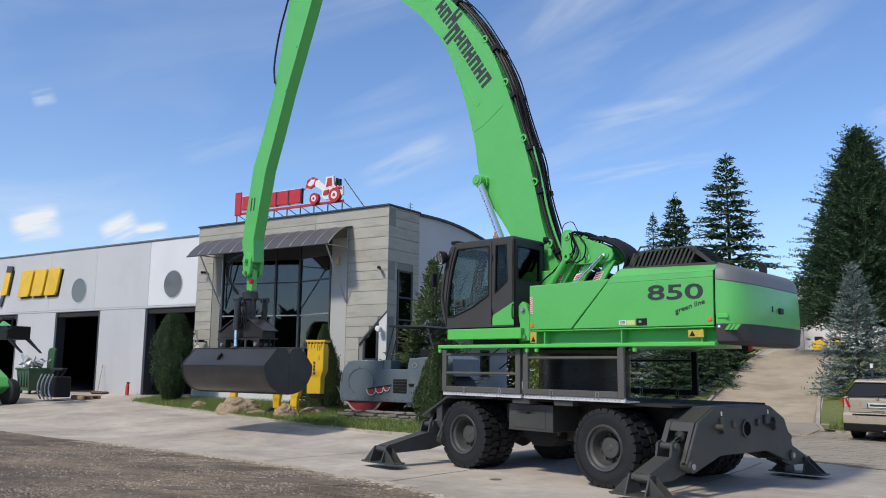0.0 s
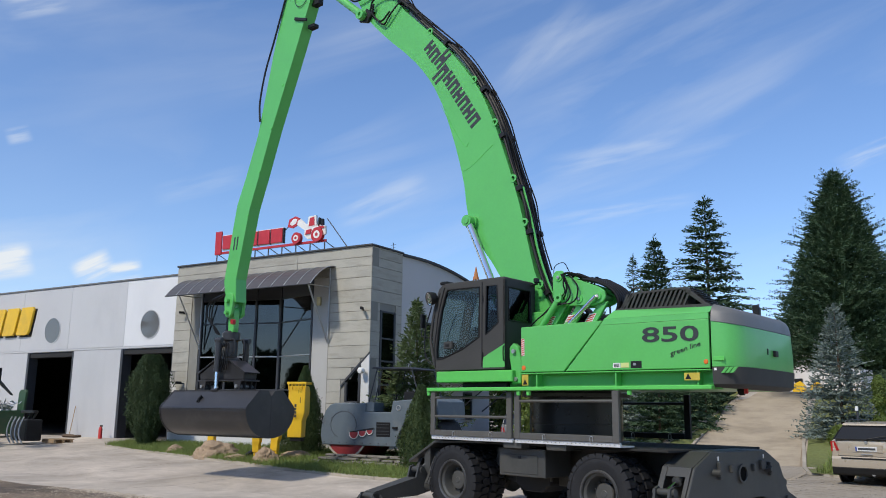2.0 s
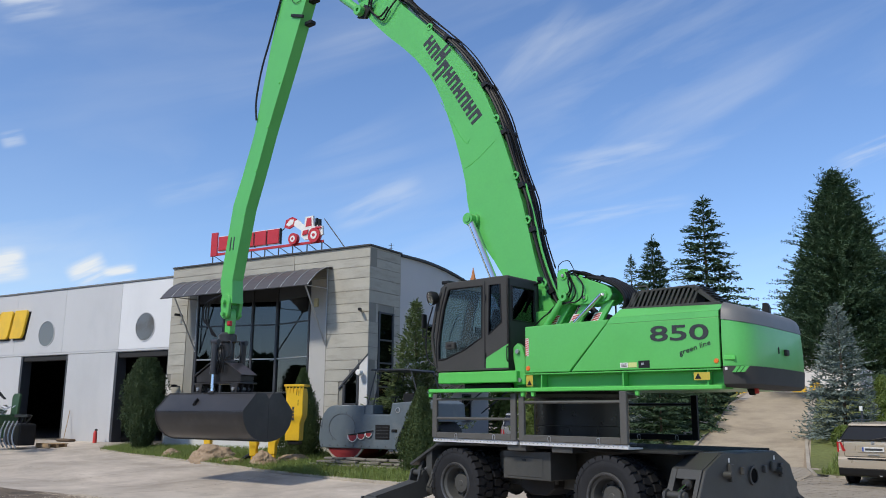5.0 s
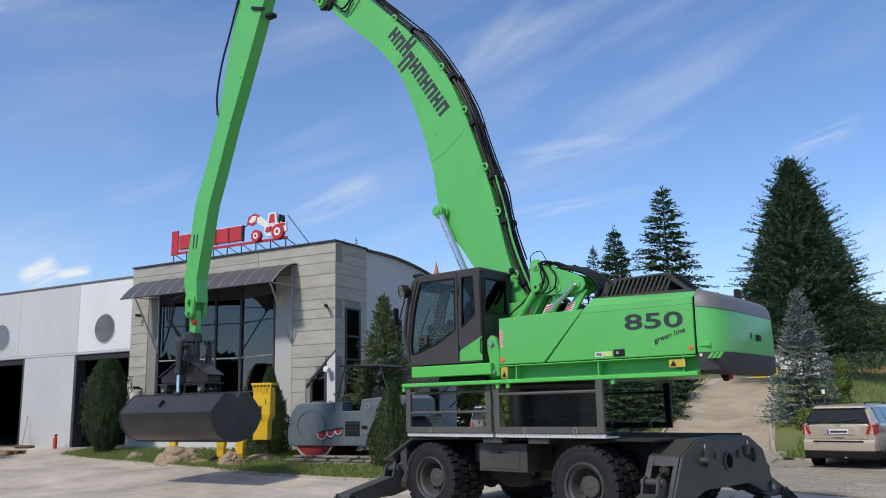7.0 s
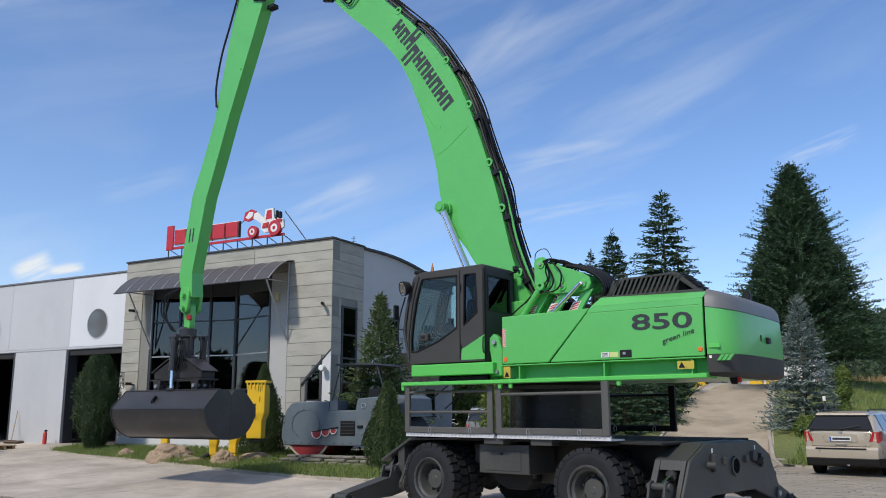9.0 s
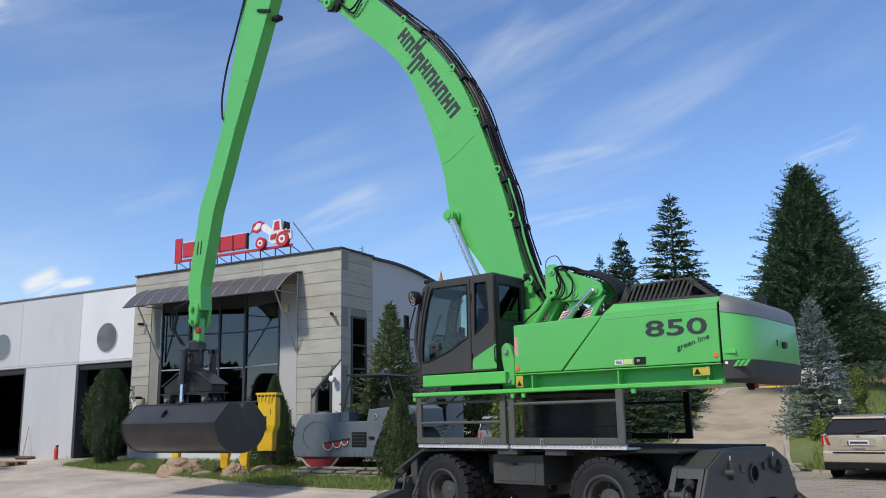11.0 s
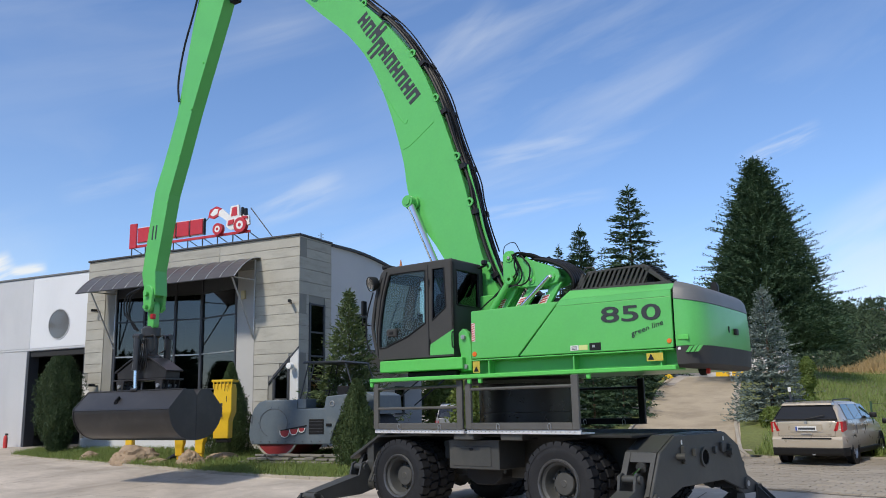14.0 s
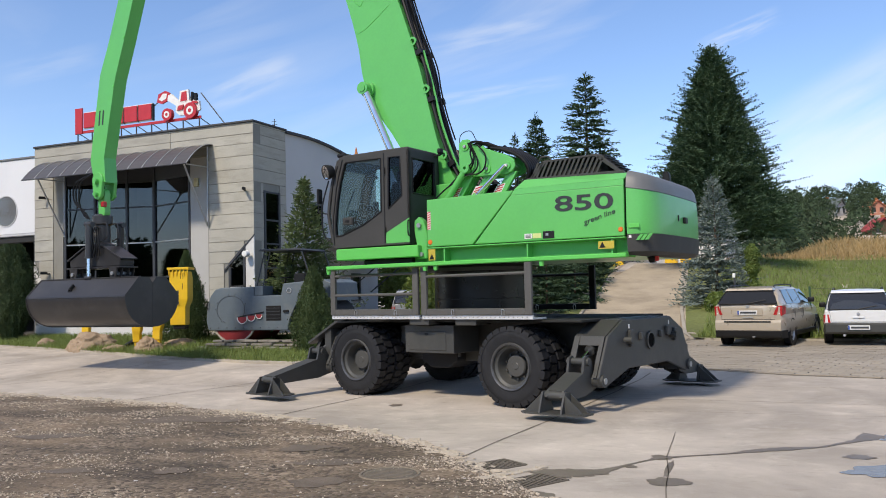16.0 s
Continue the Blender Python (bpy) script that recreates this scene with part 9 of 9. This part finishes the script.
        ring1 = [(s * hw * (0.72 if suv else 0.78), -0.012, lamp_z0 + 0.03), (s * hw * 0.955, 0.02, lamp_z0), (s * hw * 0.965, 0.02, lamp_z1), (s * hw * 0.83, -0.008, lamp_z1)]
        ring2 = [(s * hw * 0.80, 0.1, lamp_z0 + 0.03), (s * hw * 1.0, 0.24, lamp_z0 + 0.05), (s * hw * 0.985, 0.30 if suv else 0.2, lamp_z1), (s * hw * 0.83, 0.1, lamp_z1)]
        lamp = part("tail_lamp", loft([ring1, ring2]), CARRED, c, "red tail lamp")
        part("clear_lens", box(s * hw * 0.88 - 0.016, s * hw * 0.88 + 0.016, -0.004, 0.01, lamp_z0 + 0.05, lamp_z0 + 0.075, 0.004), WHITE, lamp)
        part("mirror", box(s * (hw + 0.09) - 0.1, s * (hw + 0.09) + 0.08, L * 0.58, L * 0.58 + 0.1, belt + 0.03, belt + 0.18, 0.035, segments=2), BLACK, c, smooth=True)
        for ya in ((1.28, 2.24) if suv else (1.08, 1.98)):
            part("door_seam", box(s * hw * 1.0 - 0.006, s * hw * 1.0 + 0.006, ya - 0.006, ya + 0.006, 0.5, belt - 0.12), BLACK, c)
            part("door_handle", box(s * hw * 0.99 - 0.02, s * hw * 0.99 + 0.02, ya - 0.28, ya - 0.1, belt - 0.14, belt - 0.11, 0.008), paint, c)
        part("side_sill", box(s * hw - 0.05, s * hw + 0.015, 1.25, L - 1.3, 0.26, 0.40, 0.02), BLACK if suv else GREY, c)
        for yy in (0.95, L - 0.95):
            part("wheel_arch", lathe([(0.33, 0.005 * s), (0.39, 0.012 * s), (0.40, -0.03 * s), (0.33, -0.03 * s)], 28, "x", center=(s * hw, yy, 0.36)), BLACK, c)
            tyre = part("wheel", lathe([(0.2, -0.1), (0.29, -0.11), (0.33, -0.09), (0.34, 0), (0.33, 0.09), (0.29, 0.11), (0.2, 0.1)], 28, "x", center=(s * (hw - 0.10), yy, 0.34)), RUBBER, c, smooth=True)
            rim = part("alloy_rim", lathe([(0, 0.03 * s), (0.06, 0.07 * s), (0.075, 0.05 * s), (0.19, 0.06 * s), (0.205, 0.1 * s), (0.22, 0.09 * s), (0.21, 0.0), (0, 0.0)], 24, "x", center=(s * (hw - 0.10), yy, 0.34)), STEEL, tyre)
            for k in range(5):
                a = 2 * math.pi * k / 5
                part("spoke_gap", box(s * (hw - 0.10) + s * 0.058 - 0.012, s * (hw - 0.10) + s * 0.058 + 0.012, yy + 0.13 * math.cos(a) - 0.035, yy + 0.13 * math.cos(a) + 0.035, 0.34 + 0.13 * math.sin(a) - 0.035, 0.34 + 0.13 * math.sin(a) + 0.035, 0.01), BLACK, rim)
    # bumper, wide with a rounded back
    def lip(z, reach):
        return [(-hw * 1.0, 0.42, z), (-hw * 0.99, 0.12, z), (-hw * 0.93, -reach * 0.6, z), (-hw * 0.6, -reach, z), (hw * 0.6, -reach, z), (hw * 0.93, -reach * 0.6, z), (hw * 0.99, 0.12, z), (hw * 1.0, 0.42, z)]

    if suv:
        part("bumper", loft([lip(0.45, 0.08), lip(0.53, 0.10), lip(0.66, 0.09), lip(0.72, 0.03)]), paint, c, smooth=True)
        part("step_strip", box(-hw * 0.66, hw * 0.66, -0.112, -0.02, 0.665, 0.7, 0.01), BLACK, c)
        part("bumper_lower", loft([lip(0.24, 0.0), lip(0.29, 0.06), lip(0.43, 0.085), lip(0.45, 0.07)]), BLACK, c, smooth=True)
        part("exhaust_pipe", rod((0.15, -0.06, 0.3), (0.15, 0.3, 0.3), 0.045, 12), STEEL, c)
    else:
        part("bumper", loft([lip(0.30, 0.0), lip(0.36, 0.09), lip(0.56, 0.11), lip(0.60, 0.05)]), GREY, c, "grey plastic bumper", smooth=True)
        part("exhaust_pipe", rod((-0.35, -0.05, 0.27), (-0.35, 0.3, 0.27), 0.035, 12), STEEL, c)
    # tailgate: seam, plate, handle bar
    gate = [(-hw * 0.78, belt + 0.02), (-hw * 0.76, 0.74), (hw * 0.76, 0.74), (hw * 0.78, belt + 0.02)] if suv else [(-hw * 0.80, belt - 0.02), (-hw * 0.76, 0.62), (hw * 0.76, 0.62), (hw * 0.80, belt - 0.02)]
    part("tailgate_seam", tube([(a, -0.004, z) for a, z in gate], 0.006, 5, smooth=False), BLACK, c)
    plate_z, py = (belt - 0.24, -0.02) if suv else (0.42, -0.115)
    if suv:
        part("plate_recess", box(-0.4, 0.4, -0.014, 0.0, plate_z - 0.03, plate_z + 0.17, 0.01), CARGOLD, c)
    p = part("number_plate", box(-0.26, 0.26, py - 0.012, py, plate_z, plate_z + 0.115, 0.004), PLATE, c)
    part("blank_bar", box(-0.19, 0.23, py - 0.015, py - 0.011, plate_z + 0.03, plate_z + 0.085), FRAME, p)
    part("blue_strip", box(-0.258, -0.22, py - 0.015, py - 0.011, plate_z + 0.004, plate_z + 0.11), mat("blue_strip_paint", (0.02, 0.07, 0.35), 0.4, bump=0.0), p)
    part("handle_bar", box(-0.14, 0.14, -0.03, 0.0, 0.775 if suv else belt - 0.2, 0.805 if suv else belt - 0.165, 0.008), STEEL if suv else paint, c)
    part("emblem", lathe([(0, -0.02), (0.04, -0.018), (0.045, 0.0), (0, 0.0)], 14, center=(0, 0, belt - 0.02 if suv else belt - 0.09)), STEEL, c)
    return c


car("parked_suv", 1.33, 11.75, -12, CARGOLD, "champagne-coloured crossover parked facing the meadow", 4.95, 1.86, 1.62)
car("parked_estate_car", 4.05, 12.25, -3, CARWHITE, "white estate car with grey bumper facing the meadow", 4.45, 1.72, 1.47, suv=False)
# small car half hidden behind the handler
car("parked_saloon", -11.42, 17.35, 22, mat("silver_car_paint", (0.4, 0.42, 0.45), 0.3, metal=0.5, vary=0.03, bump=0.0), "silver car parked beside the grey rear block", 4.3, 1.75, 1.42, suv=False)
post = thing("service_post", pose(0.6, 17.4, height(0.6, 17.4)), "grey post with white service box beside the verge", "post")
part("pole", rod((0, 0, 0), (0, 0, 1.85), 0.035, 8), FRAME, post)
part("service_box", box(-0.06, 0.03, -0.06, 0.06, 1.78, 1.93, 0.01), WHITE, post)

# wire fence behind the cars
fence = thing("wire_fence", pose(0, 0, 0), "thin green wire fence along the meadow", "fence")
for k in range(9):
    x = 2.9 + 2.4 * k
    part("post", rod((x, 14.9, height(x, 14.9) - 0.1), (x, 14.9, height(x, 14.9) + 1.55), 0.03, 6), CONT, fence)
for k in range(8):
    part("wire", rod((2.9, 14.9, height(3, 14.9) + 0.15 + 0.19 * k), (22.1, 14.9, height(20, 14.9) + 0.15 + 0.19 * k), 0.004, 4), FRAME, fence)

# block paving under the cars: setts in rows, thinning to a joined far part
PAVER = mat("paving_block", (0.33, 0.29, 0.235), 0.9, vary=0.2, scale=1.2, fine=40, bump=0.12, per_object=0.12, dirt=(0.2, 0.175, 0.14), dirt_amount=0.5, dirt_scale=0.5)
JOINTS = mat("paving_joint_sand", (0.2, 0.175, 0.14), 0.95, vary=0.25, scale=6, fine=60, bump=0.15)
PAVE = [(-1.6, 7.6), (1.25, 6.45), (2.48, 5.95), (4.15, 5.65), (14, 4.4), (14, 13.55), (0.1, 14.2), (-0.8, 15.0), (-1.1, 17.0), (-5.1, 17.0), (-5.3, 12.0), (-2.6, 8.5)]
pave = patch("pavement", PAVE, JOINTS, 0.008, "concrete block paving under parked cars", "pavement", cell=0.8)
shared = {}
count = 0
bw, bl = 0.19, 0.39
verts, faces = [], []
turn_p = radians(-14)
near = []
for j in range(64):
    for i in range(46):
        u, v = (0.2 if j % 2 else 0.0) + i * 0.4 - 2.6, j * 0.2 - 1.2
        x, y = 0.4 + u * math.cos(turn_p) - v * math.sin(turn_p), 6.6 + u * math.sin(turn_p) + v * math.cos(turn_p)
        if inside(x, y, PAVE) and inside(x + 0.35, y + 0.1, PAVE):
            near.append((x, y))
for x, y in near:
    z = height(x, y)
    wob = random.uniform(-0.003, 0.005)
    if 1.5 < x < 7.0 and y < 8.6 and count < 300:
        if "p" not in shared:
            shared["p"] = part("paving_block", box(0, bl, 0, bw, -0.02, 0.02, 0.006), PAVER, pave)
            shared["p"].matrix_basis = pose(x, y, z, 0, 0, -14)
        else:
            o = new("paving_block", shared["p"].data)
            o.parent, o.matrix_basis = pave, pose(x, y, z + wob, random.uniform(-0.4, 0.4) + 1.3, random.uniform(-0.4, 0.4), -14)
        count += 1
    else:
        b = len(verts)
        for e, zz in ((0.0, 0.02), (-0.006, 0.0)):
            for du, dv in ((e * -1, e * -1), (bl + e, e * -1), (bl + e, bw + e), (e * -1, bw + e)):
                px, py = x + du * math.cos(turn_p) - dv * math.sin(turn_p), y + du * math.sin(turn_p) + dv * math.cos(turn_p)
                verts.append((px, py, height(px, py) + zz + wob))
        faces += [(b, b + 1, b + 2, b + 3), (b, b + 4, b + 5, b + 1), (b + 1, b + 5, b + 6, b + 2), (b + 2, b + 6, b + 7, b + 3), (b + 3, b + 7, b + 4, b)]
for j in range(22):
    y = 12.6 + j * 0.2
    for i in range(12):
        x = -4.9 + (0.17 if j % 2 else 0) + i * 0.345
        z = height(x, y) + 0.02
        b = len(verts)
        verts += [(x, y, z + 0.024), (x + 0.32, y, z + 0.024), (x + 0.32, y + 0.18, z + 0.028), (x, y + 0.18, z + 0.028), (x - 0.01, y - 0.01, z), (x + 0.33, y - 0.01, z), (x + 0.33, y + 0.19, z), (x - 0.01, y + 0.19, z)]
        faces += [(b, b + 1, b + 2, b + 3), (b, b + 4, b + 5, b + 1), (b + 1, b + 5, b + 6, b + 2), (b + 2, b + 6, b + 7, b + 3), (b + 3, b + 7, b + 4, b)]
tagged(raw("paving_rest", verts, faces, PAVER, pave), kind="stuff")

# things by the hall
skip = thing("waste_container", pose(-36.0, 10.8, height(-36.0, 10.8), 0, 0, -8), "green waste container heaped with bright scrap", "container")
bm = loft([[(-0.62, -0.5, 0.15), (0.62, -0.5, 0.15), (0.62, 0.5, 0.15), (-0.62, 0.5, 0.15)], [(-0.75, -0.6, 1.2), (0.75, -0.6, 1.2), (0.75, 0.6, 1.2), (-0.75, 0.6, 1.2)]])
part("tub", bm, CONT, skip)
part("rim", tube([(-0.77, -0.62, 1.21), (0.77, -0.62, 1.21), (0.77, 0.62, 1.21), (-0.77, 0.62, 1.21), (-0.77, -0.62, 1.21)], 0.05, 8, smooth=False), CONT, skip)
for k in range(4):
    part("tub_rib", box(-0.5 + 0.32 * k, -0.45 + 0.32 * k, -0.60, -0.52, 0.3, 1.15, 0.01), CONT, skip)
part("open_lid", prism([(0.1, 1.25), (0.78, 1.25), (0.9, 2.15), (0.82, 2.25), (0.3, 2.25), (0.15, 2.1)], 0.5, 0.62, bevel=0.02), CONT, skip)
for k in range(4):
    part("castor", lathe([(0, -0.04), (0.09, -0.04), (0.09, 0.04), (0, 0.04)], 12, center=((-0.5, 0.5)[k % 2], (-0.4, 0.4)[k // 2], 0.09)), BLACK, skip)
own = bmesh.new()
rg = np.random.default_rng(9)
for k in range(70):
    c = Vector((rg.uniform(-0.7, 0.55), rg.uniform(-0.5, 0.4), 1.2 + rg.uniform(0, 0.42)))
    a, b = Vector(rg.normal(0, 0.11, 3)), Vector(rg.normal(0, 0.11, 3))
    loft([[c, c + a, c + a + b, c + b], [c + Vector((0.01, 0, 0.015)), c + a + Vector((0.01, 0, 0.015)), c + a + b + Vector((0.01, 0, 0.015)), c + b + Vector((0.01, 0, 0.015))]], own)
tagged(part("scrap", own, SCRAP, skip, "crumpled bright scrap sheet"), kind="stuff")

clamp = thing("log_grapple", pose(-30.9, 8.8, height(-30.9, 8.8), 0, 0, -10), "dark steel grapple with pale straps on the ground", "attachment")
part("frame_box", box(-0.75, 0.75, -0.35, 0.35, 0.15, 1.05, 0.06, segments=2), BLACK, clamp)
for k in range(4):
    x = -0.62 + 0.41 * k
    part("claw", tube([(x, -0.4, 1.15), (x - 0.06, -0.52, 0.75), (x + 0.02, -0.55, 0.35), (x + 0.1, -0.42, 0.05)], 0.035, 8), STEEL, clamp, "pale steel claw")
for k in range(3):
    part("top_arm", rod((-0.5 + 0.5 * k, 0, 1.0), (-0.3 + 0.5 * k, 0.1, 1.4), 0.05, 8), BLACK, clamp)
part("top_beam", box(-0.6, 0.75, -0.08, 0.08, 1.3, 1.42, 0.02), BLACK, clamp)
pallet = thing("pallet", pose(-30.0, 9.7, height(-30.0, 9.7), 0, 0, -10), "wooden pallet with planks on the ground", "pallet")
for k in range(5):
    part("plank", box(-0.6, 0.6, -0.4 + 0.18 * k, -0.26 + 0.18 * k, 0.14, 0.165), WOOD, pallet)
for y in (-0.36, 0.0, 0.36):
    part("bearer", box(-0.6, 0.6, y - 0.05, y + 0.05, 0.0, 0.14, 0.005), WOOD, pallet)
extinguisher = thing("fire_extinguisher", pose(-29.85, 11.7, height(-29.85, 11.7)), "red fire extinguisher beside a gate", "extinguisher")
part("bottle", lathe([(0, 0), (0.085, 0), (0.085, 0.42), (0.06, 0.5), (0.03, 0.53), (0, 0.53)], 20, "z"), RED, extinguisher, smooth=True)
part("valve", box(-0.03, 0.03, -0.03, 0.09, 0.52, 0.6, 0.006), BLACK, extinguisher)
part("hose", tube([(0.03, 0, 0.55), (0.11, 0, 0.45), (0.1, 0, 0.2)], 0.012, 6), HOSE, extinguisher)
broom = thing("broom", pose(-32.3, 12.1, height(-32.3, 12.1)), "broom leaning on the hall pier", "broom")
part("handle", rod((0.12, -0.35, 0.1), (-0.15, 0.03, 1.4), 0.016, 6), WOOD, broom)
part("head", box(-0.1, 0.4, -0.42, -0.32, 0.0, 0.12, 0.01), BARK, broom)
cloth = thing("dark_cloths", pose(-32.0, 11.75, height(-32, 11.75)), "dark rags and boards by the pier", "rags")
part("heap", box(-0.5, 0.5, -0.2, 0.2, 0.0, 0.12, 0.05), BARK, cloth)
# loader attachment of a green machine at the edge
stray = thing("loader_fork", pose(-29.2, 6.0, height(-29.2, 6.0), 0, 0, 0), "green loader with raised dark fork carriage", "loader")
part("boom_arm", prism([(-3.6, 2.7), (-1.6, 3.55), (-0.9, 3.3), (-1.0, 3.1), (-1.6, 3.25), (-3.6, 2.3)], -0.2, 0.2, bevel=0.03), GREEN, stray)
part("carriage", box(-1.2, -0.1, -0.5, 0.5, 2.75, 3.3, 0.03), BLACK, stray)
for y in (-0.4, 0.4):
    part("tine", prism([(-0.3, 2.8), (0.9, 2.2), (0.9, 2.23), (-0.25, 2.92)], y - 0.05, y + 0.05), BLACK, stray)
part("rack", tube([(-0.9, -0.5, 3.3), (-0.4, -0.5, 3.62), (0.25, -0.5, 3.6), (0.2, -0.5, 3.2), (-0.2, -0.5, 3.1)], 0.04, 8, smooth=False), BLACK, stray)
part("machine_body", prism([(-5.4, 0.6), (-2.4, 0.5), (-1.9, 0.8), (-2.2, 1.2), (-3.0, 1.6), (-3.8, 2.5), (-5.4, 2.7)], -0.9, 0.9, bevel=0.06, segments=2), GREEN, stray)
for x in (-4.9, -2.2):
    for y in (-1.0, 1.0):
        part("wheel", lathe([(0, -0.2), (0.35, -0.18), (0.48, -0.2), (0.55, -0.14), (0.56, 0.0), (0.55, 0.14), (0.48, 0.2), (0, 0.2)], 24, center=(x, y, 0.56)), RUBBER, stray, smooth=True)

# yellow machine parts and a white store far up the ramp
SHEDWHITE = mat("white_shed_sheet", (0.74, 0.72, 0.71), 0.6, vary=0.05, scale=0.8, fine=25, bump=0.02, dirt=(0.6, 0.57, 0.54), dirt_amount=0.3)
shed = thing("white_shed", pose(-6.65, 46, height(-6.65, 46) - 0.1), "white sheet-clad store at the top of the ramp", "shed")
part("wall", box(0.05, 4.6, 0, 8, 0, 3.35), SHEDWHITE, shed)
part("set_back_wall", box(-4.5, 0.0, 0.35, 8, 0, 3.35), SHEDWHITE, shed)
part("corner_post", box(0.0, 0.05, -0.03, 0.3, 0, 3.35), STEEL, shed)
part("roof", prism([(-0.25, 3.352), (4.0, 5.25), (8.3, 3.352)], -4.6, 4.8, "x"), SHEDWHITE, shed)
part("gutter", box(-4.6, 4.8, -0.36, -0.27, 3.30, 3.40, 0.01), STEEL, shed)
for x, y in ((-8.1, 41.0), (-5.1, 42.5), (-4.2, 43.0)):
    far_b = thing("yellow_attachment", pose(x, y, height(x, y)), "small yellow machine attachment at the ramp top", "attachment", "attachments on the ramp")
    part("body", prism([(-0.4, 0.0), (0.4, 0.0), (0.35, 0.5), (0.1, 0.8), (-0.35, 0.6)], -0.3, 0.3, bevel=0.04), YELLOW, far_b)
    part("bracket", box(-0.25, 0.2, -0.2, 0.2, 0.7, 0.95, 0.03), BLACK, far_b)
# crane seen past the boom foot
crane = thing("rust_orange_mast", pose(-31.05, 48, height(-31, 48)), "rust-orange lattice mast behind the handler", "mast")
RUST = mat("rust_orange_paint", (0.45, 0.17, 0.05), 0.7, vary=0.2)
for x in (-0.3, 0.3):
    for y in (-0.3, 0.3):
        part("leg", rod((x, y, 0), (x * 0.5, y * 0.5, 12.6), 0.05, 6), RUST, crane)
for k in range(15):
    part("lattice", rod((-0.3, -0.3, 0.8 * k), (0.3, -0.3, 0.8 * (k + 1)), 0.03, 5), RUST, crane)
part("peak", tube([(0, 0, 12.4), (0, 0, 13.5)], lambda t: 0.22 * (1 - t) + 0.03, 8, smooth=False), RUST, crane)

# far hill: woods and houses
rg = np.random.default_rng(17)
V, Fc = [], []
for k in range(900):
    x = rg.uniform(-60, 110)
    row = rg.random()
    y = 112 + 150 * row
    if any(abs(x - (2.95 + (hx - 2.95) * (y + 12.5) / (hy + 12.5))) < 3.2 and hy - 70 < y < hy + 2 for hx, hy in ((20.4, 235), (18.0, 187), (11.8, 238))):
        continue
    z0 = height(x, y)
    hgt = rg.uniform(5, 9) * (0.8 if row < 0.2 else 1.0)
    wid = hgt * rg.uniform(0.35, 0.55)
    for i in range(330):
        a, u = rg.uniform(0, 6.283), rg.random()
        r = wid * math.sin(math.pi * min(0.98, 0.12 + 0.86 * u)) * rg.uniform(0.75, 1.08)
        p = np.array((x + r * math.cos(a), y + r * math.sin(a), z0 + hgt * (0.1 + 0.9 * u)))
        d, w = rg.normal(0, 0.36, 3), rg.normal(0, 0.36, 3)
        b = len(V)
        V += [tuple(p), tuple(p + d), tuple(p + w)]
        Fc.append((b, b + 1, b + 2))
tagged(raw("hill_woods", V, Fc, FOREST), "dark green mixed woods on the far hill", "woods", kind="stuff")


def house(x, y, w, d, h, turn, wall, roofm, label):
    hs = thing("house", pose(x, y, height(x, y) - 0.3, 0, 0, turn), label, "house", "hill houses")
    part("wall", prism([(-w / 2, 0), (w / 2, 0), (w / 2, h), (0, h + w * 0.42), (-w / 2, h)], 0, d), wall, hs)
    for s in (-1, 1):
        part("roof", prism([(s * (w / 2 + 0.5), h - 0.42), (0, h + w * 0.42 + 0.05), (0, h + w * 0.42 + 0.3), (s * (w / 2 + 0.5), h - 0.17)], -0.5, d + 0.5), roofm, hs)
    for k in (-0.25, 0.25):
        win = part("window", box(w * k - 0.5, w * k + 0.5, -0.05, 0.05, h * 0.45, h * 0.45 + 1.2), FRAME, hs)
        part("window_sill", box(w * k - 0.6, w * k + 0.6, -0.12, 0.0, h * 0.45 - 0.12, h * 0.45), WHITE, hs)
    part("chimney", box(0.8, 1.4, d * 0.5, d * 0.5 + 0.6, h + w * 0.3, h + w * 0.42 + 1.0), RUST, hs)
    return hs


TILE_O = mat("orange_roof_tiles", (0.50, 0.17, 0.09), 0.8, vary=0.2, scale=2, fine=12)
TILE_R = mat("red_roof_tiles", (0.30, 0.04, 0.045), 0.8, vary=0.2, scale=2, fine=12)
house(20.4, 235, 4.0, 5, 2.4, 20, mat("salmon_plaster", (0.55, 0.25, 0.18), 0.8), TILE_O, "salmon house with orange roof on the wooded hill")
house(18.0, 187, 5.0, 5, 1.6, 20, BARK, TILE_R, "dark timber house with red roof at the meadow's end")
house(11.8, 238, 5.5, 8, 2.6, 60, RENDER_W, mat("slate_roof_tiles", (0.12, 0.15, 0.16), 0.7, vary=0.2), "white house with slate roof among the trees")

# unseen woods added behind the yard's open side, darkening glass reflections and fill light
rg = np.random.default_rng(41)
V, Fc = [], []
for k in range(170):
    a0 = rg.uniform(math.radians(190), math.radians(352))
    d0 = rg.uniform(46, 62)
    x, y = 2 + d0 * math.cos(a0) * 1.3, -8 + d0 * math.sin(a0)
    hgt = rg.uniform(4.5, 8) * (2.2 if a0 < math.radians(212) else 1.0)
    wid = hgt * rg.uniform(0.28, 0.4)
    for i in range(260):
        a, u = rg.uniform(0, 6.283), rg.random()
        r = wid * math.sin(math.pi * min(0.98, 0.2 + 0.78 * u)) * rg.uniform(0.5, 1.08)
        p = np.array((x + r * math.cos(a), y + r * math.sin(a), hgt * (0.02 + 0.98 * u)))
        d, w = rg.normal(0, 0.75, 3), rg.normal(0, 0.75, 3)
        b = len(V)
        V += [tuple(p), tuple(p + d), tuple(p + w)]
        Fc.append((b, b + 1, b + 2))
tagged(raw("yard_woods", V, Fc, FOREST), "unseen dark green trees added round the yard's open side for reflections", "woods", kind="stuff")
